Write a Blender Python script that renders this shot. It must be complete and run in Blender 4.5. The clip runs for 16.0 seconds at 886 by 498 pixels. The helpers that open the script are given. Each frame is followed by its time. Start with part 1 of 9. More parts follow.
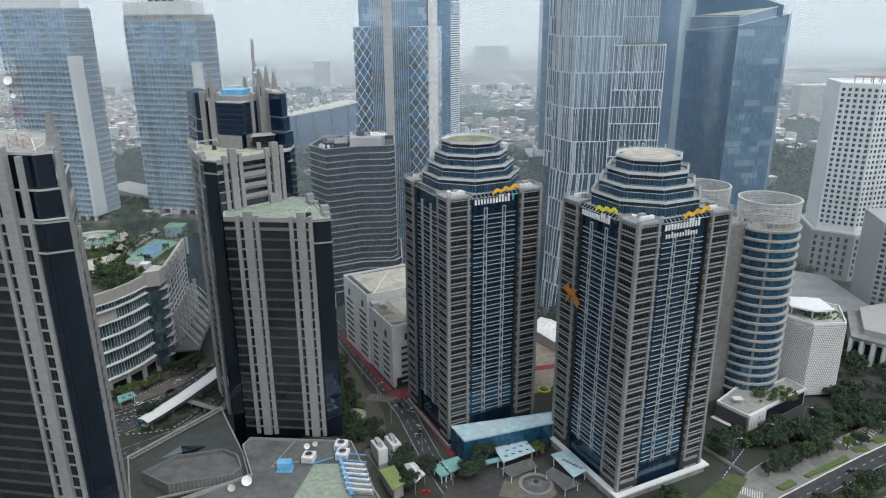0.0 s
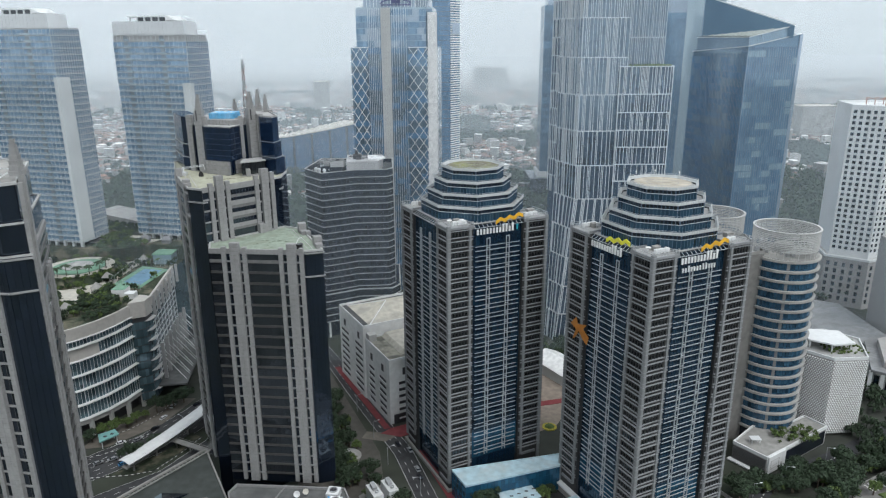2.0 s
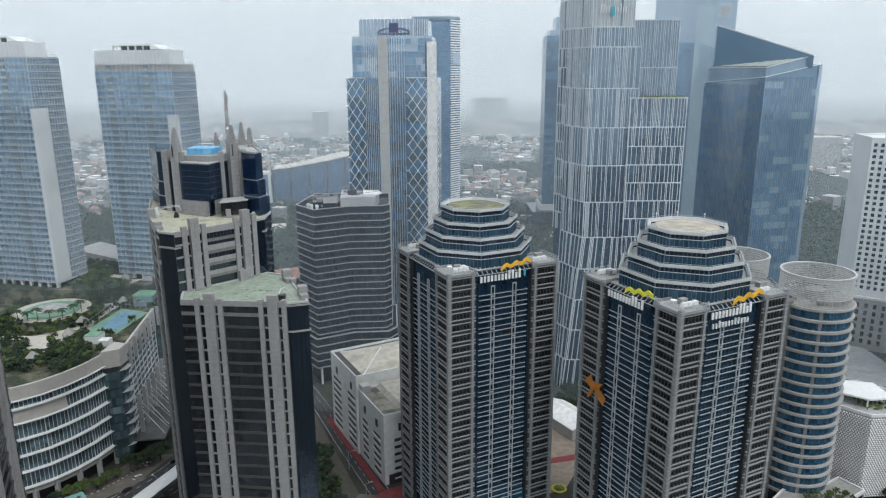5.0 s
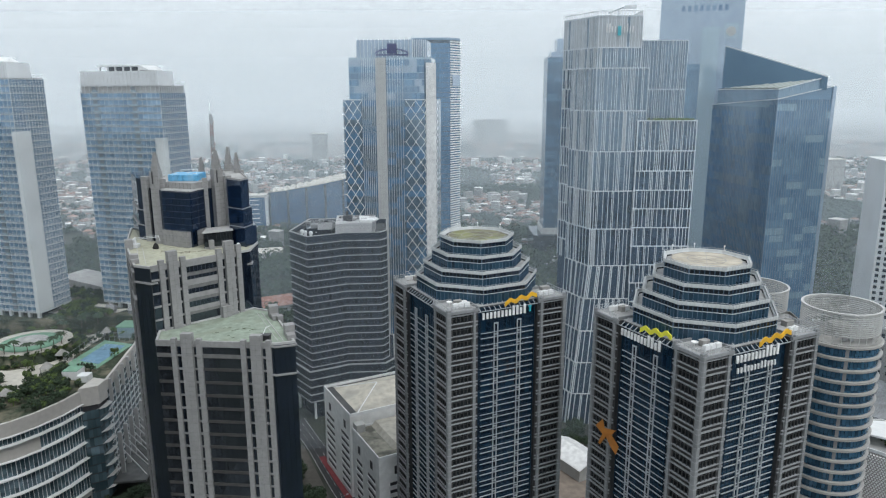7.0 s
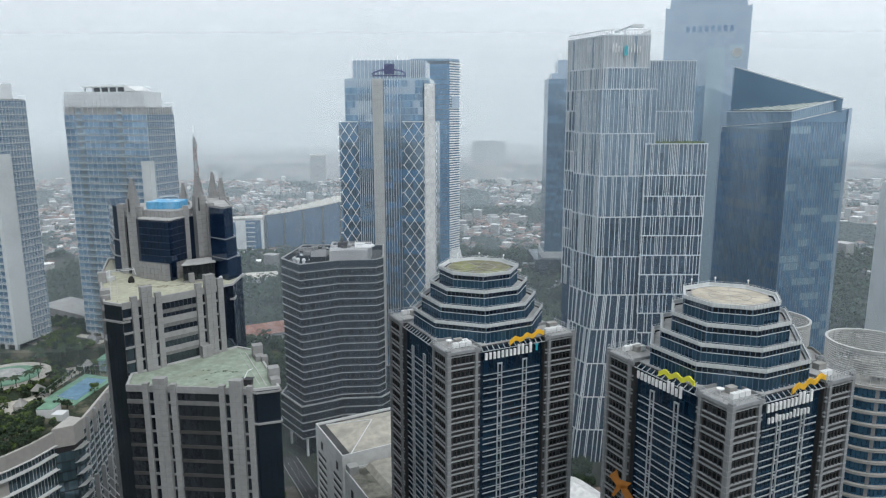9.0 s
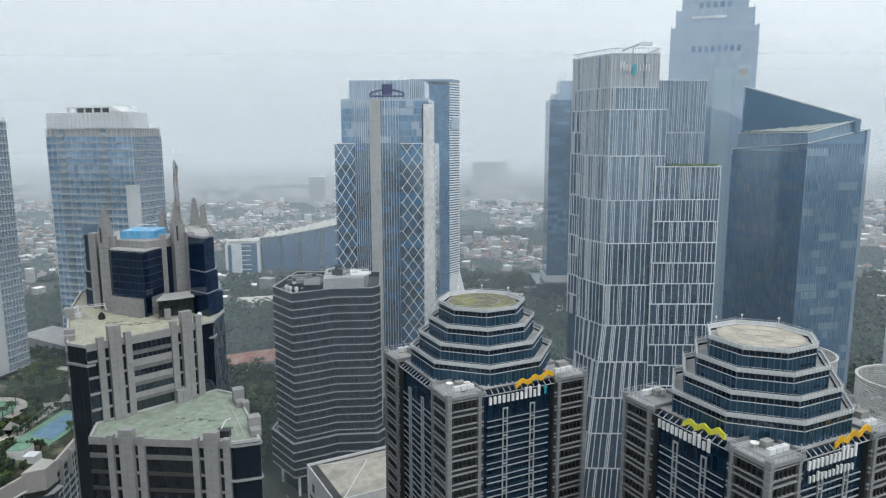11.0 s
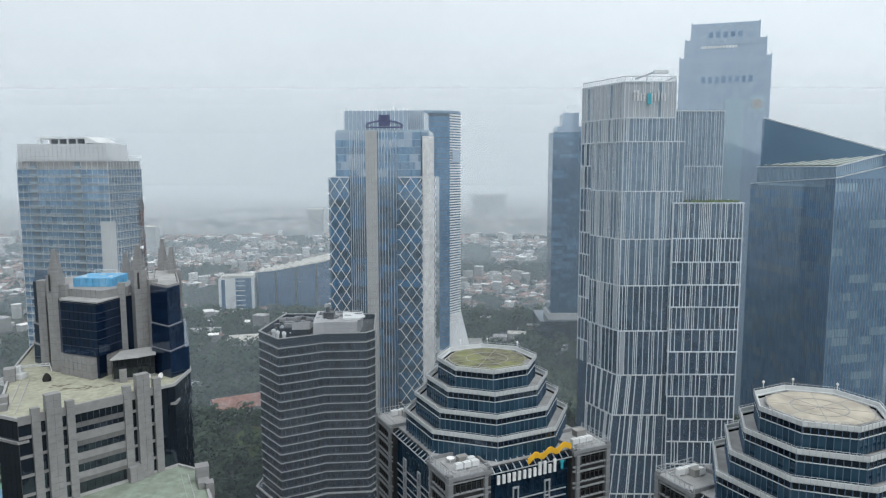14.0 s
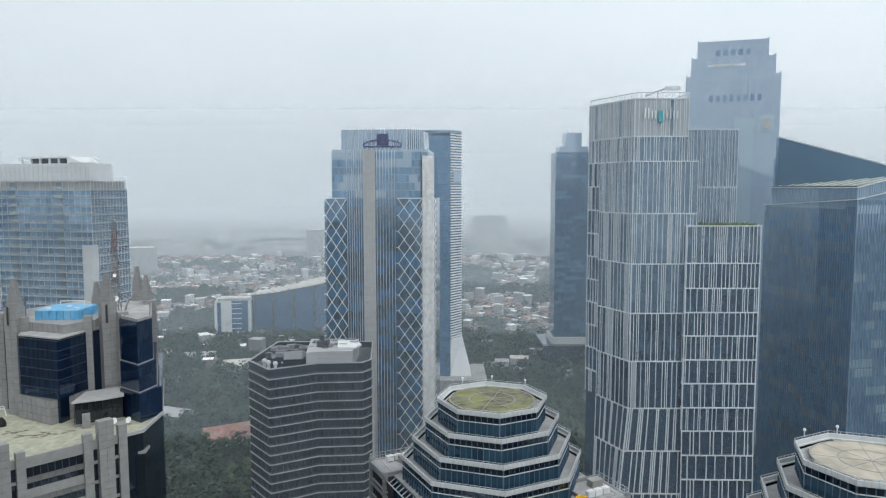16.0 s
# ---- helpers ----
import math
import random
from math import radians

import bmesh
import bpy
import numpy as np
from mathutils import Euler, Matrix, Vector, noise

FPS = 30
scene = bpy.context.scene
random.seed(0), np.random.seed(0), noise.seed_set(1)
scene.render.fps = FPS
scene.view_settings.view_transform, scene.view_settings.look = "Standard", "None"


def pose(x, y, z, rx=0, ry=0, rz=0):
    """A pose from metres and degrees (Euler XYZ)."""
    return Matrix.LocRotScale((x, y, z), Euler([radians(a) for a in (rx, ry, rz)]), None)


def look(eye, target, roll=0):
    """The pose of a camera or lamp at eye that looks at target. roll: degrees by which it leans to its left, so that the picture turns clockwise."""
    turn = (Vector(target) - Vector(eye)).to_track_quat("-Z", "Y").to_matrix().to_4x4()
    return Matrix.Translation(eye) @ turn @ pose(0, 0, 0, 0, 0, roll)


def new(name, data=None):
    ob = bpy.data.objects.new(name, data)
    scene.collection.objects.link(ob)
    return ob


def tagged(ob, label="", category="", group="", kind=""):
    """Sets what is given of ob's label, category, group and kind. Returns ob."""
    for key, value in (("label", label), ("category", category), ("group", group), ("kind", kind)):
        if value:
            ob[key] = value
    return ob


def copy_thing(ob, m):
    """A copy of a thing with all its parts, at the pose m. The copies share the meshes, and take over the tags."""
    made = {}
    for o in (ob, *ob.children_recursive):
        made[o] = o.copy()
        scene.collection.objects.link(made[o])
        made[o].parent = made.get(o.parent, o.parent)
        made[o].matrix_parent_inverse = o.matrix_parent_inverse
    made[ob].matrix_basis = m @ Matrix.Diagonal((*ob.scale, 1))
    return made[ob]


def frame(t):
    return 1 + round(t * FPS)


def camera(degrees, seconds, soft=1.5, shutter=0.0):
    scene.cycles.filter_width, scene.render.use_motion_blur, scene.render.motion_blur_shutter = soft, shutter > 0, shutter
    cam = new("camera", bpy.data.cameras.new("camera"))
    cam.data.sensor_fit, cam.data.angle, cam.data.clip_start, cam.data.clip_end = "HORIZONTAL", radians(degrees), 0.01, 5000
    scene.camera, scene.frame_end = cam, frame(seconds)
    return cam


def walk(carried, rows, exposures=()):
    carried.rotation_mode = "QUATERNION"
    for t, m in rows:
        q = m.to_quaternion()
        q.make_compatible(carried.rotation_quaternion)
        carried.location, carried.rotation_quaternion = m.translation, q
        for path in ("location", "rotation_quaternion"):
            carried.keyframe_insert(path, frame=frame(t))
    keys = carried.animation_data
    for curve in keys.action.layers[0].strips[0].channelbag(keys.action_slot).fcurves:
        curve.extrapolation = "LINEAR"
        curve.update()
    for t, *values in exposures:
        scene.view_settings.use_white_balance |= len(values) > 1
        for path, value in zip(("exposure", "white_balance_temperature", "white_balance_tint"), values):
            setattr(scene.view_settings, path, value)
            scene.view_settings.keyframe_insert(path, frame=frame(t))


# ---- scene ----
cam = camera(65.3, 16.0, soft=1.2)
METRES, EYE, TILT, LEAN, TURN = 140.0, 185.0, 0.0, 0.0, 0.0
ROWS = [
    (0.0, 0.0, 0.0, 0.0, -0.11, -18.4, 0.34),
    (0.5, -0.0004, 0.0326, 0.0001, -0.13, -18.02, 0.34),
    (1.0, -0.0006, 0.0625, -0.0004, -0.13, -17.63, 0.32),
    (1.5, -0.0012, 0.0947, -0.0012, -0.14, -17.2, 0.31),
    (2.0, -0.0015, 0.1248, -0.0014, -0.14, -16.83, 0.3),
    (2.5, -0.0019, 0.1573, -0.0019, -0.15, -16.43, 0.29),
    (3.0, -0.002, 0.1875, -0.0026, -0.14, -16.04, 0.28),
    (3.5, -0.0021, 0.2203, -0.0037, -0.15, -15.63, 0.26),
    (4.0, -0.0023, 0.2505, -0.0045, -0.16, -15.25, 0.25),
    (6.5, -0.0002, 0.4111, -0.0063, -0.16, -13.14, 0.2),
    (7.0, 0.0001, 0.4411, -0.0061, -0.17, -12.72, 0.2),
    (7.5, 0.0001, 0.4743, -0.0061, -0.19, -12.28, 0.2),
    (8.0, 0.0, 0.5044, -0.0058, -0.21, -11.87, 0.19),
    (8.5, 0.0001, 0.5374, -0.0054, -0.23, -11.43, 0.18),
    (9.0, -0.0005, 0.5673, -0.0055, -0.26, -11.0, 0.15),
    (11.5, 0.0004, 0.7276, -0.004, -0.29, -8.87, 0.17),
    (12.0, 0.0006, 0.758, -0.0035, -0.28, -8.44, 0.15),
    (12.5, 0.0006, 0.7905, -0.0027, -0.29, -7.97, 0.14),
    (13.0, 0.0008, 0.8206, -0.0019, -0.28, -7.54, 0.12),
    (13.5, 0.0008, 0.8527, -0.0015, -0.27, -7.08, 0.1),
    (14.0, 0.0008, 0.8817, -0.0007, -0.27, -6.66, 0.07),
    (14.5, 0.0006, 0.9135, -0.0005, -0.27, -6.21, 0.06),
    (15.0, 0.0007, 0.9421, -0.0002, -0.26, -5.79, 0.06),
    (15.5, 0.0014, 0.9722, 0.0009, -0.24, -5.36, 0.07),
    (16.0, 0.0016, 0.9998, 0.0007, -0.22, -4.98, 0.06),
]
walk(cam, [(t, pose(0, 0, EYE, TILT, LEAN, TURN) @ pose(METRES * x, METRES * y, METRES * z, 90 + pitch, roll, yaw)) for t, x, y, z, yaw, pitch, roll in ROWS], exposures=[(0.0, 0.36, 6040, 8), (16.0, 0.13, 6040, 8)])

# ---- sky, sun, haze ----
SUN_ELEVATION, SUN_AZIMUTH = radians(58), radians(140)
world = bpy.data.worlds.new("sky")
scene.world = world
world.use_nodes = True
wt = world.node_tree
wt.nodes.clear()
w_out = wt.nodes.new("ShaderNodeOutputWorld")
w_sky = wt.nodes.new("ShaderNodeTexSky")
w_sky.sky_type, w_sky.sun_disc = "NISHITA", False
w_sky.sun_elevation, w_sky.sun_rotation = SUN_ELEVATION, SUN_AZIMUTH
w_sky.dust_density, w_sky.air_density, w_sky.ozone_density = 6.0, 1.0, 2.0
w_bg = wt.nodes.new("ShaderNodeBackground")
w_bg.inputs[1].default_value = 0.08
w_cloud = wt.nodes.new("ShaderNodeBackground")
w_tc = wt.nodes.new("ShaderNodeTexCoord")
w_map = wt.nodes.new("ShaderNodeMapping")
w_map.inputs["Scale"].default_value = (1.0, 1.0, 2.6)
w_noise = wt.nodes.new("ShaderNodeTexNoise")
w_noise.inputs["Scale"].default_value = 2.2
w_noise.inputs["Detail"].default_value = 6.0
w_ramp = wt.nodes.new("ShaderNodeValToRGB")
w_ramp.color_ramp.elements[0].position, w_ramp.color_ramp.elements[0].color = 0.35, (0.725, 0.745, 0.745, 1)
w_ramp.color_ramp.elements[1].position, w_ramp.color_ramp.elements[1].color = 0.68, (0.80, 0.81, 0.805, 1)
w_sep = wt.nodes.new("ShaderNodeSeparateXYZ")
w_low = wt.nodes.new("ShaderNodeValToRGB")
w_low.color_ramp.elements[0].position, w_low.color_ramp.elements[0].color = 0.0, (1, 1, 1, 1)
w_low.color_ramp.elements[1].position, w_low.color_ramp.elements[1].color = 0.26, (0, 0, 0, 1)
w_haze = wt.nodes.new("ShaderNodeMixRGB")
w_haze.inputs[2].default_value = (0.628, 0.628, 0.618, 1)
w_top = wt.nodes.new("ShaderNodeValToRGB")
w_top.color_ramp.elements[0].position, w_top.color_ramp.elements[0].color = 0.3, (0, 0, 0, 1)
w_top.color_ramp.elements[1].position, w_top.color_ramp.elements[1].color = 0.75, (1, 1, 1, 1)
w_zenith = wt.nodes.new("ShaderNodeMixRGB")
w_zenith.inputs[2].default_value = (0.90, 0.905, 0.895, 1)
w_side = wt.nodes.new("ShaderNodeMapRange")
w_side.inputs[1].default_value, w_side.inputs[2].default_value = -0.1, 0.7
w_side.inputs[3].default_value, w_side.inputs[4].default_value = 1.12, 1.36
w_mix = wt.nodes.new("ShaderNodeMixShader")
w_mix.inputs[0].default_value = 0.91
for a, b in ((w_tc.outputs["Generated"], w_map.inputs[0]), (w_map.outputs[0], w_noise.inputs[0]), (w_noise.outputs[0], w_ramp.inputs[0]),
             (w_tc.outputs["Generated"], w_sep.inputs[0]), (w_sep.outputs[2], w_low.inputs[0]), (w_low.outputs[0], w_haze.inputs[0]),
             (w_ramp.outputs[0], w_haze.inputs[1]), (w_sep.outputs[2], w_top.inputs[0]), (w_top.outputs[0], w_zenith.inputs[0]), (w_haze.outputs[0], w_zenith.inputs[1]), (w_zenith.outputs[0], w_cloud.inputs[0]), (w_sep.outputs[0], w_side.inputs[0]), (w_side.outputs[0], w_cloud.inputs[1]), (w_sky.outputs[0], w_bg.inputs[0]),
             (w_bg.outputs[0], w_mix.inputs[1]), (w_cloud.outputs[0], w_mix.inputs[2]), (w_mix.outputs[0], w_out.inputs[0])):
    wt.links.new(a, b)

sun = new("sun", bpy.data.lights.new("sun", "SUN"))
sun.data.energy, sun.data.angle, sun.data.color = 0.9, radians(14), (1.0, 0.95, 0.88)
sun.matrix_world = look((150, -150, 400), (150 - 60 * math.sin(SUN_AZIMUTH), -150 - 60 * math.cos(SUN_AZIMUTH), 400 - 60 * math.tan(SUN_ELEVATION)))

# ---- materials ----
def material(name):
    m = bpy.data.materials.new(name)
    m.use_nodes = True
    nt = m.node_tree
    return m, nt, nt.nodes["Principled BSDF"]


def surface(name, color, rough=0.75, metal=0.0, spread=0.18, size=0.35, wear=0.25, wear_size=0.04, bump=0.15, wear_color=None, lump=0.0, spec=0.4):
    """A weathered plain surface: fine grain, large stains and a fine relief, in metres."""
    m, nt, bsdf = material(name)
    geo = nt.nodes.new("ShaderNodeNewGeometry")
    fine = nt.nodes.new("ShaderNodeTexNoise")
    fine.inputs["Scale"].default_value, fine.inputs["Detail"].default_value = size, 8
    broad = nt.nodes.new("ShaderNodeTexNoise")
    broad.inputs["Scale"].default_value, broad.inputs["Detail"].default_value = wear_size, 5
    nt.links.new(geo.outputs["Position"], fine.inputs["Vector"])
    nt.links.new(geo.outputs["Position"], broad.inputs["Vector"])
    ramp = nt.nodes.new("ShaderNodeValToRGB")
    ramp.color_ramp.elements[0].position, ramp.color_ramp.elements[1].position = 0.3, 0.7
    ramp.color_ramp.elements[0].color = (*[c * (1 - spread) for c in color], 1)
    ramp.color_ramp.elements[1].color = (*[min(1, c * (1 + spread)) for c in color], 1)
    nt.links.new(fine.outputs[0], ramp.inputs[0])
    stain = nt.nodes.new("ShaderNodeValToRGB")
    stain.color_ramp.elements[0].position, stain.color_ramp.elements[1].position = 0.48, 0.66
    stain.color_ramp.elements[0].color, stain.color_ramp.elements[1].color = (0, 0, 0, 1), (wear, wear, wear, 1)
    nt.links.new(broad.outputs[0], stain.inputs[0])
    mix = nt.nodes.new("ShaderNodeMixRGB")
    mix.inputs[2].default_value = (*(wear_color or [c * 0.6 for c in color]), 1)
    nt.links.new(stain.outputs[0], mix.inputs[0])
    nt.links.new(ramp.outputs[0], mix.inputs[1])
    source = mix.outputs[0]
    if lump:
        info = nt.nodes.new("ShaderNodeNewGeometry")
        val = nt.nodes.new("ShaderNodeHueSaturation")
        rng = nt.nodes.new("ShaderNodeMapRange")
        rng.inputs[3].default_value, rng.inputs[4].default_value = 1 - lump, 1 + lump
        nt.links.new(info.outputs["Random Per Island"], rng.inputs[0])
        nt.links.new(rng.outputs[0], val.inputs["Value"])
        nt.links.new(source, val.inputs["Color"])
        source = val.outputs[0]
    nt.links.new(source, bsdf.inputs["Base Color"])
    bsdf.inputs["Roughness"].default_value, bsdf.inputs["Metallic"].default_value = rough, metal
    bsdf.inputs["Specular IOR Level"].default_value = spec
    if bump:
        b = nt.nodes.new("ShaderNodeBump")
        b.inputs["Strength"].default_value, b.inputs["Distance"].default_value = bump, 0.05
        nt.links.new(fine.outputs[0], b.inputs["Height"])
        nt.links.new(b.outputs[0], bsdf.inputs["Normal"])
    return m


def glazing(name, dark, light, metal=0.25, rough=0.06, wave=0.03, spec=0.8, bias=0.5, ior=1.5):
    """Coated facade glass; each pane differs a little in tone (blinds, ceilings) and in flatness."""
    m, nt, bsdf = material(name)
    geo = nt.nodes.new("ShaderNodeNewGeometry")
    ramp = nt.nodes.new("ShaderNodeValToRGB")
    ramp.color_ramp.elements[0].position, ramp.color_ramp.elements[1].position = bias - 0.35, bias + 0.5
    ramp.color_ramp.elements[0].color, ramp.color_ramp.elements[1].color = (*dark, 1), (*light, 1)
    big = nt.nodes.new("ShaderNodeTexNoise")
    big.inputs["Scale"].default_value, big.inputs["Detail"].default_value = 0.06, 3
    nt.links.new(geo.outputs["Position"], big.inputs["Vector"])
    add = nt.nodes.new("ShaderNodeMath")
    add.operation = "MULTIPLY_ADD"
    add.inputs[1].default_value = 0.5
    half = nt.nodes.new("ShaderNodeMath")
    half.operation = "MULTIPLY"
    half.inputs[1].default_value = 0.5
    nt.links.new(big.outputs[0], half.inputs[0])
    obj = nt.nodes.new("ShaderNodeObjectInfo")
    both = nt.nodes.new("ShaderNodeMath")
    both.operation = "ADD"
    turn = nt.nodes.new("ShaderNodeMath")
    turn.operation = "FRACT"
    nt.links.new(geo.outputs["Random Per Island"], both.inputs[0])
    nt.links.new(obj.outputs["Random"], both.inputs[1])
    nt.links.new(both.outputs[0], turn.inputs[0])
    nt.links.new(turn.outputs[0], add.inputs[0])
    nt.links.new(half.outputs[0], add.inputs[2])
    nt.links.new(add.outputs[0], ramp.inputs[0])
    nt.links.new(ramp.outputs[0], bsdf.inputs["Base Color"])
    bsdf.inputs["Roughness"].default_value, bsdf.inputs["Metallic"].default_value = rough, metal
    bsdf.inputs["Specular IOR Level"].default_value = spec
    if ior > 1.5:  # a mirror coating, slightly blue
        bsdf.inputs["IOR"].default_value = ior
        bsdf.inputs["Specular Tint"].default_value = (0.72, 0.86, 1.0, 1)
    wob = nt.nodes.new("ShaderNodeTexNoise")
    wob.inputs["Scale"].default_value, wob.inputs["Detail"].default_value = 0.3, 2
    nt.links.new(geo.outputs["Position"], wob.inputs["Vector"])
    b = nt.nodes.new("ShaderNodeBump")
    b.inputs["Strength"].default_value, b.inputs["Distance"].default_value = wave, 1.0
    nt.links.new(wob.outputs[0], b.inputs["Height"])
    nt.links.new(b.outputs[0], bsdf.inputs["Normal"])
    return m


STONE = surface("pale_granite", (0.275, 0.273, 0.27), 0.6, spread=0.12, size=0.8, wear=0.3)
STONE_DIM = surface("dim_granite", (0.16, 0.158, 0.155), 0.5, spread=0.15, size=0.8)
STONE_SHADE = surface("shade_and_joint_granite", (0.062, 0.060, 0.058), 0.5, spread=0.15, size=0.8)
STONE_LIGHT = surface("light_stone", (0.40, 0.40, 0.395), 0.6, spread=0.1, size=0.6)
STONE_BROWN = surface("brown_granite", (0.040, 0.040, 0.041), 0.6, spread=0.2, size=0.9, spec=0.25)
BANK_STONE = surface("bank_granite", (0.235, 0.243, 0.25), 0.6, spread=0.12, size=0.8, wear=0.35)
BANK_COURSE = surface("bank_course_stone", (0.285, 0.295, 0.305), 0.6, spread=0.12, size=0.8)
BANK_MULLION = surface("bank_mullion_stone", (0.05, 0.048, 0.046), 0.6, spread=0.15, size=0.8)
BANK_PANEL = surface("grey_white_panels", (0.58, 0.60, 0.60), 0.5, spread=0.08, size=0.6, wear=0.35)
BANK_BAR = surface("dulled_aluminium_bars", (0.45, 0.47, 0.485), 0.45, 0.15, spread=0.1)
DRUM_BAND = surface("beige_grey_bands", (0.37, 0.36, 0.34), 0.6, spread=0.1, wear=0.4)
LOUVRE = surface("weathered_louvres", (0.50, 0.50, 0.49), 0.5, 0.2, spread=0.1)
FASCIA = surface("beige_stone_fascia", (0.46, 0.44, 0.41), 0.6, spread=0.07, size=0.5, wear=0.25)
PLANT_PANEL = surface("pale_plant_panels", (0.38, 0.38, 0.385), 0.5, spread=0.08, size=0.4)
PLANT_GREY = surface("grey_plant_cladding", (0.22, 0.22, 0.225), 0.6, spread=0.1)
MULLION = surface("dull_mullions", (0.085, 0.09, 0.105), 0.5)
WALL_PALE = surface("streaked_white_wall", (0.62, 0.625, 0.62), 0.8, spread=0.1, size=0.4, wear=0.5, wear_size=0.09, wear_color=(0.33, 0.33, 0.32))
WHITE = surface("white_paint", (0.70, 0.71, 0.71), 0.55, spread=0.06, size=0.5, wear=0.25, wear_color=(0.42, 0.42, 0.40))
WHITE_METAL = surface("white_aluminium", (0.66, 0.675, 0.685), 0.45, 0.0, spread=0.06)
FIN_WHITE = surface("cool_white_aluminium", (0.66, 0.70, 0.735), 0.45, 0.0, spread=0.06)
FIN_PANEL = surface("cool_grey_panels", (0.36, 0.385, 0.41), 0.5, spread=0.08, size=0.4)
CONCRETE = surface("weathered_concrete", (0.30, 0.295, 0.28), 0.85, wear=0.45, wear_size=0.06)
CONCRETE_DARK = surface("dark_roof_felt", (0.055, 0.058, 0.06), 0.8, wear=0.4, wear_size=0.08, wear_color=(0.10, 0.10, 0.10))
ANNEX_ROOF = surface("stained_grey_roof", (0.12, 0.123, 0.122), 0.85, spread=0.2, wear=0.6, wear_size=0.09, wear_color=(0.06, 0.062, 0.062))
GROUNDCOVER = surface("dark_groundcover", (0.032, 0.043, 0.026), 0.95, spread=0.4, size=0.8, wear=0.75, wear_size=0.13, wear_color=(0.20, 0.18, 0.13))
HEDGE = surface("clipped_hedge", (0.09, 0.13, 0.04), 0.9, spread=0.35, size=1.2)
ROOF_GREEN = surface("green_roof_screed", (0.25, 0.295, 0.24), 0.85, spread=0.22, size=0.6, wear=0.55, wear_size=0.16, wear_color=(0.20, 0.215, 0.165))
ROOF_CREAM = surface("cream_roof_screed", (0.37, 0.37, 0.285), 0.85, spread=0.22, size=0.7, wear=0.7, wear_size=0.13, wear_color=(0.3, 0.3, 0.24))
MOSS_STAIN = surface("mossy_damp", (0.065, 0.085, 0.05), 0.9, spread=0.4, size=1.5, wear=0.6, wear_size=0.5, wear_color=(0.2, 0.22, 0.16))
DAMP_STAIN = surface("brown_damp", (0.14, 0.12, 0.085), 0.9, spread=0.4, size=1.5, wear=0.6, wear_size=0.5, wear_color=(0.32, 0.31, 0.24))
ROOF_TAN = surface("tan_helipad_concrete", (0.42, 0.38, 0.31), 0.9, wear=0.6, wear_size=0.12, wear_color=(0.26, 0.24, 0.2))
ROOF_MOSS = surface("mossy_helipad_concrete", (0.13, 0.125, 0.085), 0.95, spread=0.55, size=0.5, wear=0.9, wear_size=0.16, wear_color=(0.23, 0.25, 0.095))
ROOF_GREY = surface("grey_roof", (0.36, 0.36, 0.355), 0.85, wear=0.55, wear_size=0.12, wear_color=(0.22, 0.22, 0.215))
BEIGE = surface("beige_metal_roof", (0.50, 0.475, 0.42), 0.6, wear=0.35, wear_size=0.05)
SHEET_GREY = surface("weathered_sheet_roof", (0.23, 0.235, 0.24), 0.7, spread=0.2, wear=0.5, wear_size=0.08)
ROOF_BEIGE = surface("dulled_beige_roof", (0.45, 0.425, 0.365), 0.7, wear=0.5, wear_size=0.09, wear_color=(0.22, 0.215, 0.2))
BEIGE_CLAD = surface("beige_cladding", (0.43, 0.43, 0.42), 0.6, spread=0.08)
GREY_CLAD = surface("grey_cladding", (0.37, 0.36, 0.35), 0.5, spread=0.07)
BLUE_ROOF = surface("pale_blue_roof", (0.42, 0.56, 0.62), 0.5, wear=0.5, wear_size=0.15, wear_color=(0.5, 0.55, 0.55))
TEAL = surface("teal_roof", (0.20, 0.40, 0.38), 0.55)
BLUE_TANK = surface("blue_grp_tank", (0.14, 0.40, 0.64), 0.4, spread=0.2, size=0.8, wear=0.45, wear_size=0.3, wear_color=(0.3, 0.5, 0.66))
BLUE_PIPE = surface("blue_pipe", (0.12, 0.36, 0.66), 0.4)
ASPHALT = surface("asphalt", (0.042, 0.043, 0.046), 0.9, spread=0.25, size=0.5, wear=0.4, wear_size=0.07, wear_color=(0.085, 0.085, 0.085))
PAVING = surface("paving", (0.15, 0.135, 0.115), 0.9, wear=0.4, wear_size=0.1)
RED_PAVE = surface("red_paving", (0.19, 0.040, 0.045), 0.85)
PAINT_LINE = surface("road_paint", (0.62, 0.62, 0.6), 0.8)
YELLOW = surface("yellow_sign", (0.78, 0.44, 0.03), 0.45)
YELLOW_PALE = surface("yellow_green_sign", (0.72, 0.70, 0.06), 0.45)
SIGN_WHITE = surface("sign_white", (0.80, 0.80, 0.79), 0.4)
SIGN_TEAL = surface("sign_teal", (0.05, 0.42, 0.5), 0.4)
SIGN_NAVY = surface("sign_navy", (0.03, 0.03, 0.12), 0.4)
ORANGE = surface("orange_panel", (0.45, 0.18, 0.035), 0.5)
MAST_RED = surface("faded_mast_paint", (0.17, 0.095, 0.08), 0.7)
RUST = surface("red_lattice_paint", (0.30, 0.11, 0.07), 0.6)
STEEL = surface("galvanised_steel", (0.42, 0.43, 0.44), 0.5, 0.4)
STEEL_DULL = surface("dull_steel", (0.22, 0.22, 0.22), 0.6, 0.2)
DARK_METAL = surface("dark_metal", (0.05, 0.05, 0.055), 0.5, 0.2)
RUBBER = surface("tyre_rubber", (0.02, 0.02, 0.02), 0.9)
GREEN_COURT = surface("green_court", (0.17, 0.30, 0.215), 0.85)
BLUE_COURT = surface("blue_court", (0.15, 0.26, 0.36), 0.85)
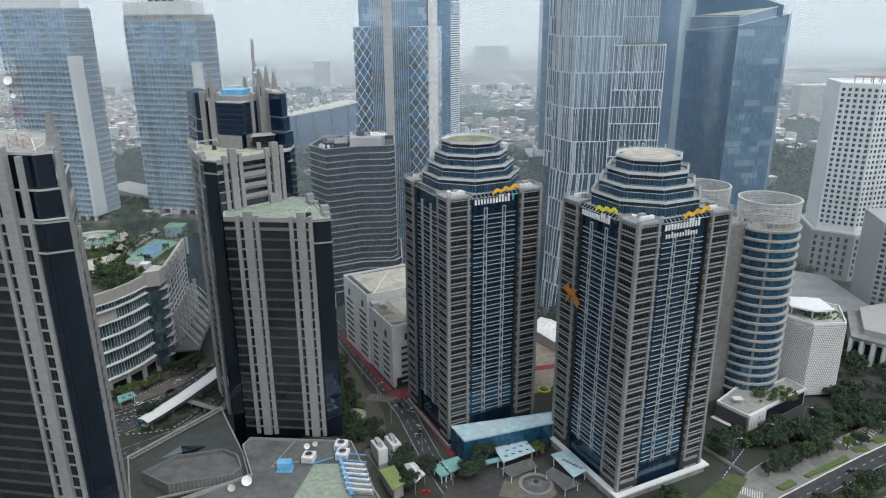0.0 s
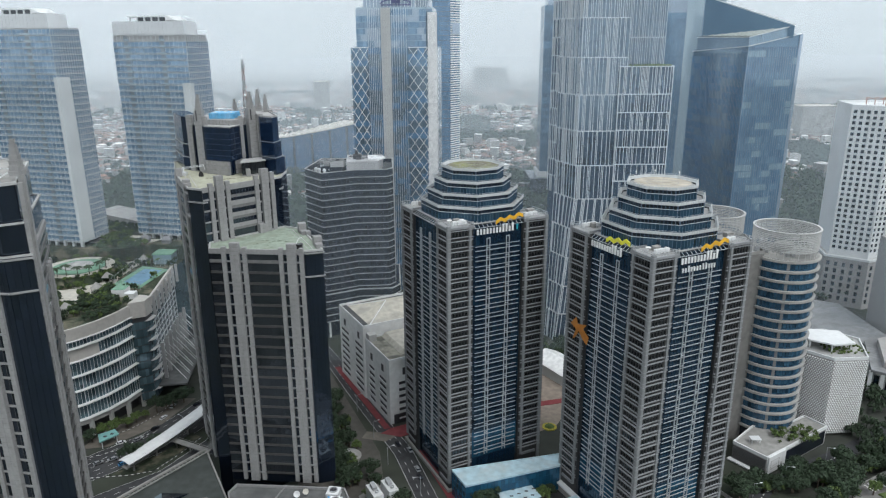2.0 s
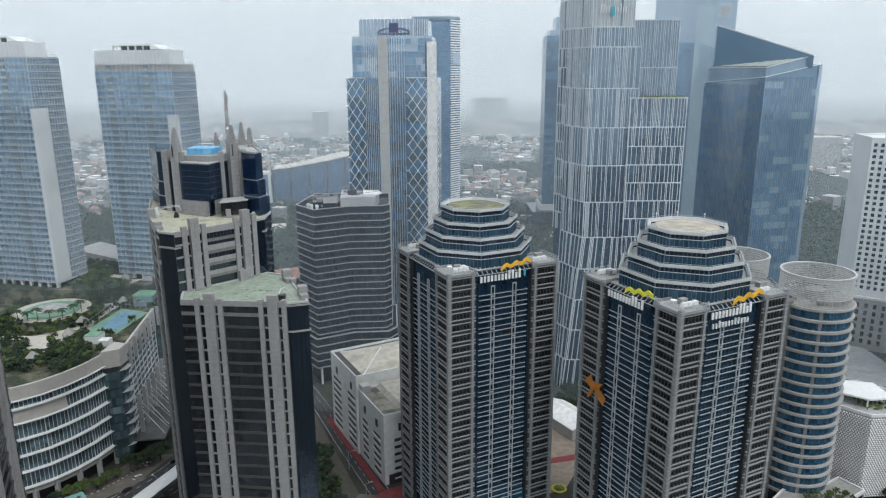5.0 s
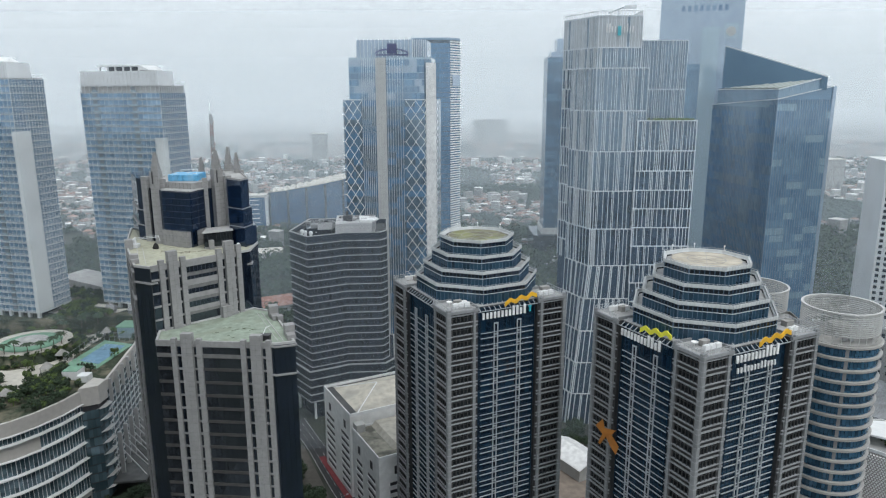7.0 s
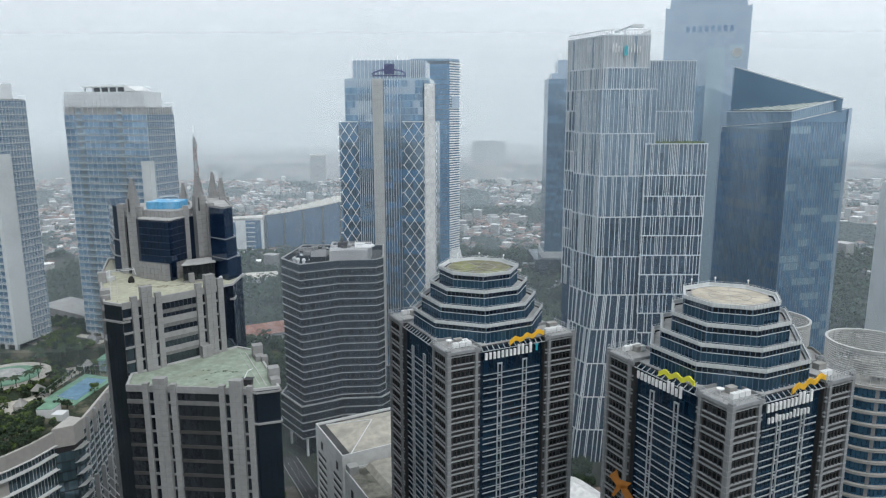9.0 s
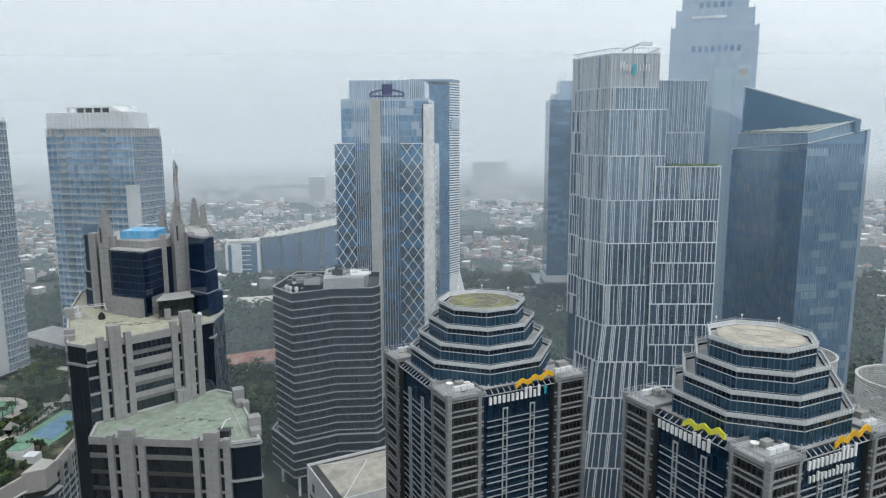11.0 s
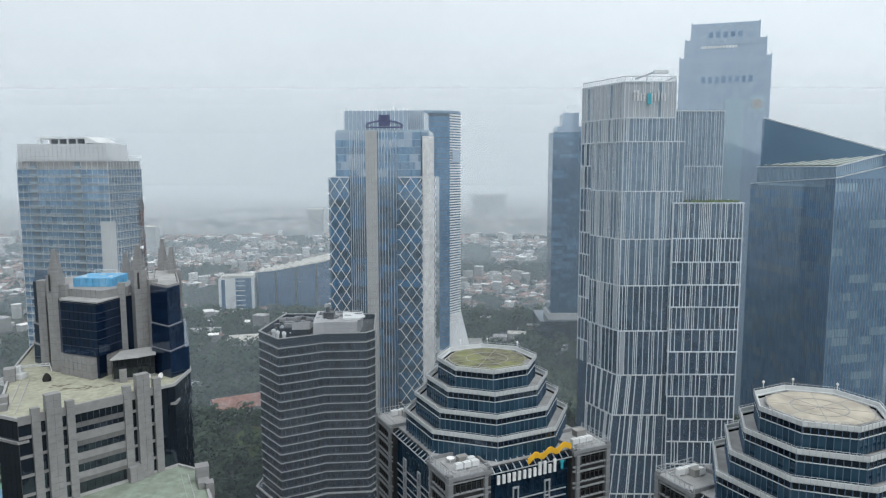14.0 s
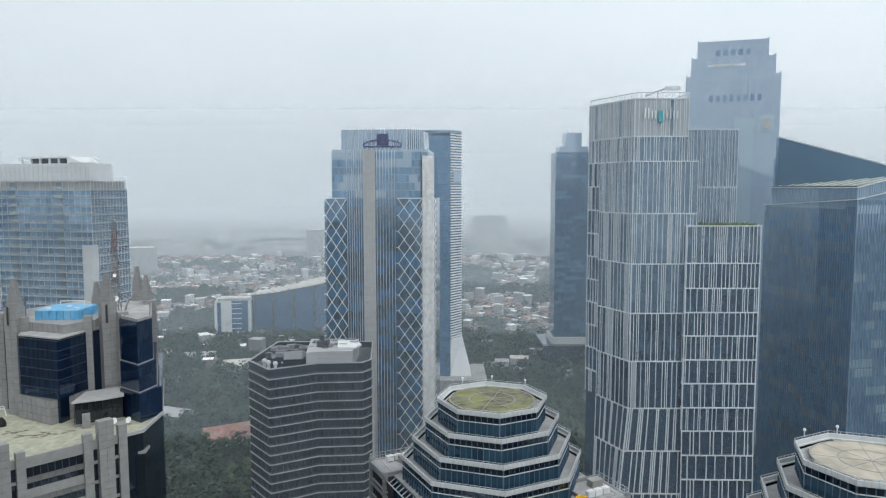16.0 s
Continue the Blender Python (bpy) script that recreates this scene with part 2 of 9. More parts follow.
FOLIAGE = surface("foliage", (0.030, 0.050, 0.026), 0.8, spread=0.4, size=0.6, wear=0.3, lump=0.45, bump=0)
FOLIAGE_LIGHT = surface("light_foliage", (0.085, 0.125, 0.035), 0.8, spread=0.3, size=0.6, lump=0.4, bump=0)
FOLIAGE_FAR = surface("distant_foliage", (0.026, 0.042, 0.030), 0.9, spread=0.4, size=0.15, lump=0.4, bump=0)
BARK = surface("bark", (0.10, 0.08, 0.06), 0.9)
GRASS = surface("grass", (0.06, 0.085, 0.03), 0.95, spread=0.35, wear=0.6, wear_size=0.08, wear_color=(0.12, 0.10, 0.06))
ROOF_TILE = surface("clay_roof_tiles", (0.20, 0.13, 0.105), 0.9, spread=0.3, size=0.1, wear=0.5, wear_size=0.02, wear_color=(0.3, 0.26, 0.22), lump=0.5, bump=0)
HOUSE_WALL = surface("house_walls", (0.33, 0.33, 0.32), 0.9, lump=0.5, bump=0)
FLAT_ROOF = surface("bright_flat_roofs", (0.62, 0.61, 0.59), 0.9, lump=0.6, bump=0)
ROOF_RUST = surface("rusted_sheet_roof", (0.26, 0.12, 0.085), 0.8, spread=0.3, size=0.3, wear=0.6, wear_size=0.1, wear_color=(0.35, 0.3, 0.27))

GLASS_BLUE = glazing("blue_curtain_glass", (0.004, 0.011, 0.026), (0.016, 0.044, 0.082), 0.1, spec=0.5, ior=1.9)
GLASS_LOBBY = glazing("lobby_and_reflected_blue_glass", (0.012, 0.055, 0.11), (0.04, 0.17, 0.29), 0.35)
GLASS_DARK = glazing("black_glass", (0.003, 0.005, 0.01), (0.011, 0.017, 0.032), 0.1, spec=0.5, ior=2.1, wave=0.06)
GLASS_NAVY = glazing("sky_tinted_navy_glass", (0.003, 0.008, 0.022), (0.014, 0.032, 0.075), 0.1, spec=0.5, ior=1.9, wave=0.06)
GLASS_BANDED = glazing("dark_storey_glass", (0.003, 0.004, 0.008), (0.02, 0.026, 0.042), 0.05, spec=0.5, ior=1.55)
GLASS_SMOKE = glazing("smoked_glass", (0.008, 0.009, 0.011), (0.026, 0.03, 0.035), 0.1, spec=0.5, ior=1.7)
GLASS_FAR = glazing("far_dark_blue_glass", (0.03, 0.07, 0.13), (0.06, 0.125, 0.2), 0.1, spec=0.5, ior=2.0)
GLASS_TEAL = glazing("teal_blue_glass", (0.008, 0.026, 0.048), (0.034, 0.088, 0.135), 0.1, spec=0.5, ior=1.9)
GLASS_DRUM = glazing("drum_blue_glass", (0.015, 0.042, 0.08), (0.075, 0.19, 0.31), 0.15, spec=0.5, ior=1.9)
GLASS_SKY = glazing("sky_blue_glass", (0.075, 0.16, 0.265), (0.27, 0.415, 0.57), 0.5)
GLASS_PALE = glazing("pale_blue_glass", (0.26, 0.35, 0.42), (0.44, 0.53, 0.58), 0.4)
GLASS_STEEL = glazing("steel_blue_glass", (0.10, 0.17, 0.27), (0.235, 0.33, 0.43), 0.45)
GLASS_DEEP = glazing("deep_blue_glass", (0.055, 0.125, 0.215), (0.16, 0.275, 0.385), 0.1, spec=0.5, ior=2.2)
GLASS_DEEP_DIM = glazing("dim_blue_glass", (0.23, 0.36, 0.46), (0.34, 0.48, 0.57), 0.4)
GLASS_REFLECT_GREY = glazing("reflection_toned_grey_glass", (0.01, 0.012, 0.015), (0.034, 0.038, 0.044), 0.1, spec=0.5, ior=2.0, wave=0.06)
# Paler glass for high storeys: hazy sky reflection put into the colour.
GLASS_MIST = glazing("sky_toned_blue_glass", (0.06, 0.10, 0.15), (0.17, 0.235, 0.31), 0.1, spec=0.5, ior=2.2)
GLASS_MALL = glazing("shop_front_glass", (0.022, 0.042, 0.052), (0.16, 0.235, 0.27), 0.1, spec=0.5, ior=1.9)
GLASS_COBALT = glazing("cobalt_glass", (0.035, 0.115, 0.23), (0.10, 0.225, 0.38), 0.1, spec=0.5, ior=1.8)
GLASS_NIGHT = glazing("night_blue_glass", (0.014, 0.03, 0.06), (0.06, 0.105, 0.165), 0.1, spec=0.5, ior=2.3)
# Slate and shaded blue: dark reflections held in the pane tone.
GLASS_SLATE = glazing("slate_glass", (0.03, 0.065, 0.10), (0.105, 0.165, 0.22), 0.1, spec=0.5, ior=2.2)
GLASS_WEDGE = glazing("shaded_blue_glass", (0.045, 0.11, 0.195), (0.11, 0.215, 0.335), 0.1, spec=0.5, ior=2.2)
GLASS_CITY = glazing("saturated_blue_glass", (0.006, 0.045, 0.12), (0.018, 0.095, 0.21), 0.1, spec=0.5, ior=1.7)
# Pale base: the air's haze is put into this glass colour.
GLASS_HAZY = glazing("haze_toned_blue_glass", (0.31, 0.39, 0.49), (0.43, 0.51, 0.60), 0.5)
GLASS_GREY = glazing("grey_tinted_glass", (0.008, 0.012, 0.02), (0.03, 0.04, 0.058), 0.1, spec=0.5, ior=1.9)
GLASS_SHADE = glazing("shaded_window_glass", (0.10, 0.12, 0.14), (0.23, 0.255, 0.28), 0.3)

# ---- building tools ----
class Geo:
    """Collects faces for one mesh."""

    def __init__(self):
        self.v, self.f = [], []

    def poly(self, pts):
        n = len(self.v)
        self.v.extend([tuple(p) for p in pts])
        self.f.append(tuple(range(n, n + len(pts))))
        return self

    def box(self, x0, x1, y0, y1, z0, z1):
        n = len(self.v)
        self.v += [(x0, y0, z0), (x1, y0, z0), (x1, y1, z0), (x0, y1, z0), (x0, y0, z1), (x1, y0, z1), (x1, y1, z1), (x0, y1, z1)]
        self.f += [(n, n + 3, n + 2, n + 1), (n + 4, n + 5, n + 6, n + 7), (n, n + 1, n + 5, n + 4), (n + 1, n + 2, n + 6, n + 5),
                   (n + 2, n + 3, n + 7, n + 6), (n + 3, n, n + 4, n + 7)]
        return self

    def prism(self, ring, z0, z1, top=None):
        """ring: counter-clockwise plan; top: another ring for a taper."""
        top, n, k = top or ring, len(self.v), len(ring)
        z1s = z1 if isinstance(z1, (list, tuple)) else [z1] * k
        self.v += [(p[0], p[1], z0) for p in ring] + [(p[0], p[1], z) for p, z in zip(top, z1s)]
        self.f += [tuple(range(n + k - 1, n - 1, -1)), tuple(range(n + k, n + 2 * k))]
        self.f += [(n + i, n + (i + 1) % k, n + k + (i + 1) % k, n + k + i) for i in range(k)]
        return self

    def rim(self, ring, width, z0, z1):
        """A parapet along a closed plan, on its inner side."""
        inner = inset(ring, width)
        n, k = len(self.v), len(ring)
        self.v += [(*p, z0) for p in ring] + [(*p, z1) for p in ring] + [(*p, z0) for p in inner] + [(*p, z1) for p in inner]
        for i in range(k):
            j = (i + 1) % k
            self.f += [(n + i, n + j, n + k + j, n + k + i), (n + k + i, n + k + j, n + 3 * k + j, n + 3 * k + i),
                       (n + 2 * k + j, n + 2 * k + i, n + 3 * k + i, n + 3 * k + j), (n + j, n + i, n + 2 * k + i, n + 2 * k + j)]
        return self

    def beam(self, a, b, w, h=None):
        a, b, h = Vector(a), Vector(b), h or w
        d = (b - a).normalized()
        s = d.cross(Vector((0, 0, 1)))
        s = s.normalized() if s.length > 1e-4 else Vector((1, 0, 0))
        u = s.cross(d)
        n = len(self.v)
        for p in (a, b):
            for i, j in ((-1, -1), (1, -1), (1, 1), (-1, 1)):
                self.v.append(tuple(p + s * (i * w / 2) + u * (j * h / 2)))
        self.f += [(n, n + 1, n + 2, n + 3), (n + 7, n + 6, n + 5, n + 4)]
        self.f += [(n + i, n + 4 + i, n + 4 + (i + 1) % 4, n + (i + 1) % 4) for i in range(4)]
        return self

    def tube(self, a, b, r0, r1=None, k=7):
        a, b, r1 = Vector(a), Vector(b), r0 if r1 is None else r1
        d = (b - a).normalized()
        s = d.cross(Vector((0, 0, 1)))
        s = s.normalized() if s.length > 1e-4 else Vector((1, 0, 0))
        u = d.cross(s)
        n = len(self.v)
        for p, r in ((a, r0), (b, r1)):
            for i in range(k):
                t = 2 * math.pi * i / k
                self.v.append(tuple(p + s * (r * math.cos(t)) + u * (r * math.sin(t))))
        self.f += [(n + i, n + (i + 1) % k, n + k + (i + 1) % k, n + k + i) for i in range(k)]
        self.f += [tuple(range(n + k - 1, n - 1, -1)), tuple(range(n + k, n + 2 * k))]
        return self

    def lathe(self, profile, k=40, cx=0, cy=0, a0=0.0, a1=360.0):
        """profile: (r, z) from below to above, on the outer side."""
        full = abs(a1 - a0) >= 360
        cols = k if full else k + 1
        n, m = len(self.v), len(profile)
        for i in range(cols):
            t = radians(a0 + (a1 - a0) * i / k)
            self.v += [(cx + r * math.cos(t), cy + r * math.sin(t), z) for r, z in profile]
        for i in range(k):
            j = (i + 1) % cols
            self.f += [(n + i * m + q, n + j * m + q, n + j * m + q + 1, n + i * m + q + 1) for q in range(m - 1)]
        return self

    def mesh(self, name):
        me = bpy.data.meshes.new(name)
        me.from_pydata(self.v, [], self.f)
        me.update()
        return me


def inset(ring, d):
    out, k = [], len(ring)
    for i in range(k):
        p0, p1, p2 = Vector(ring[i - 1][:2]), Vector(ring[i][:2]), Vector(ring[(i + 1) % k][:2])
        a, b = (p1 - p0).normalized(), (p2 - p1).normalized()
        na, nb = Vector((-a.y, a.x)), Vector((-b.y, b.x))
        m = na + nb
        m = m / max(0.3, m.dot(na)) if m.length > 1e-6 else na
        out.append((p1.x + m.x * d, p1.y + m.y * d))
    return out


def part(name, geo, mat, parent, label="", m=None):
    """One mesh object under a thing or a part. geo: a Geo or a shared mesh."""
    me = geo.mesh(name) if isinstance(geo, Geo) else geo
    if mat and not me.materials:
        me.materials.append(mat)
    ob = new(name, me)
    ob.parent = parent
    if m is not None:
        ob.matrix_local = m
    if label:
        ob["label"] = label
    return ob


def thing(name, x, y, z, turn, label, category, group="", kind=""):
    ob = new(name)
    ob.matrix_world = pose(x, y, z, 0, 0, turn)
    return tagged(ob, label, category, group, kind)


def solid(name, geo, mat, label, category, group="", kind="", m=None):
    """A thing that is one mesh."""
    return tagged(part(name, geo, mat, None, "", m), label, category, group, kind)


def wall_frame(p, q):
    """x along the wall from p to q, y into the building (plan counter-clockwise), z up."""
    a = math.atan2(q[1] - p[1], q[0] - p[0])
    return Matrix.Translation((p[0], p[1], 0)) @ Matrix.Rotation(a, 4, "Z"), math.hypot(q[0] - p[0], q[1] - p[1])


def up(z):
    return Matrix.Translation((0, 0, z))


BATCHES = {}


class Batch:
    """Alike boxes of one thing: the upper ones, which are passed nearest, become parts of their own, the rest one joined part."""

    def __init__(self, parent, name, mat, limit, label):
        self.parent, self.name, self.mat, self.limit, self.label, self.items = parent, name, mat, limit, label, []

    def add(self, m, x0, x1, y0, y1, z0, z1):
        self.items.append((z1, len(self.items), m, (x0, x1, y0, y1, z0, z1)))

    def flush(self):
        self.items.sort(key=lambda i: (-i[0], i[1]))
        shared = {}
        for _, _, m, (x0, x1, y0, y1, z0, z1) in self.items[: self.limit]:
            key = (round(x1 - x0, 2), round(y1 - y0, 2), round(z1 - z0, 2))
            if key not in shared:
                shared[key] = Geo().box(0, x1 - x0, 0, y1 - y0, 0, z1 - z0).mesh(self.name)
            part(self.name, shared[key], self.mat, self.parent, self.label, m @ Matrix.Translation((x0, y0, z0)))
        rest = self.items[self.limit :]
        if rest:
            g = Geo()
            for _, _, m, b in rest:
                n = len(g.v)
                g.box(*b)
                g.v[n:] = [tuple(m @ Vector(p)) for p in g.v[n:]]
            part(self.name, g, self.mat, self.parent, self.label)["kind"] = "stuff"


def batch(parent, name, mat, limit=250, label=""):
    key = (parent.name, name, mat.name, label)
    if key not in BATCHES:
        BATCHES[key] = Batch(parent, name, mat, limit, label)
    return BATCHES[key]


def pane_row(tower, m, x0, x1, y, z0, z1, n, glass, name="window", limit=250):
    """A row of separate panes."""
    b, w = batch(tower, name, glass, limit), (x1 - x0) / n
    for i in range(n):
        b.add(m, x0 + i * w + 0.03, x0 + (i + 1) * w - 0.03, y, y + 0.12, z0, z1)

# ---- ground ----
ground = solid("ground", Geo().box(-4600, 4600, -1500, 4700, -1.5, -0.02), surface("city_ground", (0.044, 0.048, 0.040), 0.95, spread=0.4, size=0.05, wear=0.7, wear_size=0.012, wear_color=(0.035, 0.046, 0.026)),
               "flat city ground of earth, grass and paving", "ground", kind="structure")


# ---- twin bank towers ----
def sign_line(parent, name, widths, height, gap, mat, label, m, thick=0.4):
    """A line of lettering as plain upright blocks: the first one carries the others."""
    sign, x = None, 0.0
    for w, h, drop in widths:
        g = Geo().box(x, x + w, -thick, 0, -drop * height, h * height)
        if sign is None:
            sign = part(name, g, mat, parent, label, m)
        elif parent.parent is None:
            part("letter_block", g, mat, sign)
        else:
            part(name, g, mat, parent, "", m)
        x += w + gap
    return sign


def ribbon(length, rise, thick, waves=3):
    """A flat wavy ribbon, climbing to the right."""
    g, pts = Geo(), []
    n = waves * 8
    for i in range(n + 1):
        pts.append((length * i / n, rise * i / n - 0.5 * math.cos(2 * math.pi * waves * i / n)))
    for (xa, za), (xb, zb) in zip(pts, pts[1:]):
        ring = [(xa, 0, za), (xb, 0, zb), (xb, 0, zb + thick), (xa, 0, za + thick)]
        back = [(x, 0.35, z) for x, y, z in ring]
        g.poly([(x, y, z) for x, y, z in ring])
        g.poly(back[::-1])
        for i in range(4):
            j = (i + 1) % 4
            g.poly([ring[j], ring[i], back[i], back[j]])
    return g


def octagon(r, turn=0.0):
    return [(r * math.cos(radians(22.5 + 45 * i + turn)), r * math.sin(radians(22.5 + 45 * i + turn))) for i in range(8)]


def bank_tower(cx, cy, turn, helipad, label, signs):
    """Square office tower: four stone corner piers, recessed blue glass bays, stepped octagonal crown."""
    S, P, F0, FH, N, TOP = 22.62, 11.2, 12.0, 4.14, 25, 116.0
    tower = thing("office_tower", cx, cy, 0, turn, label, "office tower", "twin bank towers")
    # plan: piers forward, bays set back by 1.6 m
    c, b = S - P, S - 1.9
    i = S - 0.55
    plan = [(-i, -i), (-c, -i), (-c, -b), (c, -b), (c, -i), (i, -i), (i, -c), (b, -c), (b, c), (i, c), (i, i), (c, i), (c, b), (-c, b), (-c, i), (-i, i), (-i, c), (-b, c), (-b, -c), (-i, -c)]
    part("wall", Geo().prism(plan, 0, TOP), STONE_BROWN, tower, "dark brown granite body")
    roof = Geo().prism(inset(plan, 0.1), TOP, TOP + 0.25)
    part("roof", roof, ROOF_GREY, tower, "weathered grey flat corner roofs")
    # stone grid of one pier, in its own wall frame
    pier = Geo()
    pier.box(-0.05, 1.1, -0.25, 0.55, 4, TOP + 0.9)
    pier.box(P - 2.05, P - 1.1, -0.2, 0.55, 8, TOP + 0.6)
    for k in range(N + 1):
        z = F0 + FH * k
        pier.box(P - 1.1, P - 0.25, 0.05, 0.55, z - 0.75, z - 0.35)
        pier.box(P - 1.1, P - 0.25, 0.05, 0.55, z + 0.35, z + 0.75)
    for k in range(2):
        pier.box(2.0, P - 2.2, 0.0, 0.55, 3.2 + 4.3 * k, 4.3 + 4.3 * k)
    pier.box(-0.1, P, -0.3, 0.55, TOP - 0.6, TOP + 0.25)
    pier = pier.mesh("stone_pier")
    posts_, courses = Geo(), Geo()
    for k in range(N):
        z = F0 + FH * k
        for j in range(6):
            x = 1.7 + (P - 4.3) * j / 5
            posts_.box(x - (0.16 if j in (0, 5) else 0.09), x + (0.16 if j in (0, 5) else 0.09), 0.12, 0.5, z + 0.84, z + FH - 0.84)
        posts_.box(1.7, P - 2.6, 0.3, 0.5, z + 2.45, z + 2.55)
    for k in range(N + 1):
        z = F0 + FH * k
        for dz in (-0.86, 0.62):
            courses.box(-0.12, 1.17, -0.32, 0.5, z + dz, z + dz + 0.24).box(P - 2.1, P - 1.05, -0.27, 0.5, z + dz, z + dz + 0.24).box(1.17, P - 2.1, -0.14, 0.5, z + dz, z + dz + 0.26)
    posts_, courses = posts_.mesh("window_mullion"), courses.mesh("stone_course")
    bars, W = Geo(), 2 * c
    for k in range(N - 2):
        z = F0 + FH * k + 2.0
        bars.box(1.4, W - 1.2, -0.75, -0.5, z, z + 0.27)
        bars.box(1.4, W - 1.2, -0.75, -0.5, z + 1.78, z + 1.99)
    for u in (0.27, 0.66):
        for d in (0.0, 1.35):
            bars.box(W * u + d, W * u + d + 0.26, -1.1, -0.75, F0 + 1, F0 + FH * (N - 1) - 1.5)
        bars.box(W * u, W * u + 1.67, -1.1, -0.75, F0 + FH * (N - 1) - 1.5, F0 + FH * (N - 1) - 1.1)
        for k in range(N - 2):
            bars.box(W * u, W * u + 1.67, -1.05, -0.75, F0 + 3 + FH * k, F0 + 3.35 + FH * k)
    bars = bars.mesh("white_sunshade_grid")
    mull = Geo()
    for k in range(15):
        x = 0.35 + (W - 0.7) * k / 14
        mull.box(x - 0.05, x + 0.05, -0.12, 0.0, F0 - 4, TOP)
    for k in range(N + 1):
        mull.box(0.2, W - 0.2, -0.14, 0.0, F0 + FH * k - 0.08, F0 + FH * k + 0.08)
    mull = mull.mesh("mullion_grid")
    corners = [(-S, -S), (S, -S), (S, S), (-S, S)]
    for q in range(4):
        p0, p1 = corners[q], corners[(q + 1) % 4]
        m, L = wall_frame(p0, p1)
        flip = m @ Matrix.Translation((L, 0, 0)) @ Matrix.Diagonal((-1, 1, 1, 1))
        part("stone_pier", pier, BANK_STONE, tower, "pale granite pier grid", m)
        part("stone_pier", pier, BANK_STONE, tower, "", flip)
        for place in (m, flip):
            part("window_mullion", posts_, BANK_MULLION, tower, "smoky stone window mullions", place)["kind"] = "stuff"
            part("stone_course", courses, BANK_COURSE, tower, "pale stone courses", place)["kind"] = "stuff"
        base = m @ Matrix.Translation((P, 1.78, 0))
        part("sunshade_grid", bars, BANK_BAR, tower, "white aluminium sunshade bars", base)
        part("mullion_grid", mull, GLASS_TEAL, tower, "", base)
        for k in range(N):
            z = F0 + FH * k
            pane_row(tower, m, 1.7, P - 2.6, 0.36, z + 0.95, z + 3.15, 5, GLASS_SMOKE, "window", 120)
            pane_row(tower, m, L - P + 2.6, L - 1.7, 0.36, z + 0.95, z + 3.15, 5, GLASS_SMOKE, "window", 120)
            # Lowest three storeys use lobby blue: the hall roof's reflection, as colour.
            pane_row(tower, base, 0.35, 2 * c - 0.35, 0.0, z + 0.12, z + FH - 0.05, 14, GLASS_LOBBY if k < 3 else GLASS_BLUE, "bay_window", 60 if k < 3 else 110)
        pane_row(tower, base, 0.4, 2 * c - 0.4, 0.0, 1.0, F0, 8, GLASS_BLUE, "entrance_pane")
        # railing on the corner roofs
        rail = Geo()
        for x0, x1 in ((0, P), (L - P, L)):
            rail.box(x0, x1, 0.1, 0.2, TOP + 1.85, TOP + 1.97)
            rail.box(x0, x1, 0.12, 0.18, TOP + 1.1, TOP + 1.18)
            for k in range(9):
                x = x0 + (x1 - x0) * k / 8
                rail.box(x - 0.05, x + 0.05, 0.1, 0.2, TOP + 0.25, TOP + 1.9)
        for k in range(12):
            x = P + (L - 2 * P) * (k + 0.5) / 12
            rail.beam((x, 0.4, TOP - 1.2), (x, 3.4, TOP + 0.8), 0.18)
        rail.box(P, L - P, 0.3, 0.5, TOP - 1.3, TOP - 1.1)
        part("railing", rail, BANK_BAR, tower, "pale metal roof railing", m)
        # inner edges of the corner terraces
        for x in (P - 0.4, L - P):
            part("parapet", Geo().box(x, x + 0.4, 0.3, P, TOP + 0.2, TOP + 1.1), BANK_STONE, tower, "", m)
    # crown
    tiers = [(21.6, 122.2, TOP + 0.25), (19.0, 126.75, 121.0), (16.1, 131.35, 125.55), (13.1, 136.0, 130.15)]
    for r, z1, z0 in tiers:
        ring = octagon(r)
        body = Geo().prism(inset(ring, 0.9), z0, z1 - 1.5)
        part("crown_tier", body, ROOF_GREY, tower, "weathered terrace slab")
        par = Geo().rim(ring, 0.3, z1 - 0.85, z1)
        par.rim(inset(ring, 0.15), 0.6, z1 - 1.1, z1 - 0.85)
        par.rim(inset(ring, 0.2), 0.7, z1 - 2.62, z1 - 2.45)
        crown_parapet = part("crown_parapet", par, BANK_PANEL, tower, "grey-white panelled parapet band")
        posts, dark = Geo(), Geo()
        for q in range(8):
            m, L = wall_frame(ring[q - 1], ring[q])
            e = inset(ring, 0.35)
            w, Lw = wall_frame(e[q - 1], e[q])
            n = max(4, int(Lw / 1.25))
            pane_row(tower, w, 0.2, Lw - 0.2, 0.0, z1 - 2.45, z1 - 1.1, n, GLASS_DARK, "crown_window", 120)
            pane_row(tower, w, 0.1, Lw - 0.1, 0.0, z0, z1 - 2.62, n, GLASS_TEAL, "crown_pane", 120)
            for k in range(n + 1):
                x, y = (w @ Vector((0.1 + (Lw - 0.2) * k / n, -0.08, 0))).xy
                dark.box(x - 0.06, x + 0.06, y - 0.06, y + 0.06, z0, z1 - 1.0)
            for k in range(int(L / 1.1) + 1):
                x, y = (m @ Vector((L * k / int(L / 1.1), -0.04, 0))).xy
                posts.box(x - 0.04, x + 0.04, y - 0.04, y + 0.04, z1 - 0.95, z1 + 0.45)
        posts.rim(inset(ring, -0.02), 0.08, z1 + 0.4, z1 + 0.48)
        part("crown_rail", posts, BANK_BAR, tower, "pale terrace rail")
        part("crown_frame", dark, GLASS_STEEL, tower, "blue-grey window frame")
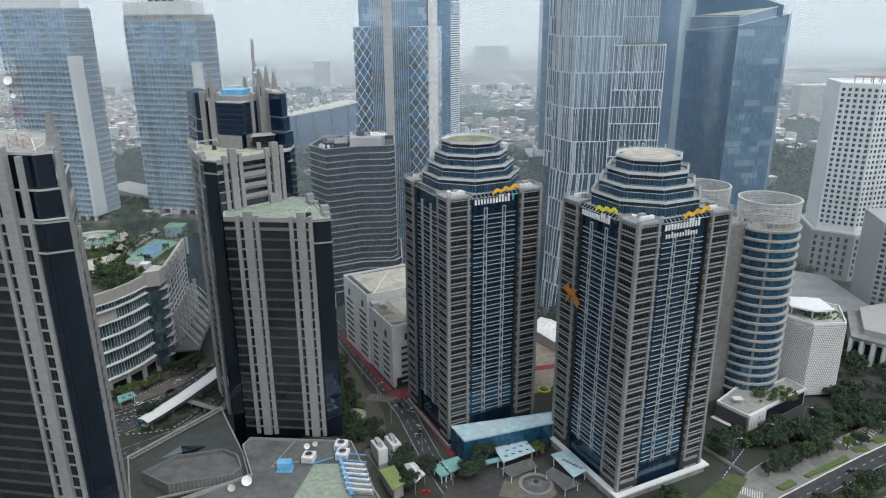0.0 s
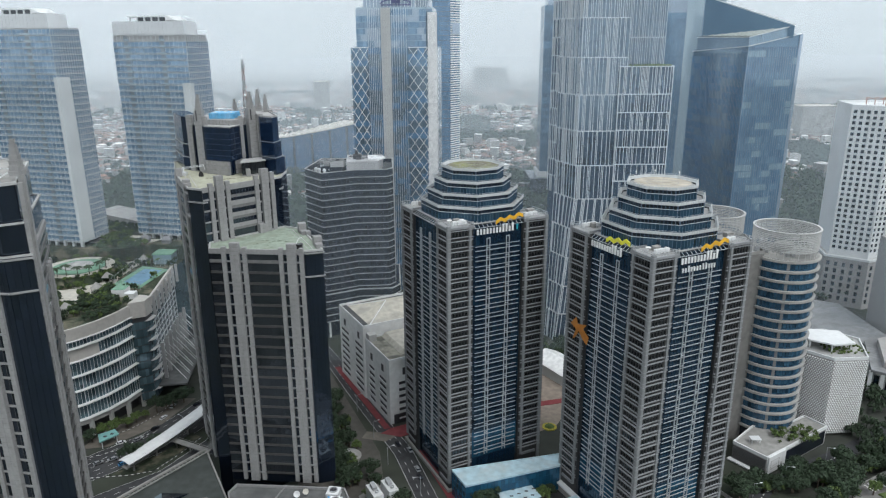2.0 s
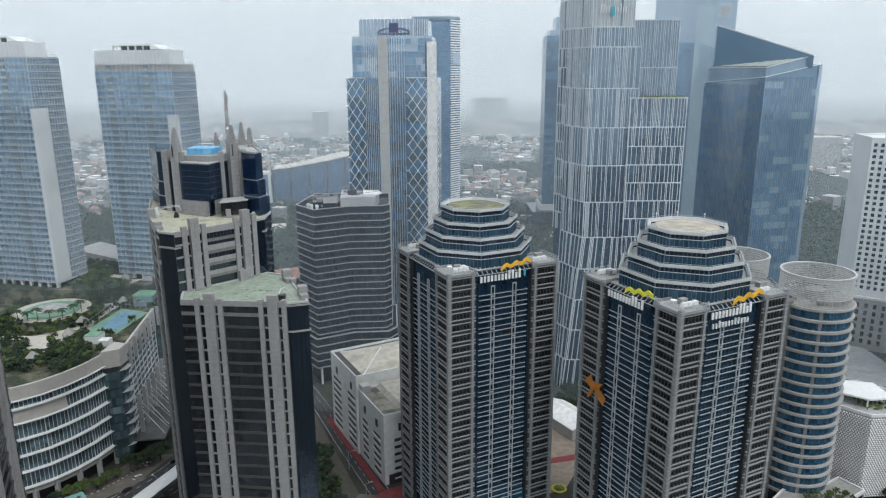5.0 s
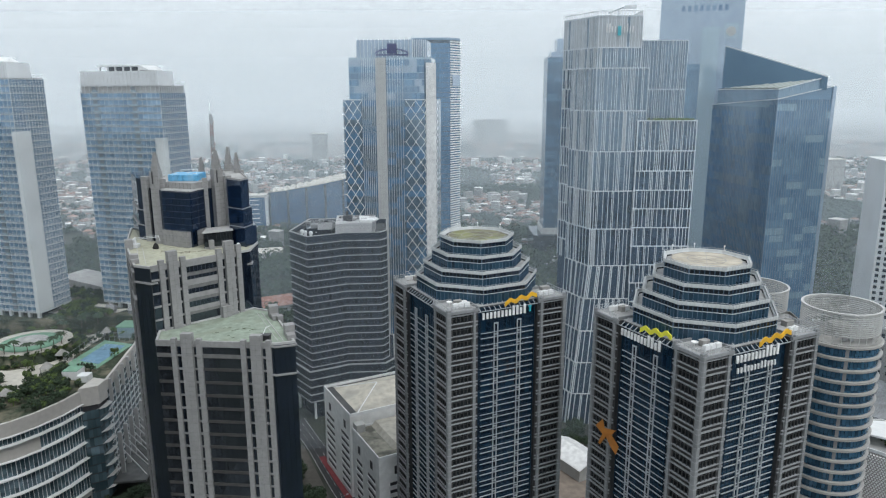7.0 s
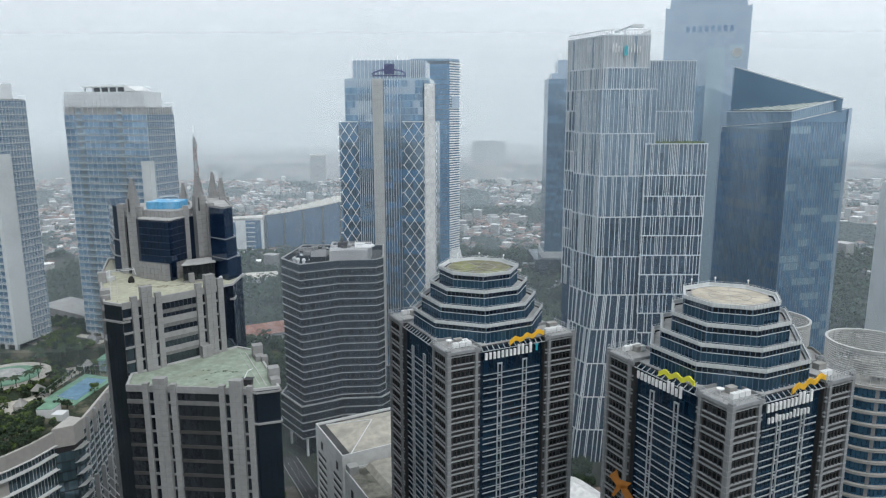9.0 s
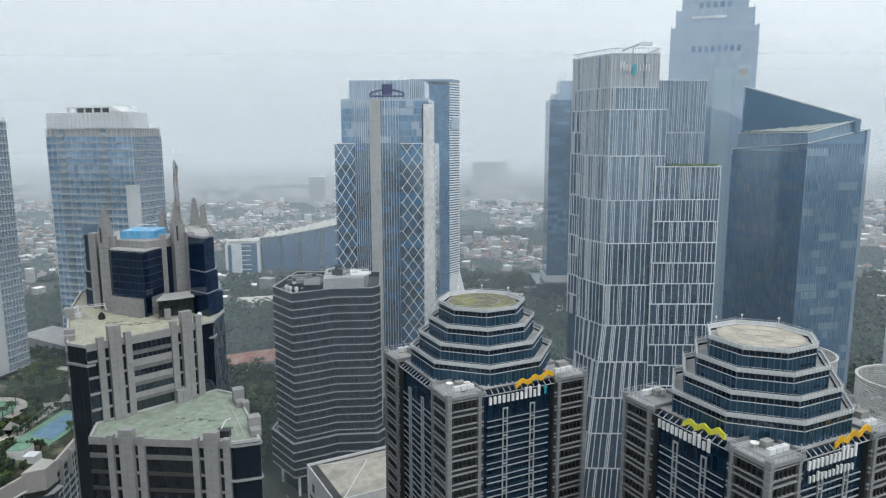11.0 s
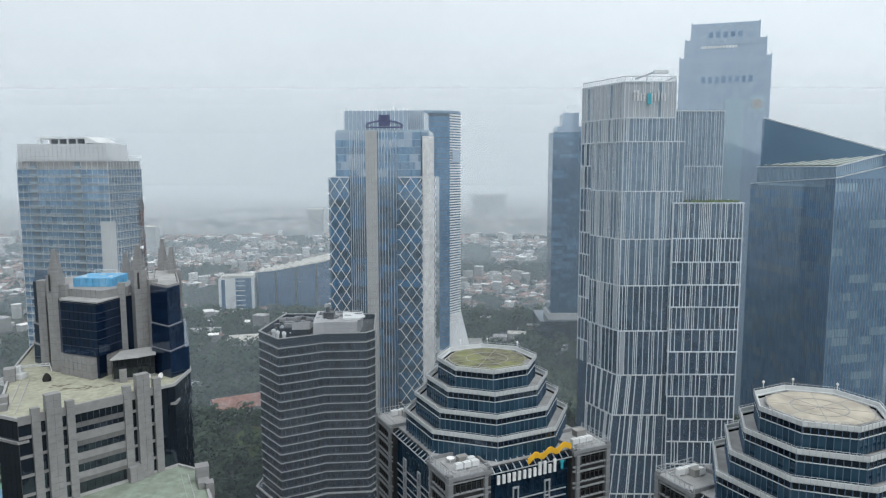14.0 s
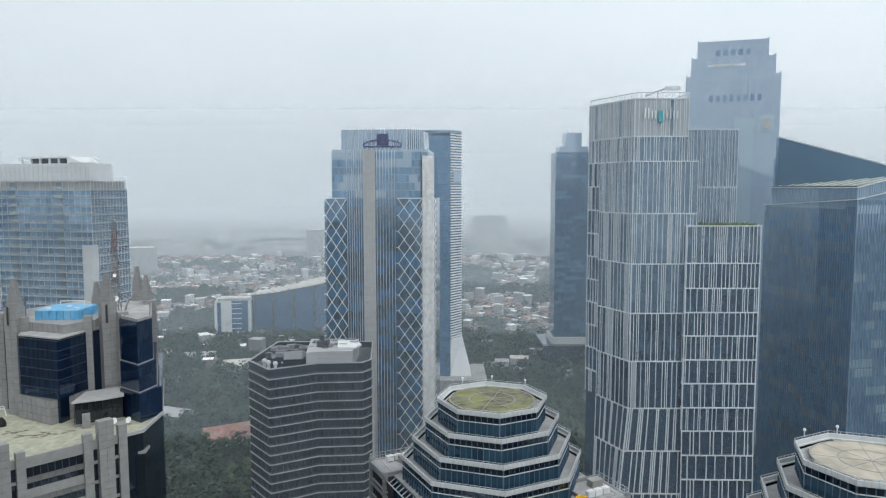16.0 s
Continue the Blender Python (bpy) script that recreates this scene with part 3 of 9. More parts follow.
    part("helipad", Geo().prism(inset(octagon(13.1), 2.2), 135.0, 135.35), helipad, tower, "round helipad deck")
    rings = Geo().lathe([(10.2, 135.36), (10.2, 135.42), (9.9, 135.42), (9.9, 135.36)], 40).lathe([(5.6, 135.36), (5.6, 135.41), (5.3, 135.41), (5.3, 135.36)], 32)
    for q in range(4):
        a = radians(45 * q)
        rings.beam((-10 * math.cos(a), -10 * math.sin(a), 135.37), (10 * math.cos(a), 10 * math.sin(a), 135.37), 0.16, 0.06)
    part("helipad_marking", rings, CONCRETE, tower, "worn helipad joints")
    for a in (60, 95, 20):
        x, y = 12.9 * math.cos(radians(a)), 12.9 * math.sin(radians(a))
        g = Geo().tube((x, y, 135.9), (x, y, 137.2), 0.08).lathe([(0.02, 137.0), (0.25, 137.1), (0.3, 137.3), (0.22, 137.55), (0.02, 137.65)], 10, x, y)
        part("beacon", g, SIGN_WHITE, tower, "small white roof beacon")
    # air-conditioning units and pipes on the corner roofs
    unit = Geo().box(-0.9, 0.9, -0.6, 0.6, 0.3, 1.6).lathe([(0.5, 1.6), (0.5, 1.75), (0.05, 1.78)], 12).box(-0.8, -0.6, -0.5, 0.5, 0, 0.3).box(0.6, 0.8, -0.5, 0.5, 0, 0.3).mesh("condenser")
    rng = random.Random(int(cx))
    for sx, sy in ((1, -1), (1, 1), (-1, -1), (-1, 1)):
        for k in range(rng.randrange(2, 5)):
            part("condenser", unit, WHITE, tower, "white roof condenser", Matrix.Translation((sx * (14.2 + 2.1 * (k % 3)), sy * (19.4 - 1.9 * (k // 3)), TOP + 0.25)))
        pipe = Geo().beam((sx * 13, sy * 21, TOP + 0.5), (sx * 20.5, sy * 21, TOP + 0.5), 0.16).beam((sx * 20.5, sy * 21, TOP + 0.5), (sx * 20.5, sy * 14, TOP + 0.5), 0.16)
        part("roof_pipe", pipe, STEEL, tower)
        x, y = sx * 18.4, sy * 15.2
        part("dish_antenna", Geo().lathe([(0.05, TOP + 0.9), (0.7, TOP + 1.1), (1.0, TOP + 1.5), (0.95, TOP + 1.55), (0.6, TOP + 1.2), (0.05, TOP + 1.0)], 16, x, y).tube((x, y, TOP + 0.25), (x, y, TOP + 1.0), 0.1), SIGN_WHITE, tower, "small white dish antenna") if (sx + sy) else None
    # clutter on the corner roofs
    for x, y, w in ((-17, -17, 2.4), (17.5, -16, 3), (16, 17.5, 2.2), (-16.5, 17, 2.6)):
        part("roof_hatch", Geo().box(x, x + w, y, y + w * 0.7, TOP + 0.2, TOP + 1.8).box(x - 0.1, x + w + 0.1, y - 0.1, y + w * 0.7 + 0.1, TOP + 1.8, TOP + 1.95), CONCRETE, tower)
    for q, kind in signs:
        m, L = wall_frame(corners[q], corners[(q + 1) % 4])
        bars_ = lambda shape: [(0.76, h, 0) for h in shape]
        low, tall = 0.66, 1.0
        sign = sign_line(tower, "sign", bars_((low, low, low, low, low, low, low, low, tall, tall, low, tall)), 3.2, 0.67, SIGN_WHITE, "white sign lettering as bars", m @ Matrix.Translation((12.7, 0.5, TOP - 3.9)))
        part("ribbon", ribbon(12.4, 1.6, 1.4), YELLOW_PALE if kind == "pale" else YELLOW, sign, "wavy yellow ribbon emblem", Matrix.Translation((8.3, -0.6, 3.9)))
        if kind == "one":
            part("mark", Geo().box(18.0, 18.6, -0.3, 0, 0.3, 2.0).box(17.7, 18.9, -0.3, 0, 2.0, 2.4), SIGN_TEAL, sign, "small teal sign mark")
        if kind == "two":
            sign_line(sign, "letter_block", [(0.5, h, 0) for h in (0.7, 0.7, 1.0, 0.7, 0.7, 0.7, 0.7, 0.95, 0.95, 0.7, 0.7, 0.7)], 2.2, 0.82, SIGN_WHITE, "", Matrix.Translation((0.7, 0, -3.1)))
    return tower


TURN_A = 25.87
left_bank = bank_tower(12.43, 300.4, TURN_A, ROOF_MOSS, "granite and blue glass office tower, stepped octagonal crown, mossy helipad", [(0, "one")])
right_bank = bank_tower(79.17, 262.4, TURN_A, ROOF_TAN, "granite and blue glass office tower, stepped octagonal crown, tan helipad", [(0, "two"), (3, "pale")])

# ---- dark granite towers ----
def pilaster(tower, x0, x1, y0, y1, z0, z1, m):
    """A pier faced with stone panels, whose joints show the dark core."""
    core = part("pilaster", Geo().box(x0 + 0.05, x1 - 0.05, y0 + 0.06, y1, z0, z1 - 0.06), STONE_DIM, tower, "granite faced pilaster", m)
    g, n = Geo(), max(1, round((z1 - z0) / 1.45))
    cols, rows = (2 if x1 - x0 > 2 else 1), (z1 - z0) / n
    for k in range(n):
        za, zb = z0 + rows * k + 0.04, z0 + rows * (k + 1) - 0.04
        for j in range(cols):
            a, b = x0 + (x1 - x0) * j / cols, x0 + (x1 - x0) * (j + 1) / cols
            g.box(a + (0.03 if j else 0), b - (0.03 if j < cols - 1 else 0), y0, y0 + 0.1, za, zb)
        for a in (x0, x1 - 0.1):
            g.box(a, a + 0.1, y0 + 0.12, y1 - 0.05, za, zb)
    g.box(x0, x1, y0, y1, z1 - 0.08, z1)
    part("stone_panel", g, STONE, core, "pale granite panels")["kind"] = "stuff"


def granite_face(tower, p, q, marks, z0, z1, plain, rise=1.2, FH=4.1, stone=None, glass=None, ledges=True):
    """A wall of stone pilasters, with floors of dark glass and stone sills between; plain: (from, to) stretches of glass alone."""
    m, L = wall_frame(p, q)
    for x0, x1, proud, extra in marks:
        pilaster(tower, x0, x1, -proud, 0.6, z0, z1 + rise + extra, m)
    n = int((z1 - z0) / FH)
    spans = []
    edges = [0.0] + [v for x0, x1, _, _ in marks for v in (x0, x1)] + [L]
    for a, b in zip(edges[::2], edges[1::2]):
        if b - a > 0.3:
            spans.append((a, b, any(abs(a - c) < 0.6 or (a >= c and b <= d) for c, d in plain)))
    for a, b, bare in spans:
        count = max(1, round((b - a) / 1.7))
        for k in range(n):
            z = z1 - FH * (k + 1)
            # Wide spans take greyer panes: reflected surroundings painted into the tone.
            pane_row(tower, m, a + 0.03, b - 0.03, 0.0, z, z + FH - 0.03, count, glass or (GLASS_REFLECT_GREY if b - a > 3 and not bare else GLASS_DARK), "window", 90)
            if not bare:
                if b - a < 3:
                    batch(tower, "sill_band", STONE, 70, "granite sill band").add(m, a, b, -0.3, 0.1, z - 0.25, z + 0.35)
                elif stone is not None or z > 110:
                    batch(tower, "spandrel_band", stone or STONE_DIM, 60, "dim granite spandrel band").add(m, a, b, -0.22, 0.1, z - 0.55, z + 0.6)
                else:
                    # Below 110 m the granite is coloured darker for canyon shade.
                    batch(tower, "spandrel_band", STONE_SHADE, 60, "granite spandrel band darkened as shaded").add(m, a, b, -0.22, 0.1, z - 0.45, z + 0.45)
        for k in range(count + 1):
            x = a + (b - a) * k / count
            if not bare and b - a < 3:
                batch(tower, "mullion", STONE_SHADE, 60).add(m, x - 0.05, x + 0.05, -0.08, 0.05, z0, z1 - 0.4)
        if bare and not ledges:
            continue
        if bare:
            for zc in (z1 - 0.9, z1 - 9.5):
                batch(tower, "ledge", STONE, 40, "granite ledge").add(m, a, b, -0.5, 0.1, zc, zc + 0.45)
        else:
            batch(tower, "sill_band", STONE, 70, "granite sill band").add(m, a, b, -0.3, 0.3, z1 - 1.3, z1 + 0.5)


def spire(tower, x, y, z, w=2.1, h=6.4):
    """A stepped, slatted spire."""
    prof = []
    for k in range(7):
        r = 0.707 * w * (1 - 0.11 * k)
        prof += [(r, h * k / 7), (r, h * (k + 0.7) / 7), (r + 0.09, h * (k + 0.72) / 7), (r + 0.09, h * (k + 1) / 7 - 0.01)]
    g = Geo().lathe(prof + [(0.02, h)], 4, 0, 0, 45, 405)
    part("spire", g, STONE, tower, "stepped granite spire", Matrix.Translation((x, y, z)))
    part("lightning_rod", Geo().tube((x + w * 0.4, y, z), (x + w * 0.4, y, z + h + 3), 0.05, k=4), STEEL_DULL, tower)


def lattice_mast(tower, x, y, z, h, w, mats, label, taper=0.35):
    """A square lattice mast in bands of colour."""
    bands = 6
    for i in range(bands):
        g = Geo()
        za, zb = z + h * i / bands, z + h * (i + 1) / bands
        wa, wb = w * (1 - (1 - taper) * i / bands) / 2, w * (1 - (1 - taper) * (i + 1) / bands) / 2
        cs = [(-1, -1), (1, -1), (1, 1), (-1, 1)]
        for q in range(4):
            a, b = cs[q], cs[(q + 1) % 4]
            g.beam((x + a[0] * wa, y + a[1] * wa, za), (x + a[0] * wb, y + a[1] * wb, zb), 0.09)
            for s in range(2):
                z0, z1 = za + (zb - za) * s / 2, za + (zb - za) * (s + 1) / 2
                w0, w1 = wa + (wb - wa) * s / 2, wa + (wb - wa) * (s + 1) / 2
                g.beam((x + a[0] * w0, y + a[1] * w0, z0), (x + b[0] * w1, y + b[1] * w1, z1), 0.05)
                g.beam((x + b[0] * w0, y + b[1] * w0, z0), (x + a[0] * w1, y + a[1] * w1, z1), 0.05)
                g.beam((x + a[0] * w0, y + a[1] * w0, z0), (x + b[0] * w0, y + b[1] * w0, z0), 0.05)
        part("mast_section", g, mats[i % 2], tower, label)


def dish(parent, x, y, z, r, turn, mat=None):
    prof = [(0.02, 0.0), (r * 0.4, r * 0.05), (r * 0.75, r * 0.18), (r, r * 0.34)]
    g = Geo().lathe(prof + [(r * 0.97, r * 0.38), (r * 0.7, r * 0.22), (0.02, 0.06)], 20)
    g.tube((0, 0, -0.4), (0, 0, 0.05), 0.15).tube((0, 0, 0), (0, 0, r * 0.8), 0.05)
    ob = part("dish_antenna", g, mat or SIGN_WHITE, parent, "white dish antenna", Matrix.Translation((x, y, z)) @ Euler((radians(65), 0, radians(turn))).to_matrix().to_4x4())
    return ob


def roof_stain(tower, x, y, z, r, links, mat, rng):
    """A ragged damp patch, or a chain of them along a crack."""
    g, a = Geo(), rng.uniform(-0.5, 0.9)
    for i in range(links):
        ring, n = [], 9
        for k in range(n):
            t = 2 * math.pi * k / n
            q = r * rng.uniform(0.4, 1.0)
            ring.append((x + 1.6 * q * math.cos(t) * math.cos(a) - 0.7 * q * math.sin(t) * math.sin(a), y + 1.6 * q * math.cos(t) * math.sin(a) + 0.7 * q * math.sin(t) * math.cos(a)))
        g.prism(ring, z - 0.02, z + 0.006 + 0.004 * i)
        x, y, a = x + 2.2 * r * math.cos(a), y + 2.2 * r * math.sin(a), a + rng.uniform(-0.7, 0.7)
    part("roof_stain", g, mat, tower, "dark damp stain on the roof")


def granite_tower():
    tower = thing("office_tower", 0, 0, 0, 0, "dark glass and pale granite office tower in three steps with spires", "office tower", "granite towers")
    main = [(-91.8, 262.0), (-85.8, 259.3), (-62.7, 282.5), (-63.2, 294.5), (-80, 334), (-102, 346), (-118, 320), (-107.5, 292)]
    low = [(-82.8, 251.4), (-48.0, 248.4), (-42.2, 250.2), (-55.5, 278.9), (-62.7, 282.5), (-85.2, 259.9)]
    top = [(-105.5, 303.0), (-93.4, 291.5), (-82.6, 287.3), (-80.8, 295.3), (-75.0, 303.0), (-76, 318), (-84, 334), (-104, 339), (-114, 321)]
    ROOF, LOW, CAP = 134.0, 114.2, 152.6
    part("wall", Geo().prism(inset(main, 0.3), 0, ROOF - 0.5), GLASS_DARK, tower, "black glass body")
    part("wall", Geo().prism(inset(low, 0.3), 20, LOW - 0.5), GLASS_DARK, tower, "black glass lower body")
    # Upper stage is toned navy: the sky's reflection put into the glass.
    part("wall", Geo().prism(inset(top, 0.3), ROOF, CAP), GLASS_NAVY, tower, "navy glass upper body")
    part("roof", Geo().prism(inset(main, 0.5), ROOF - 0.5, ROOF), ROOF_CREAM, tower, "cream stained flat roof")
    part("roof", Geo().prism(inset(low, 0.5), LOW - 0.5, LOW), ROOF_GREEN, tower, "faded green flat roof with dark cracks")
    part("roof", Geo().prism(inset(top, 0.9), CAP, CAP + 0.4), ROOF_GREY, tower, "grey flat roof")
    l_marks = [(4.7, 6.2, 0.8, 0.2), (8.0, 11.2, 1.4, 1.9), (12.2, 13.7, 0.8, 0.2), (25.3, 26.8, 0.8, 0.2), (28.4, 31.6, 1.4, 1.9), (32.7, 34.2, 0.8, 0.2)]
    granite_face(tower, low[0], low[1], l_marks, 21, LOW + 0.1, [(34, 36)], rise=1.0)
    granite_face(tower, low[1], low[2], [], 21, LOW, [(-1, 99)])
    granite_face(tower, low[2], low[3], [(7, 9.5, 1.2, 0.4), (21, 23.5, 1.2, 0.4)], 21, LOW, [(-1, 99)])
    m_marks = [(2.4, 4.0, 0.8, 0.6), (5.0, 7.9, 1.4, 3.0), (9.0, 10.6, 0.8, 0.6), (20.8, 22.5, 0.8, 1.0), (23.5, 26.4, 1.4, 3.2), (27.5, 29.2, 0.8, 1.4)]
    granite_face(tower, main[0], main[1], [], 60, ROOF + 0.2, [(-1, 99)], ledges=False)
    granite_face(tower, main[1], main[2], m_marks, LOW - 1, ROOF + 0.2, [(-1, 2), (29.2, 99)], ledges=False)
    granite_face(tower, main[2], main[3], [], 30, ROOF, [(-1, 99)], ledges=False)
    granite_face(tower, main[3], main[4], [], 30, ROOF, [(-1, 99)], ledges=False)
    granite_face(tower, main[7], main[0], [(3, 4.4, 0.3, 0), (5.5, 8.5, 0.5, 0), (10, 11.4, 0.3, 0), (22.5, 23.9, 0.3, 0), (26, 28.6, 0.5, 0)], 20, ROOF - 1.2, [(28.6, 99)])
    m, L = wall_frame(main[7], main[0])
    for x, w, top_ in ((5.5, 3.0, 137.2), (26.2, 2.8, 136.4), (29.6, 1.5, 135.4)):
        pilaster(tower, x, x + w, -0.6, 1.8, ROOF - 0.2, top_, m)
    ledge = Geo().prism([(-91.9 - 0.4, 261.7), (-85.7, 258.7), (-84.2, 260.2), (-85.0, 261.0), (-91.6, 263.2)], 129.1, 129.6)
    part("ledge", ledge, STONE, tower, "granite ledge round the glass corner")
    ledge = Geo().prism([(-64.4, 281.3), (-62.2, 282.2), (-62.6, 285.4), (-64.0, 285.4)], 129.4, 130.0)
    part("ledge", ledge, STONE, tower, "granite ledge round the glass corner")
    # stepped glass shaft beside the upper stage
    for ring, za, zb in (([(-72.5, 294.6), (-66.5, 290.0), (-65.4, 295.4), (-78, 325), (-82, 322)], 146.4, 155.9), ([(-72.2, 293.6), (-66.0, 289.0), (-64.6, 295.0), (-77, 326), (-82, 322)], 140.4, 146.4), ([(-72.0, 292.6), (-65.5, 288.0), (-63.3, 294.5), (-76, 327), (-82, 322)], ROOF - 1, 140.4)):
        part("glass_shaft", Geo().prism(inset(ring, 0.16), za, zb), GLASS_NAVY, tower, "stepped navy glass shaft")
        part("coping", Geo().prism(inset(ring, -0.1), za - 0.12, za + 0.22), STONE, tower)
        for i in (0, 1, 2):
            w, n = wall_frame(ring[i], ring[i + 1]), max(2, round((zb - za) / 2.0))
            for k in range(n):
                pane_row(tower, w[0], 0.06, w[1] - 0.06, 0.0, za + 0.24 + (zb - za - 0.24) * k / n, za + 0.2 + (zb - za - 0.24) * (k + 1) / n, max(1, round(w[1] / 1.8)), GLASS_NAVY, "window", 90)
    slab = [(-71.9, 295.6), (-66.9, 291.6), (-66.0, 295.6), (-77, 322), (-81, 319)]
    part("roof", Geo().prism(slab, 155.9, 156.1), ROOF_GREY, tower, "grey stained shaft roof")
    part("coping", Geo().rim(inset(slab, -0.5), 0.35, 155.9, 156.5), STONE, tower)
    wing_l = [(-106.4, 302.6), (-102.6, 299.6), (-101.5, 308), (-112, 326), (-116, 320)]
    part("glass_shaft", Geo().prism(wing_l, 144.6, 155.6), GLASS_NAVY, tower, "navy glass corner shaft")
    part("glass_shaft", Geo().prism(inset(wing_l, -0.35), 139.3, 144.6), GLASS_NAVY, tower, "navy glass corner shaft")
    part("glass_shaft", Geo().prism(inset(wing_l, -0.7), ROOF, 139.3), GLASS_NAVY, tower, "navy glass corner shaft")
    part("coping", Geo().prism(inset(wing_l, -0.45), 144.5, 144.8).prism(inset(wing_l, -0.8), 139.2, 139.5), STONE, tower)
    trims = Geo().rim(inset(low, -0.1), 0.6, LOW - 0.2, LOW + 0.5).rim(inset(main, -0.1), 0.5, ROOF - 0.2, ROOF + 0.5)
    part("coping", trims, STONE_LIGHT, tower, "pale stone coping")
    # wide glazing between the slim pilasters: a parapet, three rows of panes, broad spandrels
    m, L = wall_frame(main[1], main[2])
    part("parapet_band", Geo().box(10.6, 20.8, -0.36, 0.4, 132.6, ROOF + 0.55), STONE, tower, "granite parapet band", m)
    for z0, z1 in ((126.6, 128.4), (122.4, 123.9), (118.2, 119.6)):
        part("spandrel_panel", Geo().box(10.6, 20.8, -0.34, 0.2, z0, z1), STONE, tower, "broad granite spandrel", m)
    for za, zb, n in ((128.4, 132.6, 2), (123.9, 126.6, 1), (119.6, 122.4, 1)):
        for i in range(8):
            for j in range(n):
                x, h = 10.65 + 10.1 * i / 8, (zb - za) / n
                batch(tower, "window", GLASS_DARK, 90).add(m, x, x + 1.2, -0.2, 0.0, za + h * j + 0.05, za + h * (j + 1) - 0.05)
                batch(tower, "glazing_bar", MULLION, 40, "thin grey glazing bar").add(m, x - 0.06, x, -0.26, 0.0, za + h * j, za + h * (j + 1))
        for j in range(1, n):
            batch(tower, "glazing_bar", MULLION, 40, "thin grey glazing bar").add(m, 10.6, 20.8, -0.25, 0.0, za + (zb - za) * j / n - 0.04, za + (zb - za) * j / n + 0.04)
    # upper stage: bay, flanking pilasters and spires
    for p, q in ((top[1], top[2]), (top[2], top[3])):
        m, L = wall_frame(p, q)
        n = round(L / 1.5)
        for k in range(6):
            for i in range(n):
                batch(tower, "transom", MULLION, 40, "thin grey transom").add(m, L * i / n, L * (i + 1) / n, -0.13, 0.0, 141.57 + 2.15 * k, 141.65 + 2.15 * k)
                batch(tower, "window", GLASS_NAVY, 90).add(m, L * i / n + 0.05, L * (i + 1) / n - 0.05, -0.1, 0.0, 139.5 + 2.15 * k, 139.5 + 2.15 * k + 2.07)
    bay = [(-94.6, 292.0), (-84.3, 286.6), (-80.0, 294.6), (-86, 303)]
    part("bay_base", Geo().prism(inset(bay, 0.1), ROOF, 139.4), STONE_DIM, tower, "granite bay base")
    for p, q in ((bay[0], bay[1]), (bay[1], bay[2])):
        m, L = wall_frame(p, q)
        n = round(L / 1.7)
        for k in range(3):
            for i in range(n):
                batch(tower, "stone_panel", STONE, 60, "pale granite panels").add(m, L * i / n + 0.06, L * (i + 1) / n - 0.06, -0.06, 0.2, ROOF + 0.1 + 1.77 * k, ROOF + 1.75 + 1.77 * k)
    part("bay_ledge", Geo().prism([(-93.9, 292.0), (-82.6, 287.6), (-80.9, 295.0), (-80.6, 297.0), (-84, 296), (-93, 297)], CAP, CAP + 0.35), STONE_LIGHT, tower, "pale bay roof ledge")
    cap = [(-93.8, 295.6), (-83.6, 291.9), (-79.6, 298.0), (-82, 309), (-94, 309)]
    part("bay_cap", Geo().prism(cap, CAP, 155.0), STONE, tower, "granite bay cap")
    m, L = wall_frame(cap[0], cap[1])
    for k in range(1, 7):
        batch(tower, "panel_joint", STONE_SHADE, 40).add(m, L * k / 7 - 0.03, L * k / 7 + 0.03, -0.012, 0.1, CAP + 0.3, 155.0)
    for x, y, w, z1, a in ((-101.6, 299.0, 2.3, 156.6, -8), (-96.3, 295.2, 3.0, 158.6, -8), (-76.8, 298.4, 3.3, 159.2, 40), (-73.4, 298.2, 2.2, 156.9, 40), (-94.2, 295.0, 1.6, 156.2, -8), (-80.6, 296.8, 1.7, 156.2, 20), (-73.8, 314.5, 3.0, 157.0, 25), (-79.2, 320.0, 2.8, 158.6, 25)):
        pilaster(tower, -w / 2, w / 2, -w / 2, w / 2, ROOF, z1, pose(x, y, 0, 0, 0, a))
    for x, y, z, w in ((-96.2, 295.2, 158.6, 2.5), (-76.8, 298.4, 159.2, 2.6), (-88.2, 316.5, 155.0, 2.2), (-79.2, 320.0, 158.6, 2.1), (-74.6, 314.5, 157.0, 2.1)):
        spire(tower, x, y, z, w)
    part("spire_base", Geo().box(-89.7, -86.7, 315, 318, CAP, 155.0), STONE, tower)
    for x, y, a in ((-97.0, 293.64, -8), (-76.2, 296.66, 40)):
        # Raised dark strip in place of a slot; its shadow is colour.
        slot = Geo().prism([(-0.25, 0), (0.0, -0.14), (0.25, 0)], 154.6, 158.8)
        part("shadow_slot", slot, DARK_METAL, tower, "dark strip painted as a shadowed slot below the spire", pose(x, y, 0, 0, 0, a))
    lean = [(-78.4, 285.0), (-73.5, 287.6), (-70.4, 290.2), (-73.6, 297), (-79.4, 292.4)]
    part("lean_to", Geo().prism(inset(lean, 0.1), ROOF, 139.3), GLASS_SMOKE, tower, "glazed lean-to")
    part("lean_to_roof", Geo().prism(inset(lean, -0.35), 139.3, 139.65), STONE_LIGHT, tower, "pale lean-to roof")
    for i in range(2):
        m, L = wall_frame(lean[i], lean[i + 1])
        for k in range(5):
            batch(tower, "glazing_bar", RUBBER, 40, "thin dark glazing bar").add(m, L * k / 4 - 0.05, L * k / 4 + 0.05, 0.0, 0.12, ROOF + 0.4, 139.3)
        part("lean_to_plinth", Geo().box(0, L, -0.06, 0.2, ROOF, ROOF + 0.6), STONE, tower, "granite plinth", m)
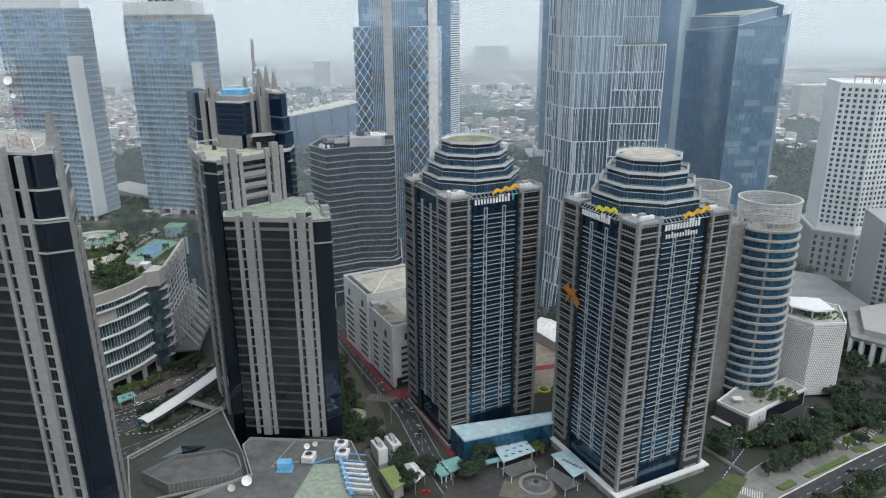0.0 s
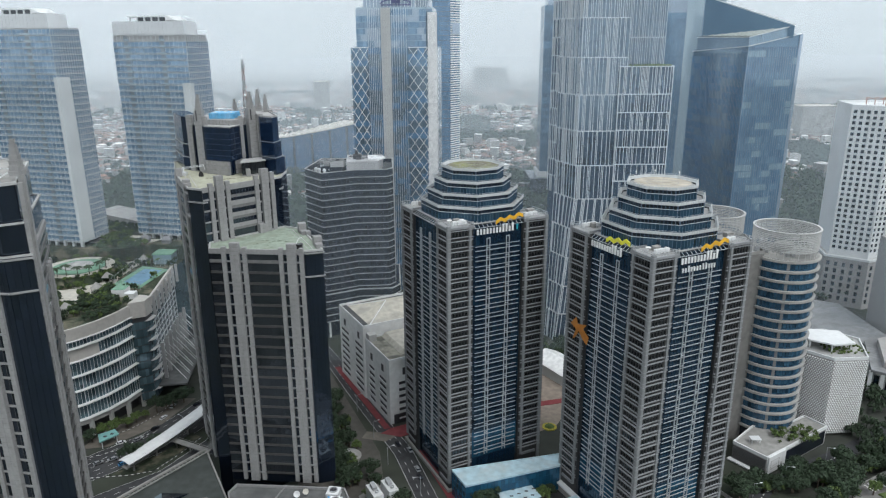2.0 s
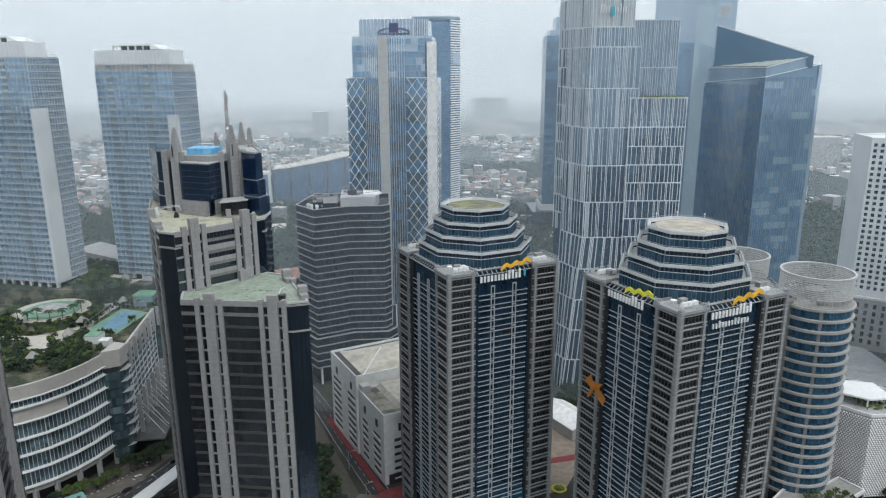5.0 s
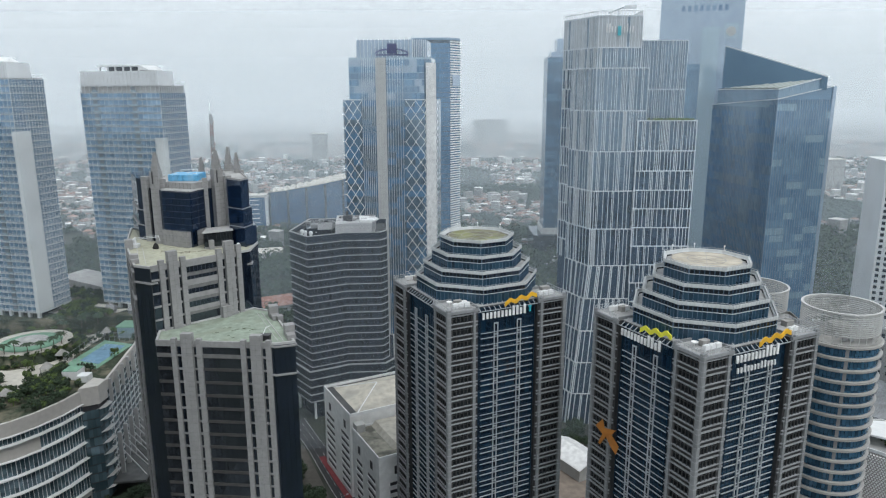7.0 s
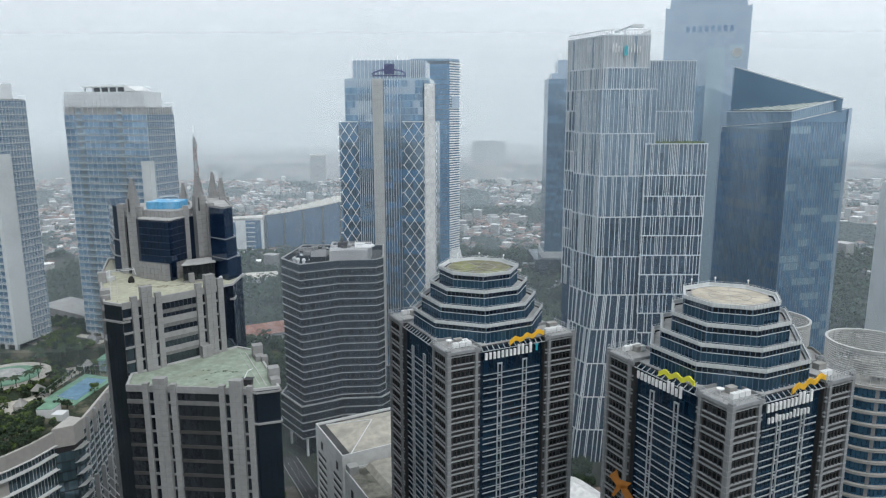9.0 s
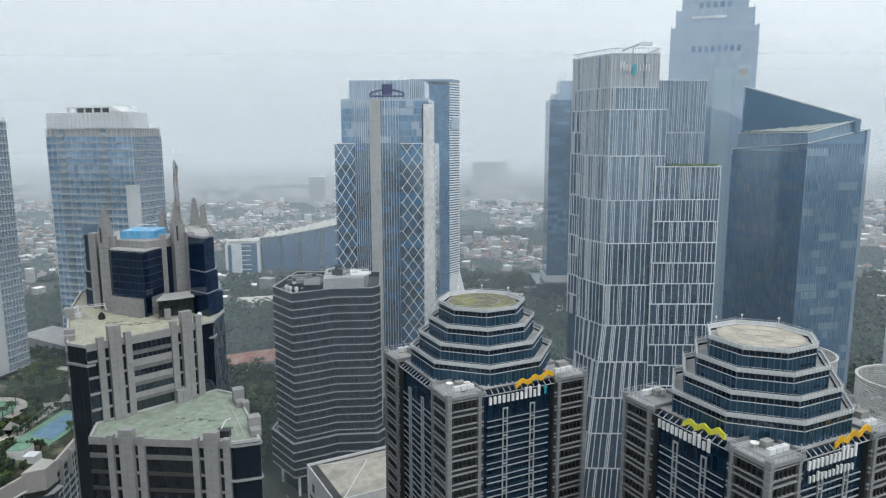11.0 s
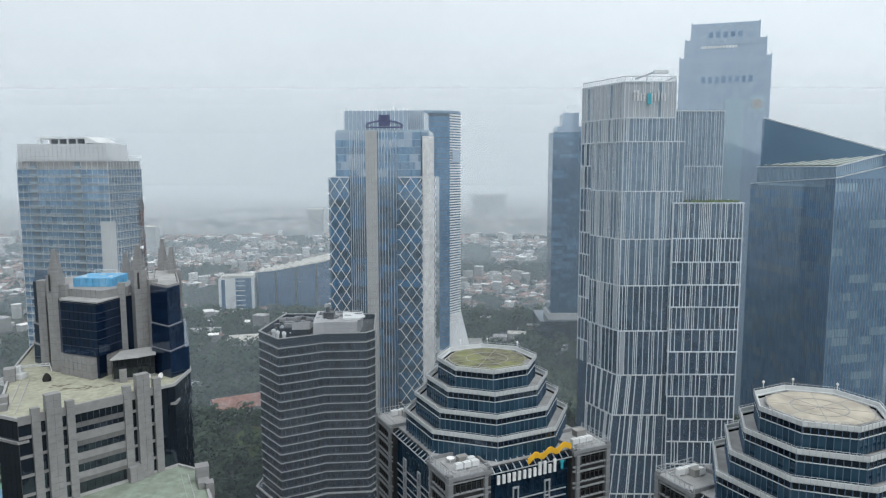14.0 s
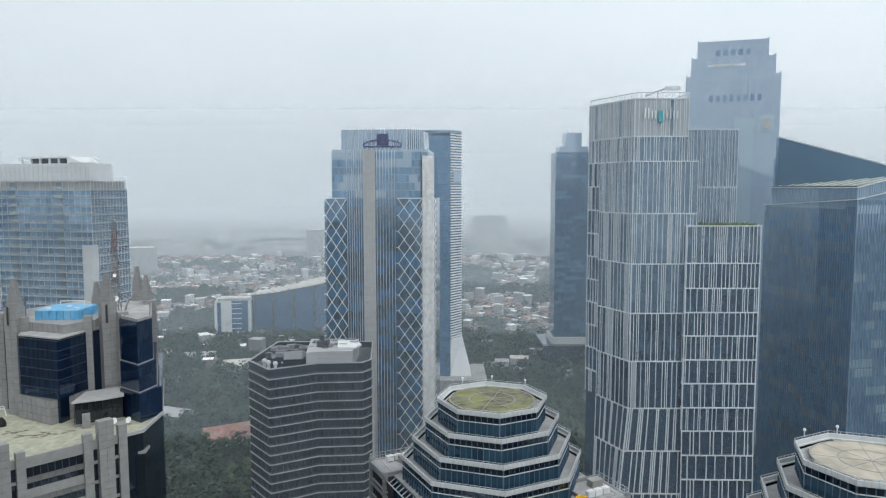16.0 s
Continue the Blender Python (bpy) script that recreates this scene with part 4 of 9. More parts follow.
    pilaster(tower, -0.8, 0.8, -0.7, 0.7, ROOF, 137.0, pose(-76.0, 285.2, 0, 0, 0, 28))
    for k, (x, y) in enumerate(((-70.6, 286.4), (-67.6, 287.0))):
        dish(tower, x, y, ROOF + 1.0, 0.7, 10 - 30 * k)
        part("dish_post", Geo().tube((x, y, ROOF), (x, y, ROOF + 1.0), 0.07, k=6), STEEL_DULL, tower)
    tanks = Geo()
    for ix in range(6):
        for iy in range(3):
            x, y = -93.4 + 1.66 * ix, 298.0 + 3.05 * iy
            tanks.box(x, x + 1.54, y, y + 2.9, 155.0, 157.2).box(x, x + 1.62, y + 0.2, y + 3.05, 155.0, 157.08)
            for z in (155.25, 156.25):
                tanks.box(x + 0.2, x + 0.74, y - 0.06, y, z, z + 0.75).box(x + 0.88, x + 1.42, y - 0.06, y, z, z + 0.75)
            if ix == 5:
                for z in (155.25, 156.25):
                    tanks.box(x + 1.54, x + 1.68, y + 0.3, y + 1.3, z, z + 0.75).box(x + 1.62, x + 1.68, y + 1.7, y + 2.7, z, z + 0.75)
    tank = tagged(part("water_tank", tanks, BLUE_TANK, None), "blue panelled water tank on a granite tower roof", "water tank")
    for x, y in ((-92.2, 300.2), (-88.8, 303.0), (-85.6, 300.4)):
        part("hatch", Geo().box(x, x + 0.9, y, y + 0.9, 157.2, 157.4), WHITE_METAL, tank)
    pipes = Geo().tube((-91.5, 305.5, 157.2), (-91.5, 305.5, 158.3), 0.12, k=6).tube((-91.5, 305.5, 158.2), (-86.0, 306.0, 158.2), 0.12, k=6).tube((-86.0, 306.0, 158.3), (-86.0, 306.0, 157.2), 0.12, k=6)
    part("pipe", pipes, WHITE_METAL, tank, "pale water pipe")
    lattice_mast(tower, -83.8, 317.8, 153, 24, 1.7, (MAST_RED, STEEL_DULL), "rusty red and grey lattice mast")
    for k, (dx, z, r) in enumerate(((-1.3, 160, 0.7), (1.3, 163, 0.5), (1.2, 157, 0.8))):
        dish(tower, -84.5 + dx, 316.2, z, r, 20 * k - 20)
    rng = random.Random(4)
    for k in range(22):
        z, a = rng.uniform(156, 177), rng.uniform(0, 6.28)
        x, y = -83.8 + 0.9 * math.cos(a), 317.8 + 0.9 * math.sin(a)
        part("aerial_panel", Geo().box(x - 0.14, x + 0.14, y - 0.14, y + 0.14, z, z + rng.uniform(0.5, 1.5)), rng.choice((STEEL, STEEL_DULL, MAST_RED)), tower)
    part("aerial_rod", Geo().tube((-83.8, 317.8, 177), (-83.8, 317.8, 181), 0.05, k=5), STEEL, tower)
    # roof clutter
    vent = Geo().box(-52.6, -49.9, 251.6, 253.4, LOW, LOW + 1.5).box(-52.8, -49.7, 251.4, 253.6, LOW + 1.5, LOW + 1.7)
    for k in range(5):
        vent.box(-52.5, -50.0, 251.5, 251.6, LOW + 0.2 + 0.26 * k, LOW + 0.34 + 0.26 * k)
    part("roof_vent", vent, DARK_METAL, tower, "dark louvred roof vent box")
    for x, y, a, h in ((-69.6, 274.6, 45, 3.6), (-54.2, 274.4, -66, 3.7), (-45.2, 256.4, -66, 3.5)):
        pilaster(tower, -1.45, 1.45, -1.45, 1.45, LOW, LOW + h, pose(x, y, 0, 0, 0, a))
    for x, y in ((-52.9, 271.4), (-44.2, 253.6)):
        pilaster(tower, -1.2, 1.2, -1.5, 1.5, LOW, LOW + 1.5, pose(x, y, 0, 0, 0, 24))
    gutter = Geo().beam((-58.6, 277.4, LOW + 0.05), (-46.0, 251.6, LOW + 0.05), 0.25).beam((-60.2, 277.4, LOW + 0.03), (-47.6, 251.6, LOW + 0.03), 0.12)
    part("roof_track", gutter, STONE_LIGHT, tower, "pale roof track")
    arm = Geo().tube((-52.6, 250.6, LOW), (-51.6, 254.6, LOW + 3.0), 0.12, k=6).tube((-51.6, 254.6, LOW + 3.0), (-50.6, 256.0, LOW + 3.1), 0.1, k=6)
    part("davit_arm", arm, WHITE_METAL, tower, "white davit arm")
    track = Geo().beam((-90.6, 263.4, ROOF + 0.05), (-101.6, 287, ROOF + 0.05), 0.2).beam((-88.8, 263.6, ROOF + 0.05), (-99.8, 287.2, ROOF + 0.05), 0.2)
    part("crane_track", track, STONE_LIGHT, tower, "pale crane track")
    crane = Geo().box(-103.4, -101.2, 286.6, 289.2, ROOF + 0.1, ROOF + 1.3).tube((-102.4, 288, ROOF + 1.2), (-102.4, 288, ROOF + 3.4), 0.3).beam((-103.4, 289.4, ROOF + 2.4), (-93.0, 284.4, ROOF + 4.4), 0.22).beam((-102.4, 288, ROOF + 3.2), (-93.0, 284.4, ROOF + 4.9), 0.14).beam((-93.0, 284.4, ROOF + 4.9), (-92.4, 284.1, ROOF + 3.0), 0.14).box(-104.4, -102.9, 288.8, 290.2, ROOF + 1.2, ROOF + 2.6)
    for k in range(6):
        a, b = k / 6, (k + 0.5) / 6
        crane.beam((-103.4 + 10.4 * a, 289.4 - 5 * a, ROOF + 2.4 + 2 * a), (-102.4 + 9.4 * b, 288 - 3.6 * b, ROOF + 3.2 + 1.7 * b), 0.08)
    part("cleaning_crane", crane, WHITE_METAL, tower, "white facade cleaning crane arm")
    part("covered_winch", Geo().lathe([(0.9, ROOF), (1.0, ROOF + 0.5), (0.75, ROOF + 1.3), (0.3, ROOF + 1.9), (0.02, ROOF + 2.0)], 9, -94.8, 286.0), RUBBER, tower, "black sheeted winch")
    rng = random.Random(12)
    for k in range(16):
        roof_stain(tower, rng.uniform(-70, -50), rng.uniform(253, 268), LOW, rng.uniform(0.25, 0.8), rng.choice((1, 1, 3)), MOSS_STAIN, rng)
    for k in range(10):
        roof_stain(tower, -86.5 + rng.uniform(-5, 8), 281.5 + rng.uniform(-3, 2), ROOF, rng.uniform(0.4, 1.1), rng.choice((1, 2, 3)), DAMP_STAIN, rng)
    return tower


def granite_twin():
    """The sister tower, of which a glass corner, pilastered walls and the mast show."""
    tower = thing("office_tower", -0.9, 0, 0, 0, "dark glass and pale granite office tower with red lattice mast", "office tower", "granite towers")
    a, b, c = (-160.0, 187.2), (-107.2, 179.5), (-101.6, 182.4)
    d = (c[0] - 38 * 0.42, c[1] + 38 * 0.907)
    plan = [a, b, c, d, (-150, 232), (-176, 214)]
    part("wall", Geo().prism(inset(plan, 0.3), 0, 134), GLASS_DARK, tower, "black glass body")
    step = [(-160, 188), (-107.0, 180.5), (-102.6, 183.4), (-117, 216), (-150, 230), (-172, 212)]
    part("wall", Geo().prism(inset(step, 0.3), 134, 142), GLASS_DARK, tower)
    top = [(-160, 189), (-106.8, 181.5), (-103.6, 184.4), (-118, 215), (-150, 228), (-170, 211)]
    part("wall", Geo().prism(inset(top, 0.3), 142, 151.6), GLASS_DARK, tower)
    part("coping", Geo().rim(inset(plan, -0.1), 0.6, 133.8, 134.3).rim(inset(step, -0.1), 0.6, 141.8, 142.3).rim(inset(top, -0.1), 0.5, 151.4, 152.2), STONE_LIGHT, tower, "pale stone coping")
    part("roof", Geo().prism(inset(top, 0.6), 151.6, 151.9), CONCRETE, tower, "pale cluttered roof")
    marks = [(8, 9.3, 0.7, 0), (12, 15.2, 1.3, 2.4), (18, 19.3, 0.7, 0), (39.6, 40.9, 0.8, 0), (43.2, 46.6, 1.4, 2.4), (49.4, 50.7, 0.8, 0)]
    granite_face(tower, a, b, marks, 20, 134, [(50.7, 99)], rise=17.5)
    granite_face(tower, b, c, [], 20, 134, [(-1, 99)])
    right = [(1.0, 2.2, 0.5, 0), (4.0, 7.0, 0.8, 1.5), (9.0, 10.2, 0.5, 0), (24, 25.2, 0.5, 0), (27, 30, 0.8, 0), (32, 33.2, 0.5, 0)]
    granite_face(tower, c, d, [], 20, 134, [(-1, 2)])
    m, L = wall_frame(c, d)
    for x0, x1, proud, extra in right:
        pilaster(tower, x0, x1, -proud, 0.6, 15, (152 if x0 < 12 else 124) + extra, m)
    for x, y in ((m @ Vector((5.5, 0.6, 0))).xy, (-121.5, 184.5)):
        spire(tower, x, y, 153.2, 2.8, 9)
    lattice_mast(tower, -116.5, 192, 151.8, 24, 4.2, (RUST, WHITE_METAL), "red and white lattice mast", 0.8)
    for k, (dx, dy, z, r) in enumerate(((1.8, -2.6, 170, 1.2), (2.2, -2.4, 166, 0.7), (-1.5, -2.6, 174, 0.6))):
        dish(tower, -116.5 + dx, 192 + dy, z, r, 15 * k)
    frame_ = Geo().beam((-110, 186, 152), (-105, 188, 155), 0.3).beam((-112, 190, 154.5), (-104, 188, 154.5), 0.25).beam((-108, 184, 152), (-112, 190, 154.5), 0.25)
    part("roof_frame", frame_, WHITE_METAL, tower, "white roof steelwork")
    return tower


granite = granite_tower()
twin = granite_twin()

# ---- middle-distance towers ----
def lit_floors(tower, p, q, z0, z1, fh, panes, glass, gap=0.25, y=0.0, name="window", limit=90):
    """One band of panes a floor along a wall."""
    m, L = wall_frame(p, q)
    for k in range(int((z1 - z0) / fh + 0.01)):
        pane_row(tower, m, 0.05, L - 0.05, y - 0.14, z0 + fh * k, z0 + fh * (k + 1) - gap, max(1, round(L / panes)), glass, name, limit)
    return m, L


def patchy_floors(tower, p, q, z0, z1, fh, pane, glasses, gap, rng, name="window", limit=45):
    """Bands of panes in runs of differing tone: blinds, and reflections put into the glass colour."""
    m, L = wall_frame(p, q)
    n = max(2, round(L / pane))
    for k in range(int((z1 - z0) / fh + 0.01)):
        z, i = z0 + fh * k, 0
        while i < n:
            run, glass = rng.randrange(2, 9), rng.choice(glasses)
            for j in range(i, min(n, i + run)):
                batch(tower, name, glass, limit).add(m, L * j / n + 0.04, L * (j + 1) / n - 0.04, -0.14, -0.02, z, z + fh - gap)
            i += run


def residence(x, y, turn, strip=(161.5, 4.6, 2.6), rise=0.0):
    """Glass residential tower with a white roof crown, pale grid and recessed balconies."""
    t = thing("apartment_tower", x, y, 0, turn, "blue glass apartment tower with pale grid and white crown", "apartment tower", "glass apartment towers")
    W, D, Z0, Z1, FH = 48.5, 22.5, 68.0, 188.4 + rise, 3.54
    TOP = Z1 + 7.6
    ring = [(-W, 0), (0, 0), (0, D), (-W, D)]
    part("wall", Geo().prism(inset(ring, 0.4), Z0, Z1), GREY_CLAD, t, "grey facade backing")
    part("crown", Geo().prism([(-W + 0.4, 0.6), (-0.8, 0.6), (-4.6, D - 3), (-W + 2, D - 3)], Z1, TOP), WHITE_METAL, t, "white panelled roof crown")
    roof = Geo().box(-40, -14, 4, 18, TOP + 2.4, TOP + 3.2)
    for k in range(6):
        roof.box(-39 + 4.8 * k, -38.4 + 4.8 * k, 4.5, 5.3, TOP, TOP + 2.4).box(-39 + 4.8 * k, -38.4 + 4.8 * k, 16.5, 17.3, TOP, TOP + 2.4)
    roof.prism([(-14, 4), (-9, 5), (-9, 17), (-14, 18)], TOP + 0.4, [TOP + 3.2, TOP + 0.8, TOP + 0.8, TOP + 3.2])
    part("roof_pavilion", roof, WHITE, t, "white roof pavilion")
    part("plant_room", Geo().box(-36, -18, 7, 16, TOP, TOP + 2.4), DARK_METAL, t)
    lattice = Geo().beam((-7, 8, TOP), (-5, 9, TOP + 3), 0.2).beam((-5, 9, TOP + 3), (-2.5, 9, TOP + 2), 0.2).beam((-7, 8, TOP + 2), (-4, 9, TOP + 0.4), 0.2)
    part("roof_crane", lattice, STEEL, t, "roof cleaning crane")
    for i in range(2):
        lit_floors(t, ring[i], ring[(i + 1) % 4], Z0 + 0.3, Z1, FH, 2.9 if i == 0 else 1.9, GLASS_SKY, 0.4, limit=80)
    joints = Geo()
    for k in range(20):
        joints.box(-W + 0.4 + 2.4 * k, -W + 0.46 + 2.4 * k, 0.52, 0.6, Z1, TOP)
    for k in range(4):
        joints.box(-W + 0.4, -0.8, 0.52, 0.6, Z1 + 0.1 + 1.9 * k, Z1 + 0.16 + 1.9 * k)
    part("panel_joint", joints, GREY_CLAD, t, "fine grey panel joints")
    n = int((Z1 - Z0) / FH)
    for i, w in ((0, W), (1, D)):
        m, L = wall_frame(ring[i], ring[(i + 1) % 4])
        g = Geo()
        for k in range(n + 1):
            z = Z0 + FH * k
            for dz, h in ((-0.3, 0.13), (0.06, 0.12), (0.55, 0.12), (1.05, 0.1)):
                g.box(0, L, -0.36, 0.0, z + dz, z + dz + h)
            if i == 1:
                g.box(0, L, -0.36, -0.1, z + 1.7, z + 1.8).box(0, L, -0.36, -0.1, z + 2.4, z + 2.5)
        step = 1.9 if i else 2.9
        for k in range(int(L / step) + 1):
            g.box(k * step - 0.05, k * step + 0.05, -0.26, 0.0, Z0, Z1)
        part("facade_grid", g, WHITE_METAL, t, "pale aluminium grid", m)
        if i == 0:
            for u in (7.5, 31.5):
                for k in range(n):
                    z = Z0 + FH * k
                    # Balconies are not recessed; their shade is put into the door glass.
                    batch(t, "balcony_door", GLASS_SHADE, 70, "shaded balcony doors").add(m, u, u + 2.6, -0.3, -0.1, z + 0.8, z + FH - 0.35)
                    batch(t, "balcony_rail", GLASS_PALE, 70, "glass balcony rail").add(m, u + 0.3, u + 3.8, -0.75, -0.6, z + 0.3, z + 1.35)
                    batch(t, "balcony_slab", WHITE, 70).add(m, u, u + 4.0, -0.75, -0.1, z + 0.2, z + 0.34)
            s = Geo().box(L - strip[1], L + 0.5, -0.9, strip[2], Z0, strip[0])
            for k in range(26):
                s.box(L - strip[1] - 0.05, L + 0.55, -0.95, strip[2] + 0.05, Z0 + 3.7 * k, Z0 + 3.7 * k + 0.08)
            part("stone_strip", s, BANK_PANEL, t, "pale stone corner strip", m)
    for k in range(8):
        for y0 in (0.8, D - 2.4):
            batch(t, "column", WHITE, 16, "white column under the tower").add(Matrix.Identity(4), -W + 2 + 6.2 * k, -W + 3.6 + 6.2 * k, y0, y0 + 1.6, 60, Z0)
    part("core", Geo().box(-W + 6, -5, 6, D - 4, 55, Z0), DARK_METAL, t)
    return t


residence(-146.8, 432.0, -14.0)
residence(-218.6, 422.0, -14.0, (165.5, 1.6, 9.0), 4.0)


def lattice_tower():
    """Glass tower with diamond lattice bays, a beige central pier and a stepped top."""
    t = thing("office_tower", -35.5, 520, 0, -5.0, "pale blue glass office tower with white diamond lattice bays", "office tower")
    low = [(-28.5, 0.8), (-26.5, -2.6), (-16, -2.6), (-16, 0), (12.5, 0), (12.5, -2.6), (25.5, -2.6), (32.3, 4), (32.3, 40), (-28.5, 40)]
    mid = [(-24.0, 0), (25.0, 0), (29, 4), (29, 38), (-24, 38)]
    top = [(-19, 1.5), (17.5, 1.5), (26, 8), (26, 34), (-19, 34)]
    part("wall", Geo().prism(inset(low, 0.3), 0, 180), GLASS_STEEL, t, "blue glass lower body")
    part("wall", Geo().prism(inset(mid, 0.3), 180, 206.5), GLASS_PALE, t, "pale glass upper body")
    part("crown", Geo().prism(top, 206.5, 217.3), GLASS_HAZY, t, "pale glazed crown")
    rng = random.Random(9)
    for p, q in ((low[0], low[1]), (low[1], low[2]), (low[5], low[6]), (low[3], low[4])):
        patchy_floors(t, p, q, 4, 180, 4.19, 1.6, (GLASS_WEDGE, GLASS_SLATE, GLASS_SLATE, GLASS_COBALT), 0.35, rng, limit=50)
    for p, q in ((mid[0], mid[1]), (mid[1], mid[2])):
        patchy_floors(t, p, q, 180.3, 206.5, 4.19, 1.6, (GLASS_STEEL, GLASS_HAZY, GLASS_SKY), 0.35, rng, limit=50)
    g = Geo().box(-6.5, 0.2, -1.1, 0.5, 4, 206.2)
    part("stone_pier", g, BEIGE_CLAD, t, "beige central pier")
    joints = Geo()
    for k in range(48):
        joints.box(-6.55, 0.25, -1.16, -1.1, 5 + 4.19 * k, 5.15 + 4.19 * k)
    for k in range(1, 4):
        joints.box(-6.5 + 1.67 * k, -6.4 + 1.67 * k, -1.15, -1.1, 4, 206)
    part("pier_joints", joints, CONCRETE, t)
    fin, flat = batch(t, "fin", WHITE_METAL, 100), Matrix.Identity(4)
    for k in range(7):
        for x0 in (-15.6 + 1.3 * k, 1.0 + 1.65 * k):
            fin.add(flat, x0, x0 + 0.17, -0.5, 0, 4, 206)
    for k in range(16):
        fin.add(flat, -18.8 + 2.4 * k, -18.6 + 2.4 * k, 1.2, 1.6, 206.5, 217.6)
    for k in range(8):
        x, y = 17.5 + 8.5 * k / 8, 1.5 + 6.5 * k / 8
        fin.add(flat, x, x + 0.25, y - 0.3, y + 0.2, 206.5, 217.6)
    for b in ((-27, -15.8, -2.9, 0.4, 179.7, 180.2), (12.4, 25.8, -2.9, 0.4, 179.7, 180.2)):
        part("storey_band", Geo().box(*b), WHITE_METAL, t, "white storey band")
    side = Geo()
    m, L = wall_frame(low[6], low[7])
    side.box(1.2, L - 0.6, -0.3, 0.2, 4, 203)
    for k in range(10):
        x = 1.2 + (L - 2.0) * k / 9
        side.box(x - 0.1, x + 0.12, -0.6, 0.2, 4, 203)
    for k in range(42):
        for u in (-0.1, L - 0.5):
            side.beam((u, -0.4, 4 + 4.2 * k), (u + 1.2, -0.4, 6.1 + 4.2 * k), 0.28)
            side.beam((u + 1.2, -0.4, 6.1 + 4.2 * k), (u, -0.4, 8.2 + 4.2 * k), 0.28)
    part("side_strip", side, SIGN_WHITE, t, "white ribbed side strip", m)
    for x0, w in ((-27.0, 11.5), (13.2, 12.6)):
        lat = Geo()
        step, n = 8.72, 20
        for k in range(n):
            z = 5 + step * k
            lat.beam((x0 - 1.4, -3.1, z), (x0, -3.1, z), 0.3, 0.3)
            for j in range(2):
                a, b = x0 + w * j / 2, x0 + w * (j + 1) / 2
                lat.beam((a, -3.1, z), (b, -3.1, z + step), 0.27, 0.3)
                lat.beam((b, -3.1, z), (a, -3.1, z + step), 0.27, 0.3)
        part("lattice", lat, SIGN_WHITE, t, "white diamond lattice")
    arc = Geo()
    for k in range(16):
        a0, a1 = math.pi * k / 16, math.pi * (k + 1) / 16
        arc.beam((4 - 10.5 * math.cos(a0), 0.8, 208.6 + 3.0 * math.sin(a0)), (4 - 10.5 * math.cos(a1), 0.8, 208.6 + 3.0 * math.sin(a1)), 0.3, 0.9)
    arc.box(-6.5, 14.5, 0.7, 1.3, 207.6, 208.4)
    sign = part("emblem", arc, SIGN_NAVY, t, "dark arched emblem")
    part("emblem_block", Geo().box(1.2, 4.2, 0.4, 1.2, 208.8, 215.0), SIGN_NAVY, sign)
    part("emblem_block", Geo().box(4.2, 7.2, 0.4, 1.2, 208.8, 215.0), SIGN_NAVY, sign)
    part("aerials", Geo().tube((8, 10, 217), (8, 10, 221), 0.1).tube((14, 12, 217), (14, 12, 220), 0.1), STEEL, t)
    return t


def striped_tower():
    t = thing("office_tower", 0, 700, 0, 0, "blue glass office tower with white striped side", "office tower")
    ring = [(-26, 0), (8.4, 0), (17.5, 12), (17.5, 52), (-26, 52)]
    part("wall", Geo().prism(inset(ring, 0.3), 0, 230), GLASS_BLUE, t, "blue glass body")
    lit_floors(t, ring[0], ring[1], 4, 228, 4.3, 2.0, GLASS_COBALT, 0.4)
    m, L = lit_floors(t, ring[1], ring[2], 4, 228, 4.3, 2.0, GLASS_COBALT, 0.4)
    for k in range(106):
        batch(t, "white_stripe", SIGN_WHITE, 106, "white horizontal stripe").add(m, 0, L, -0.7, 0.1, 2.4 + 2.15 * k, 3.45 + 2.15 * k)
    for k in range(53):
        batch(t, "sill", MULLION, 60).add(Matrix.Identity(4), -26, 8.4, -0.3, 0.1, 3.7 + 4.3 * k, 4.0 + 4.3 * k)
    part("sign_panel", Geo().box(2, L - 2, -1.4, -0.9, 190, 200), GLASS_HAZY, t, "grey sign panel", m)
    part("flared_base", Geo().prism([(8.4, -1), (26, -1), (26, 30), (8.4, 30)], 30, 62, [(8.4, 0), (18, 11), (18, 30), (8.4, 30)]), WHITE, t, "white flared base")
    part("podium", Geo().box(-5, 38, -14, 40, 0, 31), CONCRETE, t, "grey podium")
    part("rooftop", Geo().rim(ring, 0.6, 230, 232), GLASS_STEEL, t)
    return t


lattice_tower()
striped_tower()


